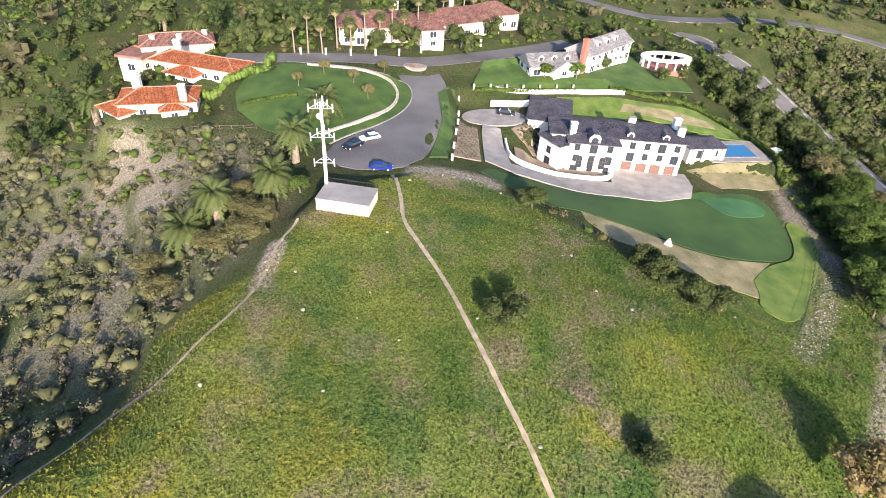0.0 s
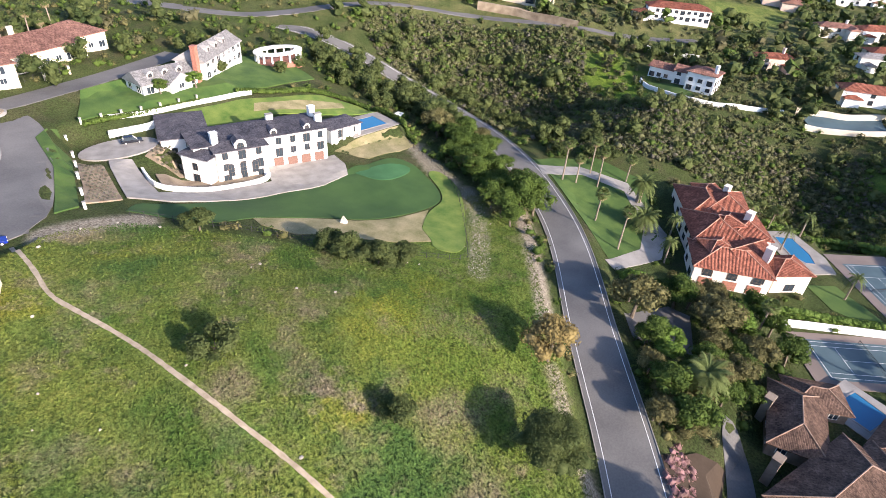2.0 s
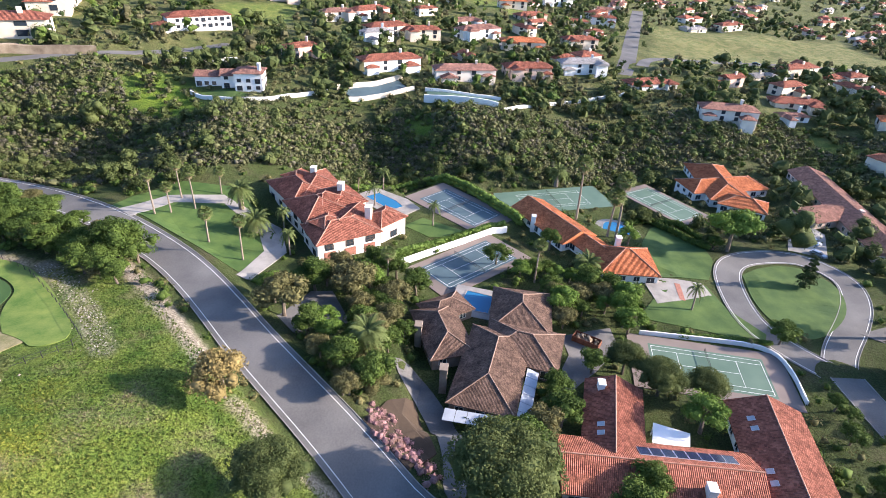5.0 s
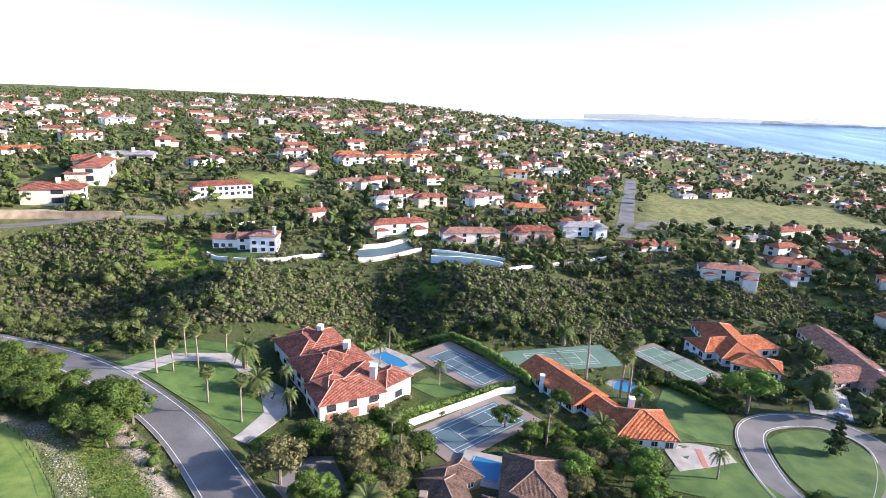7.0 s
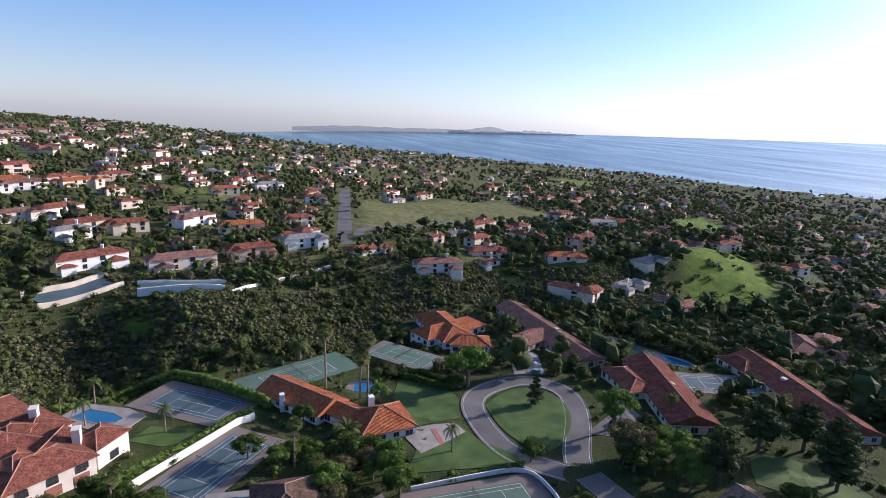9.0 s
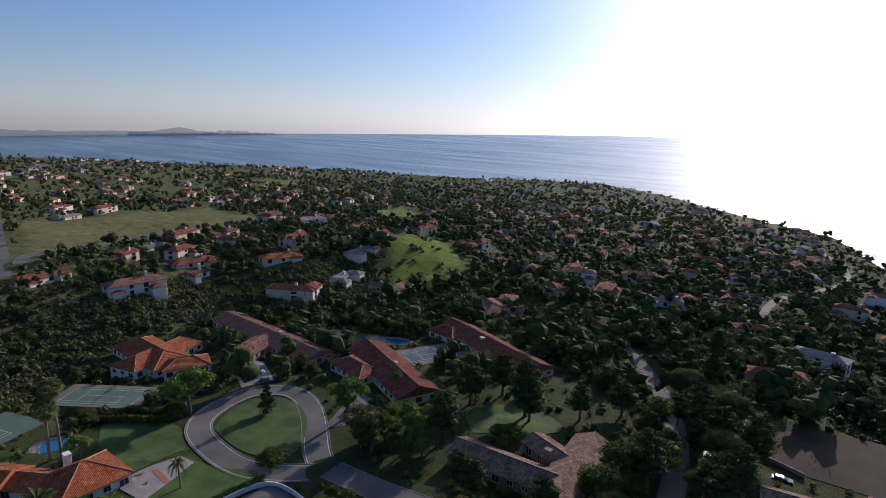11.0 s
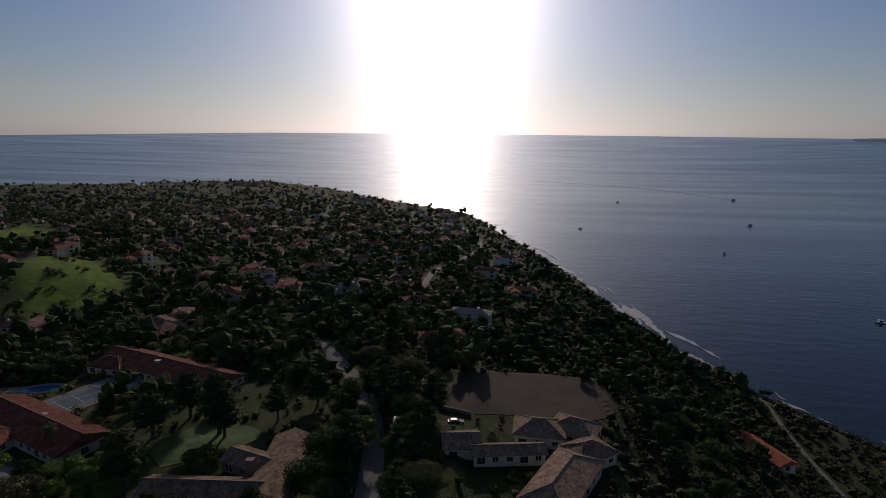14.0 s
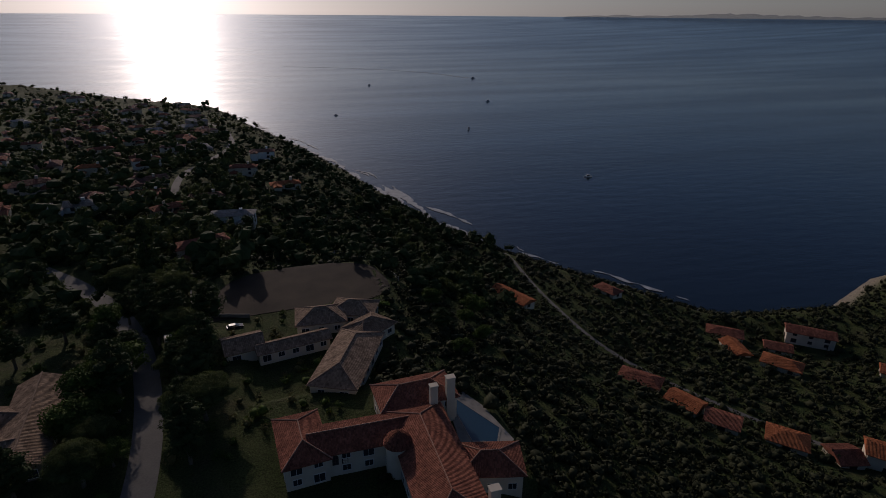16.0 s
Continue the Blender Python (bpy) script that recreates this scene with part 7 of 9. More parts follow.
house("white rim villa of staggered blocks with brown tiled roofs", [((-236, -122), (-238, -110), 8, 4.5, 0.35, "gable", 14.6), ((-236, -111), (-238, -103), 9, 5.5, 0.35, "gable", 14.6), ((-234, -104), (-236, -93), 10, 7.5, 0.35, "hip", 14.6)], "white", "mauve", None, chimneys=((-234, -94, 10, 1.5),), frame_mat="dark_frame", gap=2.6, name="villa", category="villa")
drape("lawn", [(-227, -118), (-221, -109), (-220, -97), (-227, -97), (-231, -108)], M["lawn"], "sunlit lawn below the rim villa", "lawn", 0.12)
house("long white villa with a red roof above the ridge road", [((-292, -163), (-312, -139), 11, 6.2, 0.35, "hip", 25), ((-284, -163), (-292, -161), 8, 3.2, 0.35, "hip", 25)], "white", "terracotta", None, frame_mat="dark_frame", gap=2.8, name="villa", category="villa")

# ---- things on the near roofs: solar panels, skylights ----
def on_roof(x, y, z, turn, tilt, w, h, name, mat, label, parent_category):
    ob = empty(name, pose(x, y, z, 0, 0, turn) @ pose(0, 0, 0, tilt, 0, 0), label, parent_category)
    part("frame", boxed(-w / 2, -h / 2, 0, w / 2, h / 2, 0.08, bevel=0.02), M["steel"], ob)
    part("glass_face", boxed(-w / 2 + 0.06, -h / 2 + 0.06, 0.08, w / 2 - 0.06, h / 2 - 0.06, 0.1), M[mat], ob)
    return ob


for k, (x, y) in enumerate([(-19, 96), (-33, 100), (-21, 112), (-36, 116), (-24, 130), (-39, 132), (-31, 148), (-45, 150), (-41, 165), (-55, 178)]):
    plant(("pine", "broad")[k % 2], x, y, 0.95, 0.8, "trees of the shaded street")
low_wall("rubble_wall", [(-216, -211), (-227, -199), (-232, -187), (-240, -167)], 3.6, 1.0, "soil", "tall pale rubble wall above the ridge road")


# ---- trees that fill the gardens, spaced apart and clear of walls and paving ----
def grove(ring, n, kinds, r0, r1, group, seed, apart=0.9):
    rng_ = np.random.default_rng(seed)
    ring = np.array(ring, float)
    lo, hi = ring.min(0), ring.max(0)
    p_ = lo + (hi - lo) * rng_.uniform(0, 1, (n * 14, 2))
    p_ = p_[inside(p_, ring)]
    rad_ = rng_.uniform(r0, r1, len(p_))
    ok_ = np.ones(len(p_), bool)
    for c in CLEAR:
        a, b = c.min(0) - 3, c.max(0) + 3
        m_ = np.flatnonzero(ok_ & (p_ > a).all(1) & (p_ < b).all(1))
        if len(m_):
            d_, _ = to_line(p_[m_], np.r_[c, c[:1]])
            ok_[m_] = ~(inside(p_[m_], c) | (d_ < 1.6))
    for line, _, half, _ in ROADS.values():
        d_, _ = to_line(p_, line)
        ok_ &= d_ > half + 1.8
    done_ = []
    for q, r_ in zip(p_[ok_], rad_[ok_]):
        if len(done_) >= n:
            break
        if any(np.hypot(*(q - o)) < apart * (r_ + s_) * 0.62 for o, s_ in done_):
            continue
        done_.append((q, r_))
        kind = kinds[int(rng_.integers(len(kinds)))]
        base = {"shrub": 2.4, "pine": 5.2, "conifer": 2.6, "big": 4.0}.get(kind, 4.0)
        plant(kind, float(q[0]), float(q[1]), r_ / base, float(rng_.uniform(0.75, 0.95)), group)


grove([(-99, -74), (-106, -84), (-112, -96), (-118, -108), (-126, -124), (-136, -142), (-140, -164), (-131, -164), (-122, -140), (-112, -120), (-106, -102), (-100, -88), (-95, -77)], 52, ("broad", "olive", "broad"), 3.2, 5.4, "trees between the lawn and the road", 30, 0.62)
grove([(-160, -96), (-150, -110), (-158, -150), (-166, -190), (-176, -190), (-172, -140), (-170, -100)], 22, ("shrub", "olive", "broad"), 2.4, 4.0, "bushes beyond the road", 29)
# plots without trees: drawn in the order of the gardens
grove([(-88, -30), (-100, -44), (-116, -34), (-124, -24), (-116, -12), (-104, -14), (-92, -12), (-82, -20)], 22, ("broad", "olive", "broad", "light"), 2.8, 4.6, "trees beside the villa", 31)
grove([(-70, -24), (-84, -34), (-80, -16), (-72, -14)], 7, ("broad", "olive"), 2.4, 3.6, "trees beside the road", 32)
grove([(-118, 14), (-134, 8), (-136, 28), (-124, 44), (-108, 40), (-106, 24)], 16, ("broad", "light", "olive"), 2.4, 3.8, "trees behind the brown house", 33)
grove([(-56, 2), (-48, 10), (-44, 40), (-40, 80), (-56, 84), (-56, 60), (-58, 10)], 16, ("broad", "pine", "olive"), 3.0, 5.0, "trees along the lower street", 34)
grove([(-88, 66), (-76, 70), (-60, 70), (-60, 82), (-90, 80)], 8, ("broad", "shrub"), 2.0, 3.2, "trees by the loop road", 35)
grove([(-105, 92), (-92, 92), (-84, 100), (-100, 118), (-108, 104)], 10, ("light", "broad"), 3.0, 4.6, "trees at the loop road's end", 36)
grove([(-134, 54), (-150, 54), (-146, 66), (-160, 76), (-176, 78), (-186, 60), (-170, 38)], 10, ("broad", "shrub", "light"), 2.0, 3.6, "garden trees by the palms", 37)
grove([(-176, -46), (-190, -30), (-200, -8), (-206, 30), (-216, 60), (-228, 76), (-214, 66), (-196, 10), (-186, -40)], 26, ("broad", "olive"), 2.5, 4.4, "trees along the canyon's edge", 38)
grove([(-230, 110), (-238, 130), (-214, 146), (-190, 150), (-196, 190), (-178, 230), (-150, 256), (-130, 224), (-156, 200), (-150, 176), (-168, 146), (-200, 140)], 34, ("broad", "olive", "pine", "broad"), 3.0, 5.0, "trees of the lower gardens", 39)
grove([(-30, 190), (-10, 196), (12, 214), (10, 330), (-20, 400), (-70, 380), (-110, 300), (-96, 250), (-60, 230), (-40, 210)], 60, ("pine", "broad", "olive"), 3.5, 6.0, "trees of the seaward gardens", 40)
grove([(-18, 96), (-12, 120), (-20, 152), (-30, 190), (-56, 196), (-46, 160), (-44, 130), (-40, 96)], 26, ("big", "pine", "broad", "big"), 4.2, 6.8, "dark trees along the lower street", 41)
grove([(40, 120), (44, 180), (60, 240), (50, 330), (80, 300), (90, 220), (60, 140)], 40, ("broad", "olive", "pine"), 3.0, 5.0, "trees along the bluff edge", 42)
grove([(84, -150), (100, -150), (130, -200), (110, -230), (70, -225), (60, -205), (90, -200)], 22, ("broad", "olive", "pine"), 3.0, 5.0, "trees above the western slope", 43)
grove([(20, -176), (60, -182), (66, -230), (-60, -240), (-56, -212), (-20, -208), (10, -196)], 34, ("broad", "pine", "date", "broad"), 3.0, 5.5, "trees behind the manor", 44)
grove([(-74, -206), (-110, -200), (-130, -180), (-128, -150), (-112, -150), (-106, -190), (-80, -214)], 26, ("broad", "olive"), 3.0, 4.6, "trees at the head of the canyon", 45)

# ---- more of the buildings: dormers, arches, pavilion, turret ----
def facing(x, y, z, nx, ny):
    """A frame whose -y looks along (nx, ny)."""
    return pose(x, y, z, 0, 0, math.degrees(math.atan2(ny, nx)) + 90)


def arch_ring(w, h, y, n=8):
    r_ = w / 2
    return [(-r_, y, 0), (r_, y, 0)] + [(r_ * math.cos(math.pi * k / n), y, h - r_ + r_ * math.sin(math.pi * k / n)) for k in range(n + 1)]


def arched_window(parent, m, w, h):
    bm = bmesh.new()
    a, b = arch_ring(w + 0.24, h + 0.12, -0.06), arch_ring(w, h, -0.06)
    va, vb, vc = [bm.verts.new(p) for p in a], [bm.verts.new(p) for p in b], [bm.verts.new((p[0], 0.05, p[2])) for p in a]
    n = len(a)
    for i in range(n):
        j = (i + 1) % n
        bm.faces.new((va[i], va[j], vb[j], vb[i]))
        bm.faces.new((vc[i], vc[j], va[j], va[i]))
    box(bm, -0.035, -0.055, 0.0, 0.035, -0.03, h - 0.05)
    for z in (h * 0.3, h * 0.6):
        box(bm, -w / 2, -0.053, z - 0.03, w / 2, -0.032, z + 0.03)
    win = part("window", bm, M["dark_frame"], parent, "dark-framed arched window")
    win.matrix_basis = m
    bm = bmesh.new()
    bm.faces.new([bm.verts.new((p[0], -0.03, p[2])) for p in arch_ring(w, h, 0)])
    part("pane", bm, M["glass"], win)
    return win


def dormer(parent, world, w, h, depth, wall, roof):
    """A small gabled or round-headed roof window, its front at the frame's -y side."""
    body = bmesh.new()
    v = []
    for y in (0, depth):
        v.append([body.verts.new(p) for p in ((-w / 2, y, -0.8), (w / 2, y, -0.8), (w / 2, y, h), (w * 0.22, y, h + w * 0.3), (-w * 0.22, y, h + w * 0.3), (-w / 2, y, h))])
    body.faces.new(v[0])
    body.faces.new(v[1][::-1])
    for i in range(6):
        body.faces.new((v[0][i], v[1][i], v[1][(i + 1) % 6], v[0][(i + 1) % 6]))
    bmesh.ops.recalc_face_normals(body, faces=body.faces[:])
    d = part("dormer", body, M[wall], parent)
    d.matrix_basis = parent.matrix_basis.inverted() @ world
    cap = bmesh.new()
    prof = [(-w / 2 - 0.15, h - 0.05), (-w * 0.22, h + w * 0.3 + 0.08), (w * 0.22, h + w * 0.3 + 0.08), (w / 2 + 0.15, h - 0.05)]
    rows = [[cap.verts.new((px_, y, pz_ + dz)) for px_, pz_ in prof] for y, dz in ((-0.2, 0.06), (depth, 0.06), (depth, -0.04), (-0.2, -0.04))]
    for r0, r1 in zip(rows, rows[1:] + rows[:1]):
        for i in range(3):
            cap.faces.new((r0[i], r0[i + 1], r1[i + 1], r1[i]))
    bmesh.ops.recalc_face_normals(cap, faces=cap.faces[:])
    part("dormer_roof", cap, M[roof], d)
    arched_window(d, pose(0, -0.02, 0.05), w * 0.55, h * 0.95)
    return d


MN, MD, M0 = Vector((0.164, 0.986)), Vector((-0.986, 0.164)), Vector((-43, -135.5))
for along, off, z, w, h in ((10.1, 9.2, 23.6, 2.8, 2.0), (19.5, 5.2, 24.2, 1.7, 1.4), (28.3, 5.2, 24.2, 1.7, 1.4)):
    q = M0 + MD * along + MN * off
    dormer(mansion, facing(q.x, q.y, z, *MN), w, h, 3.0, "white", "slate")
for k, (along, z, w, h) in enumerate([(7.2, 17.4, 1.3, 3.2), (10.1, 17.4, 1.3, 3.2), (13.0, 17.4, 1.3, 3.2)]):
    q = M0 + MD * along + MN * 9.36
    arched_window(mansion, mansion.matrix_basis.inverted() @ facing(q.x, q.y, z, *MN), w, h)
for along, off, top in ((32.5, 2.0, 11.8), (20.5, -1, 12.2)):
    q = M0 + MD * along + MN * off
    ch = part("chimney", boxed(-0.9, -0.6, -1, 0.9, 0.6, top, bevel=0.04), M["white"], mansion)
    ch.matrix_basis = mansion.matrix_basis.inverted() @ facing(q.x, q.y, 15.2, *MN)
    part("chimney_cap", boxed(-1.0, -0.7, top + 0.004, 1.0, 0.7, top + 0.3, bevel=0.06), M["concrete"], ch)
# balcony over the garages
q = M0 + MD * 26.5 + MN * 5.6
bal = part("balcony", boxed(-2.4, -1.1, 3.7, 2.4, 0.0, 3.95, bevel=0.03), M["white"], mansion, "white balcony with a dark iron rail")
bal.matrix_basis = mansion.matrix_basis.inverted() @ facing(q.x, q.y, 15.2, *MN)
bm = bmesh.new()
box(bm, -2.4, -1.1, 4.85, 2.4, -1.05, 4.9)
for k in range(19):
    box(bm, -2.38 + k * 0.26, -1.09, 3.95, -2.35 + k * 0.26, -1.06, 4.85)
part("rail", bm, M["iron"], bal)
# pool arcade between the mansion and its terrace
for k in range(4):
    q = Vector((-81.5 - 2.7 * k, -130.3 - 0.16 * k))
    col_ = part("column", boxed(-0.45, -0.45, -1.0, 0.45, 0.45, 3.3, bevel=0.03), M["white"], mansion)
    col_.matrix_basis = mansion.matrix_basis.inverted() @ pose(q.x, q.y, 17.0, 0, 0, 3.5)

COTTAGE = next(o for o in bpy.data.objects if o.name == "cottage")
for k in range(3):
    q = Vector((-46.5, -171.7)) + Vector((-0.983, -0.184)) * 4.3 * k + Vector((-0.184, 0.983)) * 2.9
    dormer(COTTAGE, facing(q.x, q.y, 25.5 + 4.0, -0.184, 0.983), 1.7, 1.3, 2.4, "white", "grey_roof")
    q = Vector((-65, -178.5)) + Vector((-0.745, -0.667)) * 5.2 * k + Vector((-0.667, 0.745)) * 2.9
    dormer(COTTAGE, facing(q.x, q.y, 25.5 + 6.7, -0.667, 0.745), 1.7, 1.3, 2.4, "white", "grey_roof")
ch = part("chimney", boxed(-0.9, -0.7, -1, 0.9, 0.7, 10.5, bevel=0.04), M["brick"], COTTAGE, "tall red brick chimney")
ch.matrix_basis = COTTAGE.matrix_basis.inverted() @ pose(-60.5, -170.5, 25.5, 0, 0, 40)
part("chimney_cap", boxed(-1.0, -0.8, 10.504, 1.0, 0.8, 10.8, bevel=0.04), M["brick"], ch)

PX, PY = -95.0, -187.0
PZ = max(ground(PX + dx, PY + dy) for dx in (-7, 7) for dy in (-4, 4)) + 0.15
pav = empty("pavilion", Matrix.Translation((PX, PY, PZ)), "oval white garden pavilion with an open arcade on a brick floor", "pavilion")


def oval_slab(rx, ry, z0, z1, inner=None, n=28):
    bm = bmesh.new()
    o = [[bm.verts.new((rx * math.cos(2 * math.pi * k / n), ry * math.sin(2 * math.pi * k / n), z)) for k in range(n)] for z in (z0, z1)]
    if inner:
        i_ = [[bm.verts.new((inner[0] * math.cos(2 * math.pi * k / n), inner[1] * math.sin(2 * math.pi * k / n), z)) for k in range(n)] for z in (z0, z1)]
    for k in range(n):
        j = (k + 1) % n
        bm.faces.new((o[0][k], o[0][j], o[1][j], o[1][k]))
        if inner:
            bm.faces.new((i_[0][j], i_[0][k], i_[1][k], i_[1][j]))
            bm.faces.new((o[1][k], o[1][j], i_[1][j], i_[1][k]))
            bm.faces.new((o[0][j], o[0][k], i_[0][k], i_[0][j]))
    if not inner:
        bm.faces.new(o[1])
        bm.faces.new(o[0][::-1])
    return bm


part("floor_slab", oval_slab(8.6, 5.6, -3, 0.0), M["brick"], pav, "red brick floor")
part("ring_roof", oval_slab(8.8, 5.8, 2.7, 3.25, (6.2, 3.4)), M["white"], pav)
for k in range(16):
    a = 2 * math.pi * (k + 0.5) / 16
    c_ = part("column", boxed(-0.28, -0.28, 0, 0.28, 0.28, 2.7, bevel=0.03), M["white"], pav)
    c_.matrix_basis = pose(8.2 * math.cos(a), 5.2 * math.sin(a), 0.002, 0, 0, math.degrees(a))
CLEAR.append(np.array([(PX - 9, PY - 6), (PX + 9, PY - 6), (PX + 9, PY + 6), (PX - 9, PY + 6)]))

unit = empty("cooling_unit", pose(-113, -142, ground(-113, -142), 0, 0, 20), "white boxed cooling unit beside the hedge", "cooling unit")
part("casing", boxed(-1.6, -1.1, -0.3, 1.6, 1.1, 1.7, bevel=0.06), M["white"], unit)
part("grille", boxed(-1.2, -1.13, 0.3, 1.2, -1.1, 1.4, bevel=0.01), M["iron"], unit)

# the bluff villa's stair turret
VILLA = next(o for o in bpy.data.objects if o.name.startswith("villa") and "turret" in o.get("label", ""))
TX, TY = 18.6, 82.8
bm = bmesh.new()
tube(bm, ((0, 0, -2), (0, 0, 7.2)), (2.3, 2.3), 20)
tur = part("turret", bm, M["cream"], VILLA, "round stair turret under a tiled cone")
tur.matrix_basis = VILLA.matrix_basis.inverted() @ pose(TX, TY, 3.0)
bm = bmesh.new()
uvl = bm.loops.layers.uv.new("slope")
prof = [(2.8, 7.0), (2.2, 8.1), (1.3, 8.9), (0.5, 9.35), (0.05, 9.5)]
rings_ = [[bm.verts.new((r_ * math.cos(2 * math.pi * k / 20), r_ * math.sin(2 * math.pi * k / 20), z)) for k in range(20)] for r_, z in prof]
for i in range(4):
    for k in range(20):
        f = bm.faces.new((rings_[i][k], rings_[i][(k + 1) % 20], rings_[i + 1][(k + 1) % 20], rings_[i + 1][k]))
        for lp, (u, w_) in zip(f.loops, ((k, i), (k + 1, i), (k + 1, i + 1), (k, i + 1))):
            lp[uvl].uv = (u * 0.84, w_ * 1.1)
bm.faces.new(rings_[0][::-1])
part("turret_roof", bm, M["terracotta"], tur)
for k in range(7):
    q = Vector((5.4 + 1.75 * k, 85.06))
    arched_window(VILLA, VILLA.matrix_basis.inverted() @ facing(q.x, q.y, 5.6, -0.028, -1.0), 0.95, 2.2)

# garage doors and tall openings of the white villa by the road
ROADVILLA = next(o for o in bpy.data.objects if o.name.startswith("villa") and "barrel-tile" in o.get("label", ""))
for along in (3.2, 8.8, 14.4):
    q = Vector((-128.5, -43)) + Vector((-0.568, 0.823)) * along + Vector((0.823, 0.568)) * 6.05
    g = part("garage_door", boxed(-1.6, -0.08, 0.05, 1.6, 0.06, 2.4, bevel=0.03), M["brick"], ROADVILLA, "dark brown panelled garage door")
    g.matrix_basis = ROADVILLA.matrix_basis.inverted() @ facing(q.x, q.y, 3.0, 0.823, 0.568)
    arched_window(ROADVILLA, ROADVILLA.matrix_basis.inverted() @ facing(q.x, q.y, 5.9, 0.823, 0.568), 2.0, 2.2)

# ---- houses below the bluff ----
for n, (a, b, w, two) in enumerate([((109, 137), (117.5, 127), 7, 0), ((115.5, 120), (119.5, 111), 7, 0), ((120, 109), (126, 102), 7, 0), ((135, 100), (142, 92), 8, 0), ((147, 88), (154, 86), 8, 0), ((157, 86), (164, 78), 8, 1), ((188, 181), (199, 171), 8, 0), ((184, 165), (181, 153), 7, 0), ((206, 165), (214, 158), 7, 0), ((185, 147.5), (193, 136), 8, 0), ((222, 169), (236, 156), 8, 1), ((90, 201), (97, 184), 7, 0), ((153, 219), (157, 208), 7, 0), ((232, 132), (240, 122), 8, 0)]):
    g = min(ground(*a), ground(*b))
    house("low cream house with a long red tiled roof below the bluff", [(a, b, w, 5.4 if two else 3.0, 0.4, "gable" if n % 3 else "hip", g)], "cream", "orange" if n % 2 else "terracotta", None, frame_mat="dark_frame", gap=5, group="houses below the bluff", deep=4)

M["sheet"] = surface("translucent_sheet", (0.30, 0.33, 0.36), (0.42, 0.45, 0.48), 0.5, 0.35, 0.1, 3)
# ---- roof panels, shades and skylights ----
for k in range(8):
    on_roof(-69.0, 32 + 2.05 * k, 6.3, 90, -22.8, 1.95, 2.8, "solar_panel", "solar", "dark blue solar panel on a tiled roof", "solar panel")
for x, y, z, turn in ((-74.5, 25.6, 6.0, -9), (-72.5, 25.3, 6.0, -9), (-79.6, 53.8, 5.9, -5.5), (-77.2, 53.6, 5.9, -5.5), (-67.8, 52.6, 5.9, -5.5), (-65.4, 52.4, 5.9, -5.5)):
    on_roof(x, y, z, turn, 22.8, 1.1, 1.3, "skylight", "sheet", "square roof skylight on red tiles", "skylight")
shade = empty("patio_roof", Matrix.Translation((-74.4, 38.3, ground(-74.4, 38.3))), "pale slatted patio roof on slim posts", "patio roof")
CORNERS = [(-3.0, -2.5), (-1.2, 3.7), (2.7, 2.6), (1.7, -3.7)]
bm = bmesh.new()
lo_, hi_ = [bm.verts.new((x, y, 3.0)) for x, y in CORNERS], [bm.verts.new((x, y, 3.12)) for x, y in CORNERS]
bm.faces.new(hi_)
bm.faces.new(lo_[::-1])
for i in range(4):
    bm.faces.new((lo_[i], lo_[(i + 1) % 4], hi_[(i + 1) % 4], hi_[i]))
bmesh.ops.recalc_face_normals(bm, faces=bm.faces[:])
part("canopy", bm, M["white"], shade)
for x, y in CORNERS:
    p_ = part("post", boxed(-0.08, -0.08, -0.5, 0.08, 0.08, 2.998), M["frame"], shade)
    p_.location = (x * 0.93, y * 0.93, 0)
RANCH = next(o for o in bpy.data.objects if o.name.startswith("ranch_house") and "brown" in o.get("label", ""))
for a, b, out in (((-75.6, -2.5), (-74.4, 10.5), (0.99, -0.17)), ((-74.4, 10.5), (-88.5, 13.2), (0.17, 0.985))):
    a, b, out = Vector(a), Vector(b), Vector(out)
    n = 6
    for k in range(n):
        p0, p1 = a.lerp(b, k / n), a.lerp(b, (k + 0.96) / n)
        bm = bmesh.new()
        top_ = [(p0.x, p0.y, 5.0), (p1.x, p1.y, 5.0), (p1.x + out.x * 2.4, p1.y + out.y * 2.4, 4.4), (p0.x + out.x * 2.4, p0.y + out.y * 2.4, 4.4)]
        t_, u_ = [bm.verts.new(p) for p in top_], [bm.verts.new((p[0], p[1], p[2] - 0.08)) for p in top_]
        bm.faces.new(t_)
        bm.faces.new(u_[::-1])
        for i in range(4):
            bm.faces.new((u_[i], u_[(i + 1) % 4], t_[(i + 1) % 4], t_[i]))
        bmesh.ops.recalc_face_normals(bm, faces=bm.faces[:])
        s_ = part("veranda_sheet", bm, M["sheet"], RANCH, "pale translucent veranda sheet")
        s_.matrix_basis = RANCH.matrix_basis.inverted()

# ---- a skip of rubble in the yard ----
skip = empty("skip", pose(-103.3, 27.5, ground(-103.3, 27.5) + 0.16, 0, 0, 62), "rusty open skip heaped with rubble", "skip")
M["rust"] = surface("rusted_steel", (0.10, 0.035, 0.02), (0.22, 0.09, 0.05), 1.2, 0.8, 0.3, metal=0.2)
part("floor_plate", boxed(-3.0, -1.2, 0.1, 3.0, 1.2, 0.2), M["rust"], skip)
for dims in ((-3.1, -1.3, 0.1, 3.1, -1.18, 1.5), (-3.1, 1.18, 0.1, 3.1, 1.3, 1.5), (-3.1, -1.18, 0.1, -2.98, 1.18, 1.5), (2.98, -1.18, 0.1, 3.1, 1.18, 1.5)):
    part("side", boxed(*dims, bevel=0.02), M["rust"], skip)
rk = np.random.default_rng(3)
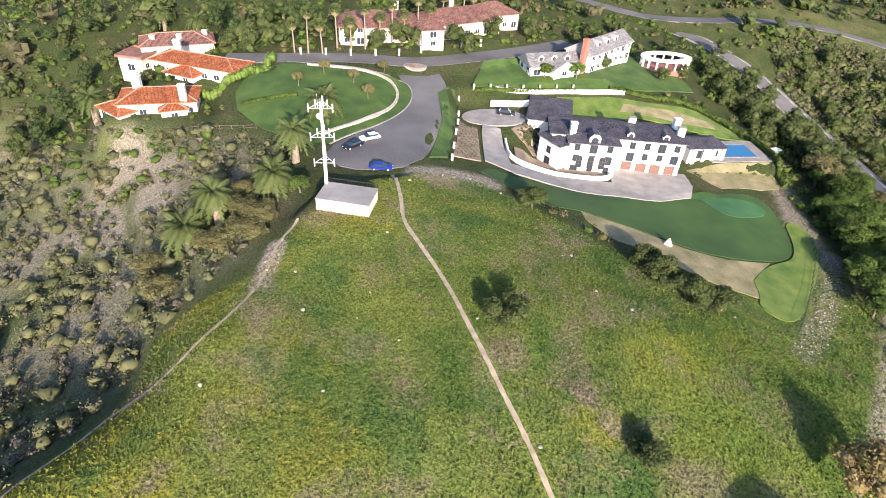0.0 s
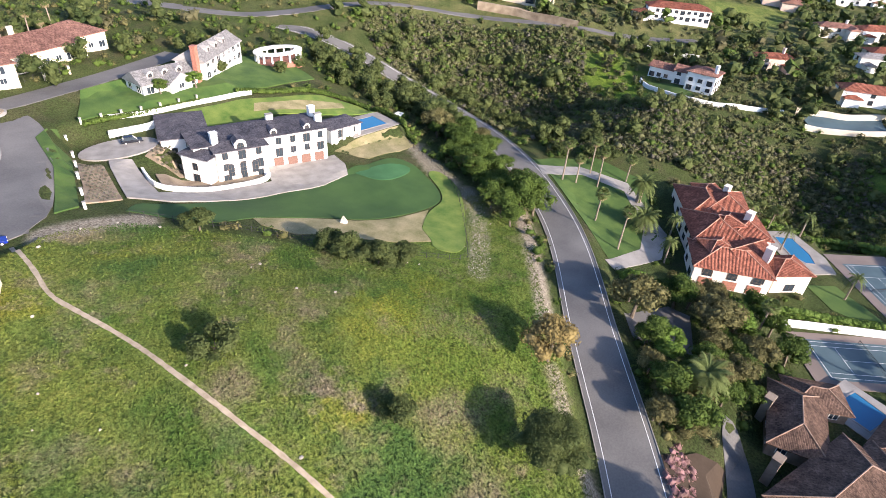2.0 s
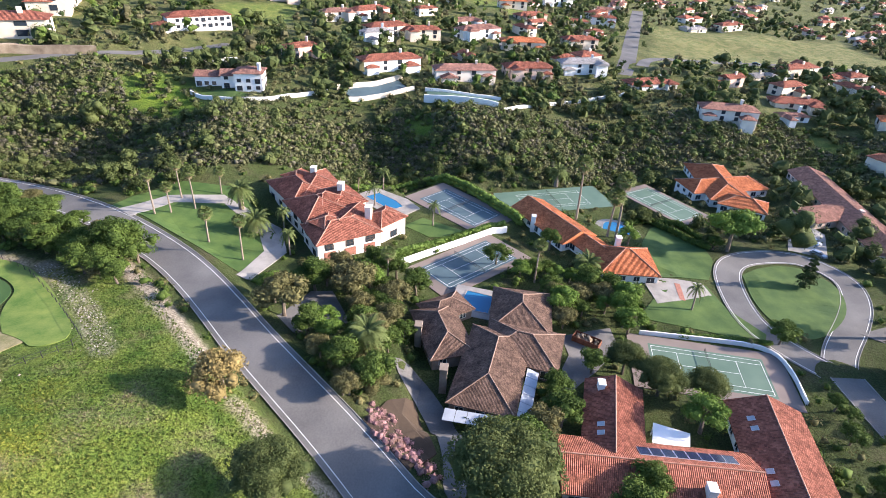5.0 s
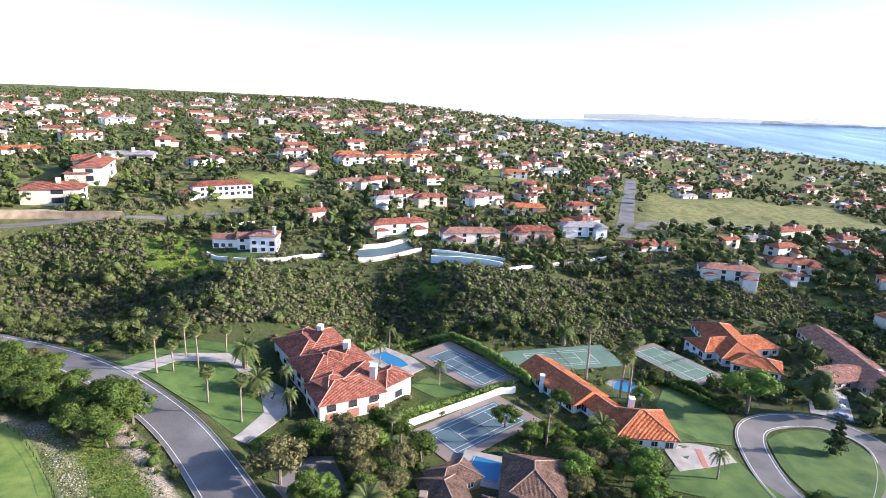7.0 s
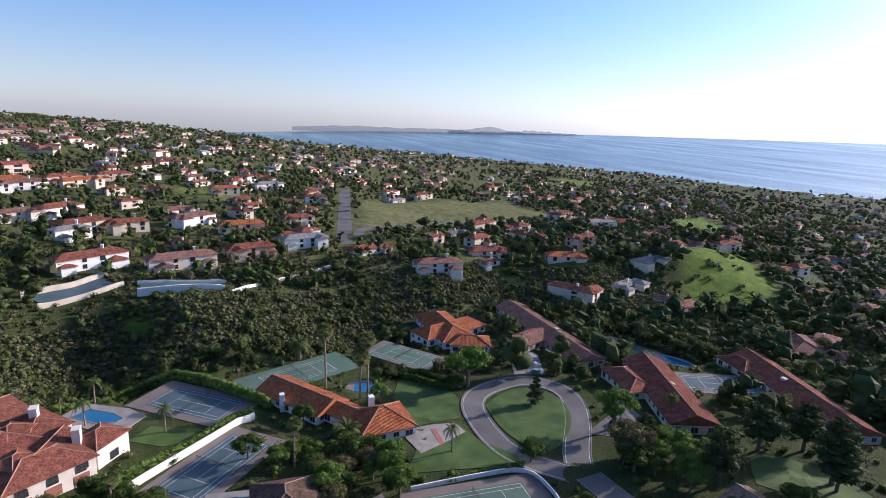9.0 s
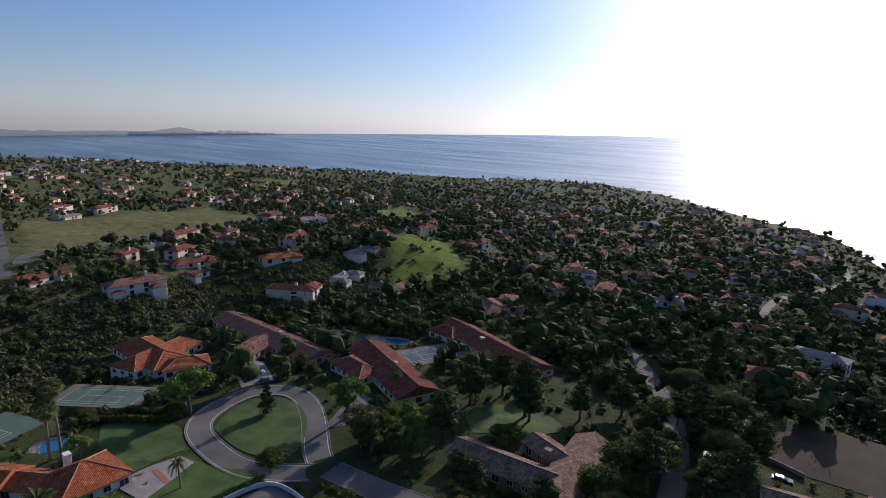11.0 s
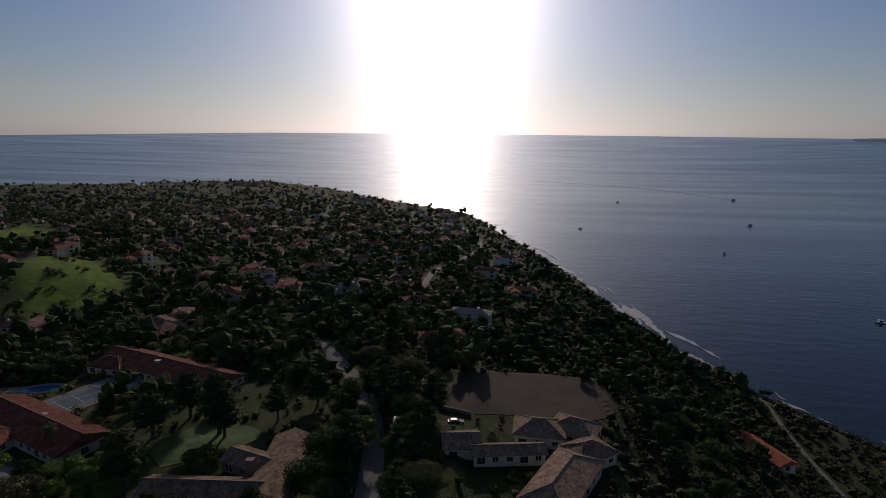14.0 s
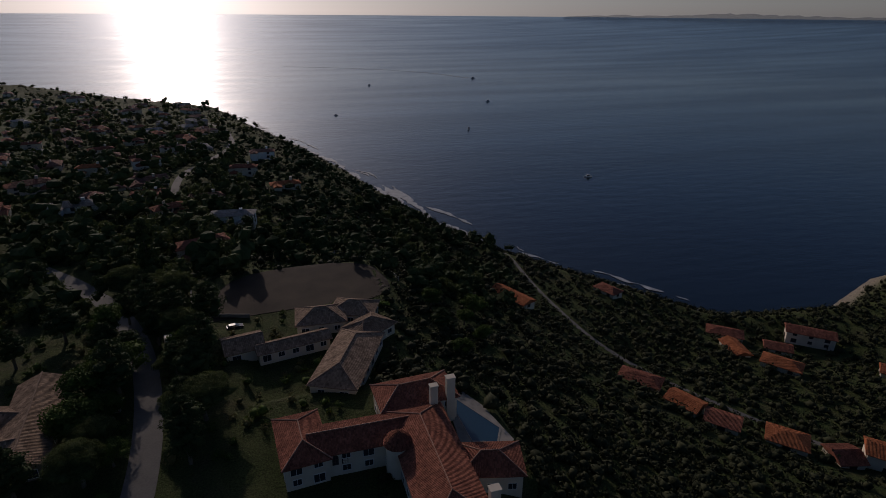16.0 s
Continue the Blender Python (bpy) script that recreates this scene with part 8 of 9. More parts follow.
for k in range(34):
    v, f = lumps(rk, [(rk.uniform(-2.5, 2.5), rk.uniform(-0.8, 0.8), rk.uniform(0.6, 1.45))], [rk.uniform(0.25, 0.5)], False)
    put("rubble_block", mesh_of("rubble_block", v.tolist(), f.tolist()), M["soil"], skip)

# ---- cars along the field and in the streets ----
for k, (x, y) in enumerate([(-392, 150), (-393.5, 162), (-394, 174), (-393, 192), (-392, 207), (-403, 231), (-413.6, 256), (-421, 287)]):
    car(x - 5, y, 72 + 180 * (k % 2), ("paint_white", "paint_silver", "paint_black", "paint_red")[k % 4], ("white", "silver", "black", "dark red")[k % 4] + " car parked along the field", group="cars along the field")
for k, (x, y, turn) in enumerate([(-160, 106, 40), (-169, 109, 20), (-120, 108, 110), (-36, 120, 95), (-29, 150, 100), (-12, 152, 10)]):
    car(x, y, turn, ("paint_silver", "paint_white", "paint_black")[k % 3], ("silver", "white", "black")[k % 3] + " car standing by a house", group="cars by the houses")

# ---- the edge of the dirt lot ----
fence("site_fence", [(19.6, 215), (28, 221), (35.4, 220), (40, 204), (41, 190), (41.9, 178)], 1.5, 3.0, "frame", "pale temporary fence round the dirt lot")

# ---- boats, wake and surf ----
def sea_level(x, y):
    r_ = math.hypot(x, y)
    return float(np.interp(r_, rs, lift))


def boat(x, y, turn, long):
    root = empty("boat", pose(x, y, sea_level(x, y), 0, 0, turn), "small white motor boat on the open sea", "boat", "boats off the coast")
    s = long / 8
    bm = bmesh.new()
    rows = []
    for u, half, deck in ((-4, 1.1, 0.9), (0, 1.35, 1.0), (2.2, 1.1, 1.15), (4, 0.08, 1.4)):
        rows.append([bm.verts.new(Vector(p) * s) for p in ((u, -half, deck), (u, -half * 0.6, -0.5), (u, half * 0.6, -0.5), (u, half, deck))])
    for r0, r1 in zip(rows, rows[1:]):
        for i in range(4):
            bm.faces.new((r0[i], r0[(i + 1) % 4], r1[(i + 1) % 4], r1[i]))
    bm.faces.new(rows[0])
    bm.faces.new(rows[-1][::-1])
    bmesh.ops.recalc_face_normals(bm, faces=bm.faces[:])
    part("hull", bm, M["paint_white"], root)
    part("cabin", boxed(-1.4 * s, -0.9 * s, 0.9 * s, 1.2 * s, 0.9 * s, 2.6 * s, bevel=0.1), M["glass"], root)
    part("cabin_roof", boxed(-1.6 * s, -1.0 * s, 2.604 * s, 1.3 * s, 1.0 * s, 2.8 * s, bevel=0.05), M["paint_white"], root)


for x, y, turn, long in ((526, 1381, 120, 12), (414, 1005, 20, 10), (286, 761, 60, 9), (123, 927, 10, 7), (314, 490, 170, 8), (250, 1300, 40, 9)):
    boat(x, y, turn, long)
M["foam"] = surface("sea_foam", (0.22, 0.24, 0.26), (0.45, 0.47, 0.49), 0.2, 0.7, 0.2, 1.5)
wk = smooth_line([(97, 1791), (293, 1702), (454, 1560), (519, 1393)], 12)
ribbon("wake", wk, np.linspace(0.8, 3.0, len(wk)), M["foam"], 0.25, "thin pale wake behind a boat", "wake", zs=[sea_level(*q) for q in wk], kind="stuff", thick=0.0)
SURF = smooth_line(SHORE[4:14], 3.0)
frng = np.random.default_rng(31)
dirs = np.gradient(SURF, axis=0)
nrm = np.c_[-dirs[:, 1], dirs[:, 0]] / np.hypot(*dirs.T)[:, None]
if inside(SURF[60:61] + nrm[60:61] * 15, np.array(LAND))[0]:
    nrm = -nrm
v, f = [], []
for band, (base_off, wide) in enumerate(((1.0, 3.2), (8.0, 2.4), (17.0, 1.6))):
    wob = np.convolve(frng.normal(0, 1, len(SURF) + 20), np.ones(21) / 4.6, "valid")
    wid = np.clip(np.convolve(frng.normal(0, 1, len(SURF) + 8), np.ones(9) / 3, "valid") * 0.8 + (0.9, 0.1, -0.3)[band], 0, 2) * wide
    for i in range(len(SURF) - 1):
        if wid[i] < 0.15 and wid[i + 1] < 0.15:
            continue
        k0 = len(v)
        for j in (i, i + 1):
            o_ = base_off + wob[j] * 2.5
            for e in (o_ - wid[j], o_ + wid[j]):
                q = SURF[j] + nrm[j] * e
                v.append((q[0], q[1], sea_level(*q) + 0.25 + 0.02 * band))
        f.append((k0, k0 + 1, k0 + 3, k0 + 2))
tagged(put("surf", mesh_of("surf", v, f), M["foam"], kind="stuff"), label="broken white surf along the shore", category="surf")

# ---- houses across the canyon ----
RIM = [(-282, -46, 30), (-283, -10, 30), (-351, -39, 21), (-368, -5, 28), (-354, 20, 26), (-302, 22, 25), (-318, 52, 26), (-314, 89, 28), (-276, 116, 26), (-306, 161, 26), (-291, 155, 15), (-280, 201, 24), (-302, 229, 19), (-389, 311, 28), (-433, 376, 32), (-344, 380, 15), (-348, -58, 26), (-412, -15, 22), (-485, 16, 22)]
RIM += [(-24, 224, 20), (-16, 271, 20), (-75, 439, 18), (-66, 496, 18), (-119, 514, 18), (2, 457, 18), (14, 359, 18), (-123, 364, 22), (-90, 309, 22), (-60, 335, 18), (-30, 330, 18), (-12, 400, 18), (-150, 330, 20), (-105, 415, 18)]
RIM += [(-456, 31, 24), (-539, 56, 28), (-470, 85, 18), (-544, 98, 20), (-382, 58, 22), (-470, -115, 34), (-489, -81, 32), (-531, -66, 26), (-564, -46, 28), (-380, -74, 25), (-366, -92, 20), (-452, -206, 30), (-455, -160, 28), (-481, -125, 26), (-507, -96, 26), (-626, -429, 36), (-648, -501, 36), (-659, -190, 28), (-454, -343, 32), (-391, -203, 24), (-366, -323, 28), (-289, -91, 18), (-332, -61, 18), (-460, 64, 17)]
PICK = random.Random(11)
HOUSE_LOOKS = [("white", "terracotta"), ("warm_white", "mauve"), ("cream", "terracotta"), ("white", "mauve"), ("cream", "orange"), ("pink", "terracotta"), ("white", "grey_roof")]
for n, (x, y, long) in enumerate(RIM):
    wall, roof = HOUSE_LOOKS[n % len(HOUSE_LOOKS)]
    face = math.degrees(math.atan2(-y, -x)) + PICK.uniform(-14, 14) + (24 if x < -200 else 0)
    d = Vector((math.cos(radians(face + 90)), math.sin(radians(face + 90))))
    f = Vector((math.cos(radians(face)), math.sin(radians(face))))
    c = Vector((x, y)) - f * 5
    two = PICK.random() < 0.75 and long > 17
    h = 5.8 if two else 3.2
    z = ground(x, y)
    wings = [(tuple(c - d * long / 2), tuple(c + d * long / 2), min(10, long * 0.42), h, 0.38, "hip", z)]
    side = PICK.choice((-1, 1))
    e = c + d * side * long * 0.3
    wings.append((tuple(e - f * 2), tuple(e + f * 9), long * 0.24, h - (2.6 if two and PICK.random() < 0.5 else 0), 0.38, PICK.choice(("hip", "gable")), z))
    if long > 24:
        e = c - d * side * long * 0.36
        wings.append((tuple(e - f * 1), tuple(e + f * 7), long * 0.2, 3.2, 0.38, "hip", z))
    house("two-storey " * two + {"white": "white", "warm_white": "pale", "cream": "cream", "pink": "pinkish"}[wall] + " stucco house with " + {"terracotta": "red tiled", "mauve": "brownish tiled", "orange": "orange tiled", "grey_roof": "grey shingled"}[roof] + " roof " + ("across the canyon" if x < -200 else "among dark trees"), wings, wall, roof, None, chimneys=((c.x + d.x * long * 0.2, c.y + d.y * long * 0.2, h + 3, 1.4),), frame_mat="dark_frame", wsize=(1.6, 1.7), gap=6.0, group="houses across the canyon" if x < -200 else "houses towards the sea", deep=4)

# ---- the town on the far slope ----
FAR_PLANS = [
    # wings (x0, y0, x1, y1, width, wall height, kind), the main front along -y
    [(-9, 0, 9, 0, 9, 5.6, "hip"), (5, 0, 5, -9, 8, 3.2, "hip")],
    [(-14, 0, 14, 0, 10, 6.0, "hip"), (-10, 0, -10, -9, 9, 5.8, "gable"), (10, 0, 10, -8, 8, 3.3, "hip")],
    [(-8, 0, 8, 0, 10, 3.3, "hip"), (-4, 0, -4, 10, 8, 3.2, "gable")],
    [(-12, 0, 6, 0, 9, 3.4, "gable"), (6, -3, 6, 11, 9, 3.3, "gable"), (12, 2, 18, 2, 7, 3.0, "hip")],
    [(-15, 0, 0, 0, 11, 6.2, "hip"), (0, -2, 15, -2, 9, 3.4, "hip"), (-6, 0, -6, -10, 7, 3.3, "hip")],
    [(-7, 0, 7, 0, 8, 5.4, "gable"), (7, 1, 14, 1, 7, 3.0, "gable")],
    [(-11, 0, 11, 0, 8, 3.2, "hip"), (-9, 0, -9, 10, 7, 3.2, "hip"), (9, 0, 9, 10, 7, 3.2, "hip")],
]
FAR_LOOKS = [("cream", "terracotta"), ("cream", "terracotta"), ("pink", "mauve"), ("cream", "mauve"), ("warm_white", "terracotta"), ("pink", "terracotta"), ("cream", "grey_roof")]
PROTO_HOUSES = []
for n, (plan, (wall, roof)) in enumerate(zip(FAR_PLANS, FAR_LOOKS)):
    px_, py_ = -640 - 44 * n, 40 - 66 * n
    root = house({"warm_white": "pale", "cream": "cream", "pink": "pinkish"}[wall] + " house with a " + {"terracotta": "red tiled", "mauve": "brown tiled", "grey_roof": "grey"}[roof] + " roof on the far slope", [((px_ + x0, py_ + y0), (px_ + x1, py_ + y1), w_, h_, 0.38, kind_) for x0, y0, x1, y1, w_, h_, kind_ in plan], wall, roof, None, windows=False, group="houses of the far town", deep=6)
    PROTO_HOUSES.append(root)
    x0, y0, x1, y1, w_, h_, _ = plan[0]
    gz_ = ground((px_ + x0 + px_ + x1) / 2, py_ + y0)
    for wx, wy, turn, wide_ in ((x0 * 0.3 + x1 * 0.7 - 1, -w_ / 2 - 0.02, 0, 2.8), (x0 * 0.55 + x1 * 0.45, -w_ / 2 - 0.02, 0, 2.0), (x0 * 0.6 + x1 * 0.4, w_ / 2 + 0.02, 180, 3.4), (x0 - 0.02, 0.3, -90, 2.4), (x1 + 0.02, 0.3, 90, 2.4)):
        bm = boxed(-wide_ / 2, -0.08, 0.6, wide_ / 2, 0.06, 2.5)
        if h_ > 5:
            box(bm, -wide_ / 2, -0.08, 3.7, wide_ / 2, 0.06, 5.1)
        o = part("window", bm, M["glass"], root)
        o.matrix_basis = root.matrix_basis.inverted() @ pose(px_ + wx, py_ + y0 + wy, gz_, 0, 0, turn)
    o = part("chimney", boxed(-0.7, -0.5, h_ - 1, 0.7, 0.5, h_ + 3.2, bevel=0.04), M[wall], root)
    o.matrix_basis = root.matrix_basis.inverted() @ pose(px_ + x0 * 0.6 + x1 * 0.4, py_ + y0 + 1.2, gz_)
rng = np.random.default_rng(17)
spots = np.r_[rng.uniform(0, 1, (5200, 2))]
az = np.radians(-140 + 136 * spots[:, 0])
rr = 300 * (1750 / 300) ** spots[:, 1]
spots = np.c_[rr * np.sin(az), rr * np.cos(az)]
ds, _ = to_line(spots, SHORE)
ok = inside(spots, LAND) & (ds > 50)
for ring in [np.array(GREEN_SLOPE), np.array(FIELD)] + [np.array(m) for m in MEADOWS]:
    ok &= ~inside(spots, ring)
CANYON_ARM = [(-262, 225), (-240, 300), (-300, 420), (-420, 470), (-400, 420), (-300, 370), (-190, 330), (-160, 270), (-196, 230)]
ok &= ~inside(spots, np.array(CANYON_ARM))
for line, _, half, _ in ROADS.values():
    d, _ = to_line(spots, line)
    ok &= d > half + 9
taken = [np.array((x, y)) for x, y, _ in RIM] + [np.array((-302, -151)), np.array((-237, -108))]
chosen = []
for p in spots[ok]:
    bearing = math.degrees(math.atan2(p[0], p[1]))
    room = 44 if bearing < -98 else 25
    if len(chosen) >= 640 or any(abs(p - q).max() < room for q in taken):
        continue
    taken.append(p)
    chosen.append(p)
chosen.sort(key=lambda q: np.hypot(*q))
tv, tf, tm = [], [], []
for count, p in enumerate(chosen):
    bearing = math.degrees(math.atan2(p[0], p[1]))
    s = PICK.uniform(1.0, 1.5) if bearing < -98 else PICK.uniform(0.75, 1.0)
    turn = 2.18 + 0.25 * math.sin(p[0] / 170) + 0.2 * math.cos(p[1] / 140) + PICK.choice((0, 0, 1, 2, 2, 3)) * math.pi / 2 + PICK.uniform(-0.12, 0.12)
    place = Matrix.Translation((p[0], p[1], ground(*p))) @ Matrix.Rotation(turn, 4, "Z") @ Matrix.Scale(s, 4)
    CLEAR.append(np.array([(p[0] + 8 * s * a, p[1] + 8 * s * b) for a, b in ((-1, -1), (1, -1), (1, 1), (-1, 1))]))
    kind_ = count % 7
    if count < 125:
        copy_thing(PROTO_HOUSES[kind_], Matrix.Identity(4)).matrix_basis = place
        continue
    for o in PROTO_HOUSES[kind_].children:
        k = len(tv)
        tv += [place @ (o.matrix_basis @ q.co) for q in o.data.vertices]
        tf += [tuple(k + i for i in g.vertices) for g in o.data.polygons]
        tm += [("glass" if o.name.startswith("window") else ("mauve", "terracotta", "mauve", "terracotta", "grey_roof")[count % 5] if o.name.startswith("roof") else ("cream", "pink", "cream", "warm_white")[count % 4])] * len(o.data.polygons)
town = mesh_of("far_town", tv, tf)
slots = sorted(set(tm))
for k in slots:
    town.materials.append(M[k])
for g, k in zip(town.polygons, tm):
    g.material_index = slots.index(k)
tagged(put("far_town", town, None, kind="stuff"), label="pale houses with red and brown roofs across the far town", category="town")

# ---- the long island on the horizon ----
def island(az0, az1, top, seed, far, down=0.0):
    rng_ = np.random.default_rng(seed)
    n = 70
    prof = np.convolve(rng_.uniform(0, 1, n + 8), np.ones(9) / 9, "valid")
    prof = (prof - prof.min()) / (prof.max() - prof.min())
    v, f = [], []
    for i in range(n):
        u = i / (n - 1)
        a = radians(az0 + (az1 - az0) * u)
        hgt = top * (0.35 + 0.65 * prof[i]) * math.sin(math.pi * u) ** 0.5
        for r_, z in ((far, 20 - down), (far + 20, 50 + hgt - down), (far + 200, 20 - down)):
            v.append((r_ * math.sin(a), r_ * math.cos(a), z))
    for i in range(n - 1):
        for k in (0, 1):
            f.append((3 * i + k, 3 * i + 3 + k, 3 * i + 4 + k, 3 * i + 1 + k))
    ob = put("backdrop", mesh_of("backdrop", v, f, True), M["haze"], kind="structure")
    tagged(ob, label="long low island on the horizon, tinted with blue haze", category="island")


# distance haze is put into the island's pale blue colour and see-through mix
M["haze"] = surface("haze_tinted_island", (0.30, 0.38, 0.46), (0.34, 0.42, 0.5), 0.002, 1.0, 0.0, 0.01, spec=0.0)
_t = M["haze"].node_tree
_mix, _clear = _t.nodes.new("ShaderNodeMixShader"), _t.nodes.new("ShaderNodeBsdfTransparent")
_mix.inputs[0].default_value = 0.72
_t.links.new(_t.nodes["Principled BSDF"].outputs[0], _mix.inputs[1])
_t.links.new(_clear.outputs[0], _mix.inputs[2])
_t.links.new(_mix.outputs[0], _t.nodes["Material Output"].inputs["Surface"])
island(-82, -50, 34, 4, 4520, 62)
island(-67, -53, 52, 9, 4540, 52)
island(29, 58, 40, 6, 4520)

# ---- wild growth that nobody could count ----
def allowed(pts, rings, margin=1.5):
    ok = np.ones(len(pts), bool)
    for ring in rings:
        lo, hi = ring.min(0) - margin, ring.max(0) + margin
        m = np.flatnonzero(ok & (pts > lo).all(1) & (pts < hi).all(1))
        if len(m):
            d, _ = to_line(pts[m], np.r_[ring, ring[:1]])
            ok[m] = ~(inside(pts[m], ring) | (d < margin))
    return ok


def off_roads(pts, gap):
    ok = np.ones(len(pts), bool)
    for line, _, half, _ in ROADS.values():
        d, _ = to_line(pts, line)
        ok &= d > half + gap
    return ok


def thicket(name, label, pts, radii, material, leaf, per, fine=None, squash=0.8, seed=1):
    rng = np.random.default_rng(seed)
    z = height(pts)
    v, f = foliage(rng, np.c_[pts, z + radii * squash * rng.uniform(0.2, 0.8, len(pts))], radii, leaf, per, fine, squash, 0.56, 0.3)
    return tagged(put(name, mesh_of(name, v, f, True), M[material], kind="stuff"), label=label, category="scrub")


def polar(rng, n, az0, az1, r0, r1, power=1.0):
    az = np.radians(rng.uniform(az0, az1, n))
    r_ = (r0**power + (r1**power - r0**power) * rng.uniform(0, 1, n)) ** (1 / power)
    return np.c_[r_ * np.sin(az), r_ * np.cos(az)]


RNG = np.random.default_rng(5)
OPEN = [np.array(GRASSLAND), np.array(GREEN_SLOPE), np.array(FIELD)] + [np.array(m) for m in MEADOWS]
# chaparral on the canyon walls
CANYON_RING = np.array([(-150, -215), (-140, -160), (-150, -110), (-182, -60), (-200, -10), (-212, 40), (-235, 75), (-250, 120), (-235, 160), (-200, 200), (-225, 235), (-270, 250), (-268, 205), (-290, 150), (-290, 105), (-275, 75), (-262, 40), (-245, 0), (-238, -40), (-212, -80), (-215, -130), (-235, -165), (-195, -208), (-165, -222)])
p = np.c_[RNG.uniform(-300, -135, 76000), RNG.uniform(-225, 255, 76000)]
p = p[inside(p, CANYON_RING)]
p = p[allowed(p, CLEAR + OPEN + [np.array(g) for g in GLADES], 0.5) & off_roads(p, 1.5)][:17000]
k = RNG.uniform(0, 1, len(p))
grow = 0.55 + 1.5 * RNG.uniform(0, 1, len(p)) ** 1.8
thicket("chaparral", "dense dark-green chaparral covering the canyon walls", p[k < 0.66], grow[k < 0.66], "scrub", 0.3, 16, seed=2)
thicket("dry_chaparral", "greyish dry chaparral among the green on the canyon walls", p[k > 0.8], grow[k > 0.8] * 0.85, "leaf_grey", 0.28, 16, seed=12)
thicket("oak_scrub", "fresh green oak scrub in the folds of the canyon", p[(k >= 0.66) & (k <= 0.8)], grow[(k >= 0.66) & (k <= 0.8)] * 1.1, "leaf", 0.3, 16, seed=13)
# scrub of the western slope below the bluff
WEST_RING = np.array([(50, -34), (42, -48), (37, -60), (36, -70), (24, -76), (16, -90), (14, -112), (30, -126), (50, -134), (80, -140), (100, -160), (125, -220), (190, -260), (220, -120), (90, -20)])
p = np.c_[RNG.uniform(20, 220, 9000), RNG.uniform(-260, -20, 9000)]
p = p[inside(p, WEST_RING)]
p = p[allowed(p, CLEAR + OPEN, 0.6)][:3400]
k = RNG.uniform(0, 1, len(p))
bare_d, _ = to_line(p, [(62, -131), (52, -122), (55, -108)])
stay = (bare_d > 4) | (k > 0.8)
p, k = p[stay], k[stay]
thicket("scrub", "mixed green scrub on the steep western slope", p[k < 0.68], 0.7 + 2.3 * RNG.uniform(0, 1, (k < 0.68).sum()) ** 2, "scrub", 0.24, 34, seed=3)
thicket("brush", "dry grey brush on the steep western slope", p[k >= 0.68], RNG.uniform(0.7, 1.7, (k >= 0.68).sum()), "leaf_grey", 0.2, 40, seed=4)
# the bluff towards the sea, its backlit shade put into the leaf colour
p = np.r_[polar(RNG, 7600, 10, 66, 75, 430), polar(RNG, 2600, 40, 85, 200, 620), polar(RNG, 3600, -16, 14, 190, 900)]
ds, _ = to_line(p, SHORE)
p = p[allowed(p, CLEAR, 1.0) & off_roads(p, 1.0) & inside(p, LAND) & (ds > 9)]
thicket("bluff_scrub", "scrub on the bluff above the sea, coloured dark for its backlit shade", p, 0.9 + 2.0 * RNG.uniform(0, 1, len(p)) ** 2, "bluff", 0.42, 14, None, 0.75, seed=5)
p = polar(RNG, 3800, -130, -40, 190, 330)
p = p[allowed(p, CLEAR + OPEN + [CANYON_RING], 1.0) & off_roads(p, 1.5)]
thicket("rim_scrub", "dark scrub along the canyon's upper rim", p, RNG.uniform(0.8, 2.0, len(p)), "scrub", 0.32, 32, seed=15)
p = np.c_[RNG.uniform(-300, -195, 900), RNG.uniform(225, 345, 900)]
p = p[inside(p, np.array(GREEN_SLOPE))]
knots = np.array([(-252, 288), (-240, 268), (-226, 262), (-248, 306), (-222, 286), (-268, 316), (-214, 262)])
d = np.sqrt(((p[:, None] - knots[None]) ** 2).sum(-1)).min(1)
p = p[d < 6.5]
thicket("slope_bushes", "dark bushes in clumps on the green spur", p, RNG.uniform(0.8, 2.2, len(p)), "scrub", 0.26, 30, seed=16)
# garden shrubbery between the near houses
p = np.r_[polar(RNG, 1600, -125, -40, 60, 260), polar(RNG, 1000, -40, 8, 95, 330), polar(RNG, 2600, -176, -122, 78, 290), polar(RNG, 1500, 148, 186, 130, 320)]
GROUNDS = np.array([(-14, -104), (-36, -98), (-60, -76), (-66, -62), (-62, -48), (-70, -44), (-84, -60), (-97, -74), (-104, -90), (-101, -112), (-107, -136), (-104, -160), (-60, -164), (-24, -160), (-16, -120)])
STREET = np.array([(36, -128), (12, -112), (-10, -106), (-22, -120), (-26, -158), (-104, -168), (-104, -196), (-60, -188), (-20, -176), (30, -172), (40, -150)])
keep = allowed(p, CLEAR + OPEN + [CANYON_RING, GROUNDS, STREET], 1.0) & off_roads(p, 1.2)
p = p[keep]
k = RNG.uniform(0, 1, len(p))
thicket("garden_shrubs", "mixed green shrubs filling the gardens", p[k < 0.6], RNG.uniform(0.8, 2.2, (k < 0.6).sum()), "leaf", 0.22, 44, seed=6)
thicket("garden_hedging", "lighter green shrubs filling the gardens", p[k >= 0.6], RNG.uniform(0.7, 1.7, (k >= 0.6).sum()), "leaf_olive", 0.22, 44, seed=7)
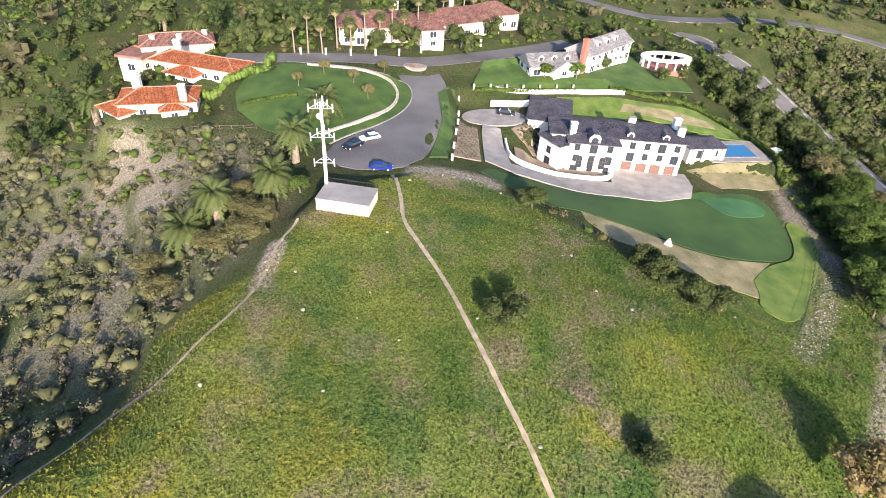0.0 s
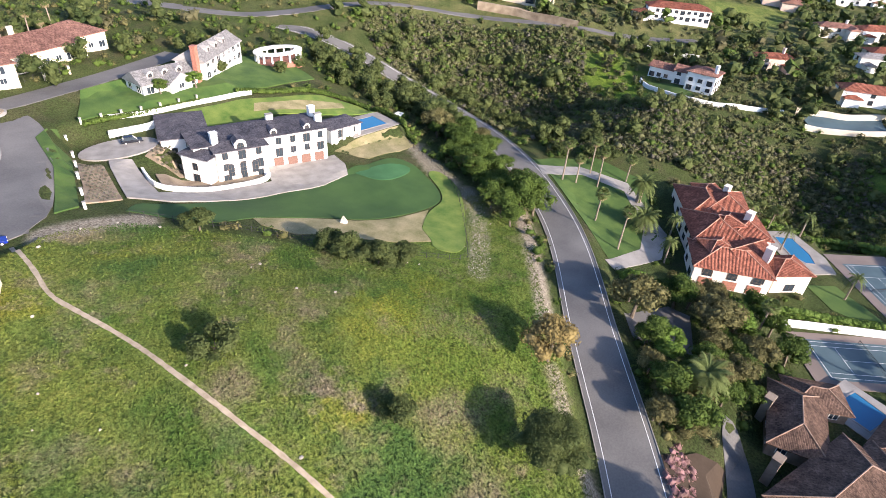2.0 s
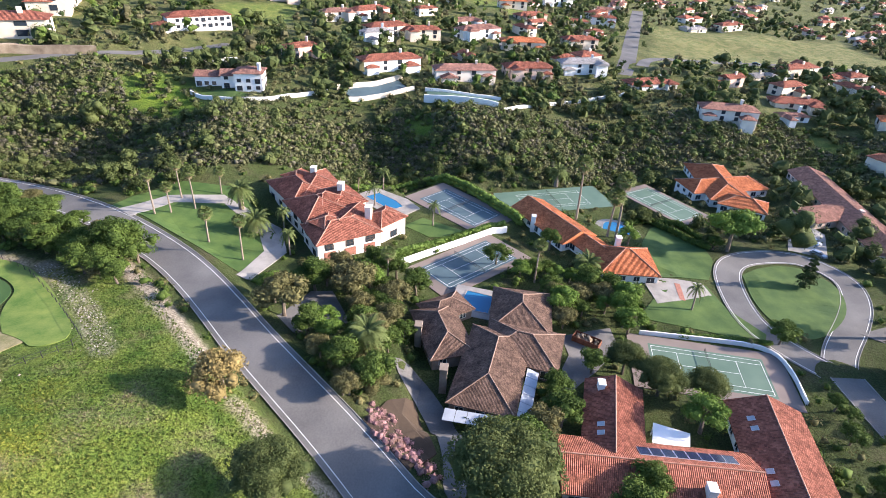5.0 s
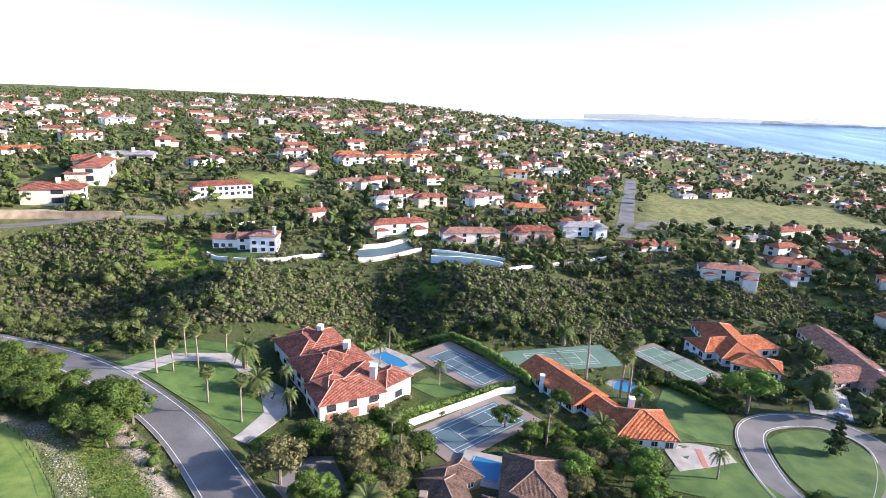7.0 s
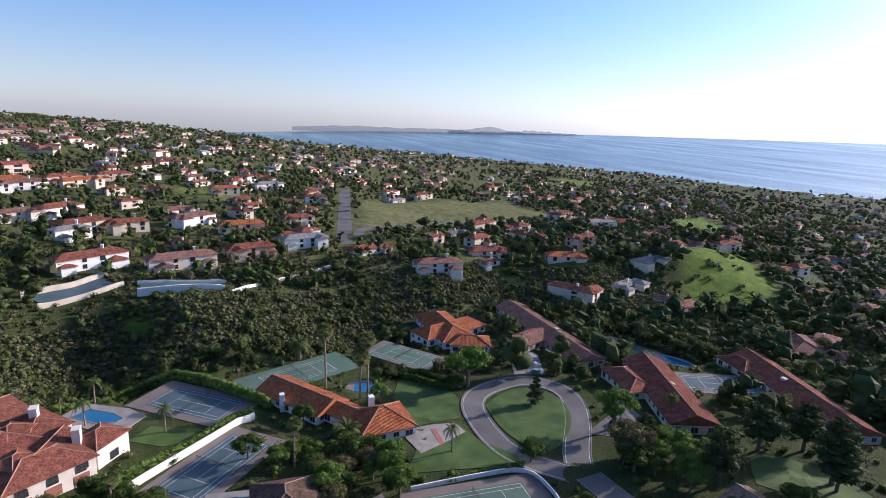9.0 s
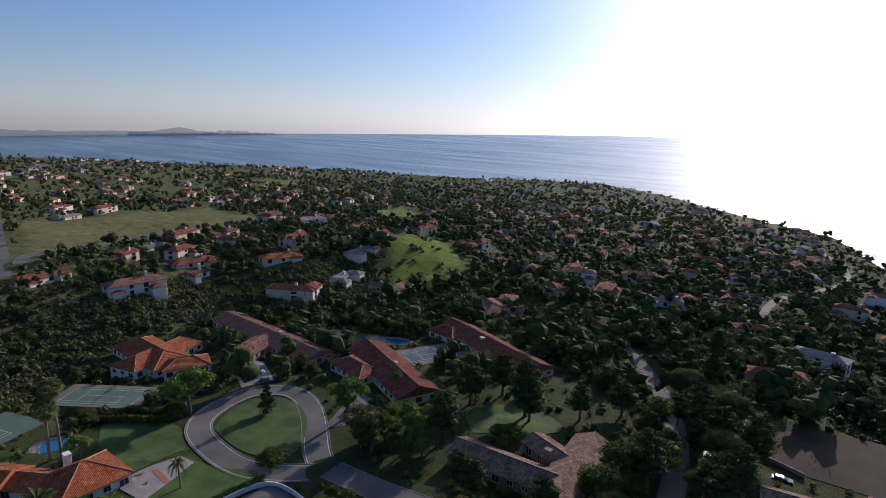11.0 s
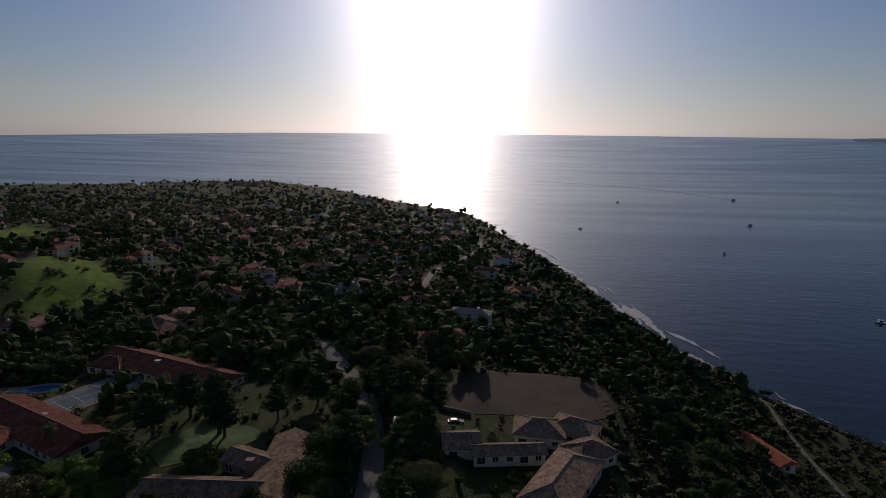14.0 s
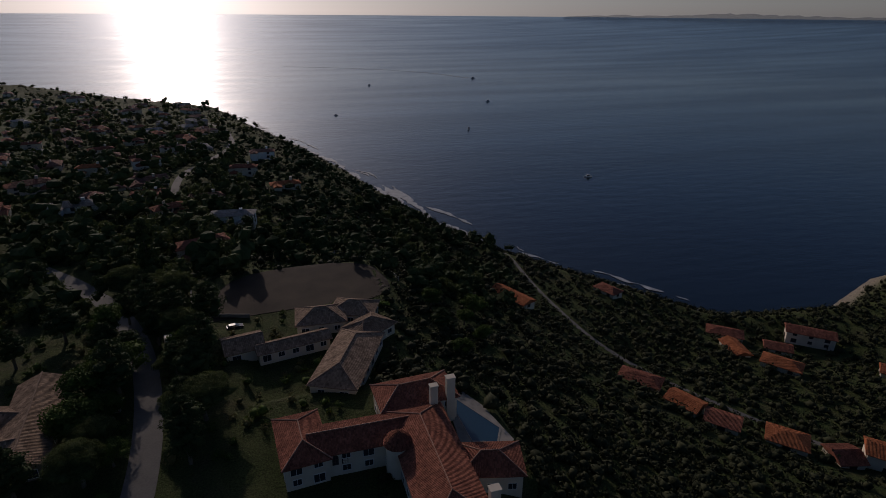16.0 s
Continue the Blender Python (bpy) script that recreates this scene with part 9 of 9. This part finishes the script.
# woods and gardens of the far hillside: each tree a crown of several clumps
def woods(name, label, pts, radii, material, leaf, per, clumps, seed, tall=1.0):
    rng = np.random.default_rng(seed)
    z = height(pts)
    cs, rr_ = [], []
    for k in range(clumps):
        a = rng.uniform(0, 2 * math.pi, len(pts))
        u = radii * rng.uniform(0.0, 0.75, len(pts))
        up = radii * tall * rng.uniform(0.55, 1.5, len(pts)) - 0.5 * u
        cs.append(np.c_[pts[:, 0] + u * np.cos(a), pts[:, 1] + u * np.sin(a), z + np.maximum(up, radii * 0.25)])
        rr_.append(radii * rng.uniform(0.32, 0.66, len(pts)))
    v, f = foliage(rng, np.concatenate(cs), np.concatenate(rr_), leaf, per, None, 0.85, 0.74, 0.34)
    return tagged(put(name, mesh_of(name, v, f), M[material], kind="stuff"), label=label, category="trees")


def clear_spots(p, gap=2.0):
    ds, _ = to_line(p, SHORE)
    return p[allowed(p, CLEAR + OPEN + [CANYON_RING], gap) & off_roads(p, 2.5) & inside(p, LAND) & (ds > 26)]


p = clear_spots(np.r_[polar(RNG, 5000, -150, -36, 262, 700), polar(RNG, 700, 140, 200, 205, 700)])
rad = 2.2 + 3.6 * RNG.uniform(0, 1, len(p)) ** 1.6
k = RNG.uniform(0, 1, len(p))
woods("far_trees", "trees of the gardens across the canyon", p[k < 0.55], rad[k < 0.55], "leaf_far", 0.45, 12, 4, 8)
woods("far_green_trees", "fresh green trees of the gardens across the canyon", p[(k >= 0.55) & (k < 0.72)], rad[(k >= 0.55) & (k < 0.72)] * 0.85, "leaf", 0.45, 12, 4, 18)
woods("far_olive_trees", "duller trees of the gardens across the canyon", p[(k >= 0.72) & (k < 0.95)], rad[(k >= 0.72) & (k < 0.95)], "olive_far", 0.45, 12, 4, 9)
woods("far_cypresses", "tall slim dark trees of the gardens across the canyon", p[k >= 0.95], rad[k >= 0.95] * 0.62, "leaf_dark", 0.4, 14, 5, 19, 2.6)
p = np.c_[RNG.uniform(-300, -135, 1500), RNG.uniform(-225, 255, 1500)]
p = p[inside(p, CANYON_RING)]
p = p[allowed(p, CLEAR + OPEN, 2.0) & off_roads(p, 3)][:330]
woods("canyon_oaks", "dark rounded oaks standing among the chaparral", p, RNG.uniform(1.8, 3.6, len(p)), "leaf_far", 0.3, 26, 5, 48, 0.8)
p = clear_spots(np.r_[polar(RNG, 6200, -150, -12, 680, 1950), polar(RNG, 1700, -60, 0, 620, 1300)])
rad = 3.0 + 4.0 * RNG.uniform(0, 1, len(p)) ** 1.6
k = RNG.uniform(0, 1, len(p))
woods("distant_woods", "dark woods and gardens of the far slope", p[k < 0.7], rad[k < 0.7], "leaf_far", 0.85, 9, 3, 28, 0.9)
woods("distant_dull_woods", "duller woods and gardens of the far slope", p[k >= 0.7], rad[k >= 0.7], "olive_far", 0.85, 9, 3, 29, 0.9)
p = clear_spots(polar(RNG, 1500, -152, -84, 1500, 2620))
woods("skyline_trees", "trees along the crest of the far hill", p, RNG.uniform(4.0, 8.0, len(p)), "leaf_far", 1.0, 8, 2, 58)
p = polar(RNG, 900, -6, 26, 175, 620)
ds, _ = to_line(p, SHORE)
p = p[allowed(p, CLEAR, 2.0) & off_roads(p, 2.5) & inside(p, LAND) & (ds > 45) & (ds < 190)][:520]
woods("bluff_trees", "dense dark trees along the edge of the bluff", p, RNG.uniform(2.4, 5.2, len(p)), "leaf_dark", 0.34, 20, 4, 59)
p = clear_spots(polar(RNG, 2900, -62, -2, 190, 640), 3.0)
rad = 2.4 + 4.4 * RNG.uniform(0, 1, len(p)) ** 1.5
k = RNG.uniform(0, 1, len(p))
woods("seaward_trees", "dense dark trees of the seaward gardens", p[k < 0.75], rad[k < 0.75], "leaf_far", 0.36, 18, 4, 38, 0.85)
woods("seaward_pines", "dark spreading pines of the seaward gardens", p[k >= 0.75], rad[k >= 0.75] * 1.1, "leaf_dark", 0.36, 18, 4, 39, 1.25)
# single trees of the farther gardens: several clumps over each foot
for spots_, mat, name, label, tall in ((DISTANT, "leaf_far", "distant_trees", "leafy green trees in the farther gardens", 1.0), (DISTANT_DARK, "leaf_dark", "distant_pines", "dark pines in the farther gardens", 1.7)):
    cs, rs_ = [], []
    for x, y, r_ in spots_:
        g = ground(x, y)
        for k in range(8):
            a, u = RNG.uniform(0, 6.28), RNG.uniform(0, 0.62) * (k > 0)
            cs.append((x + u * r_ * math.cos(a), y + u * r_ * math.sin(a), g + r_ * RNG.uniform(0.35, 1.35) * tall))
            rs_.append(r_ * RNG.uniform(0.36, 0.52))
    v, f = foliage(RNG, cs, rs_, 0.3, 70, None, 0.85, 0.72)
    tagged(put(name, mesh_of(name, v, f, True), M[mat], kind="stuff"), label=label, category="trees")
# grass tufts on the hill
p = np.c_[RNG.uniform(-100, 48, 190000), RNG.uniform(-106, -8, 190000)]
p = p[inside(p, np.array(GRASSLAND))]
p = p[(np.hypot(*p.T) > 26) & (p[:, 1] < -8)][:90000]
d, _ = to_line(p, PATH_LINE)
p = p[(d > 0.9) & allowed(p, CLEAR, 0.3)]
z = height(p)
n = len(p)
a = RNG.uniform(0, 6.28, n)
w, hgt = RNG.uniform(0.08, 0.26, n), 0.12 + 0.30 * RNG.uniform(0, 1, n) ** 2.5
lean = RNG.normal(0, 0.18, (n, 2))
v = np.stack([np.c_[p[:, 0] - w * np.cos(a), p[:, 1] - w * np.sin(a), z - 0.03], np.c_[p[:, 0] + w * np.cos(a), p[:, 1] + w * np.sin(a), z - 0.03], np.c_[p + lean, z + hgt]], 1).reshape(-1, 3)
gm = mesh_of("grass", v.tolist(), np.arange(3 * n).reshape(n, 3).tolist())
gm.color_attributes.new("cover", "FLOAT_COLOR", "POINT").data.foreach_set("color", np.tile([1.0, 0, 0, 0], 3 * n).astype(np.float32))
tagged(put("grass", gm, M["ground"], kind="stuff"), label="rough wild grass tufts on the hill", category="grass")
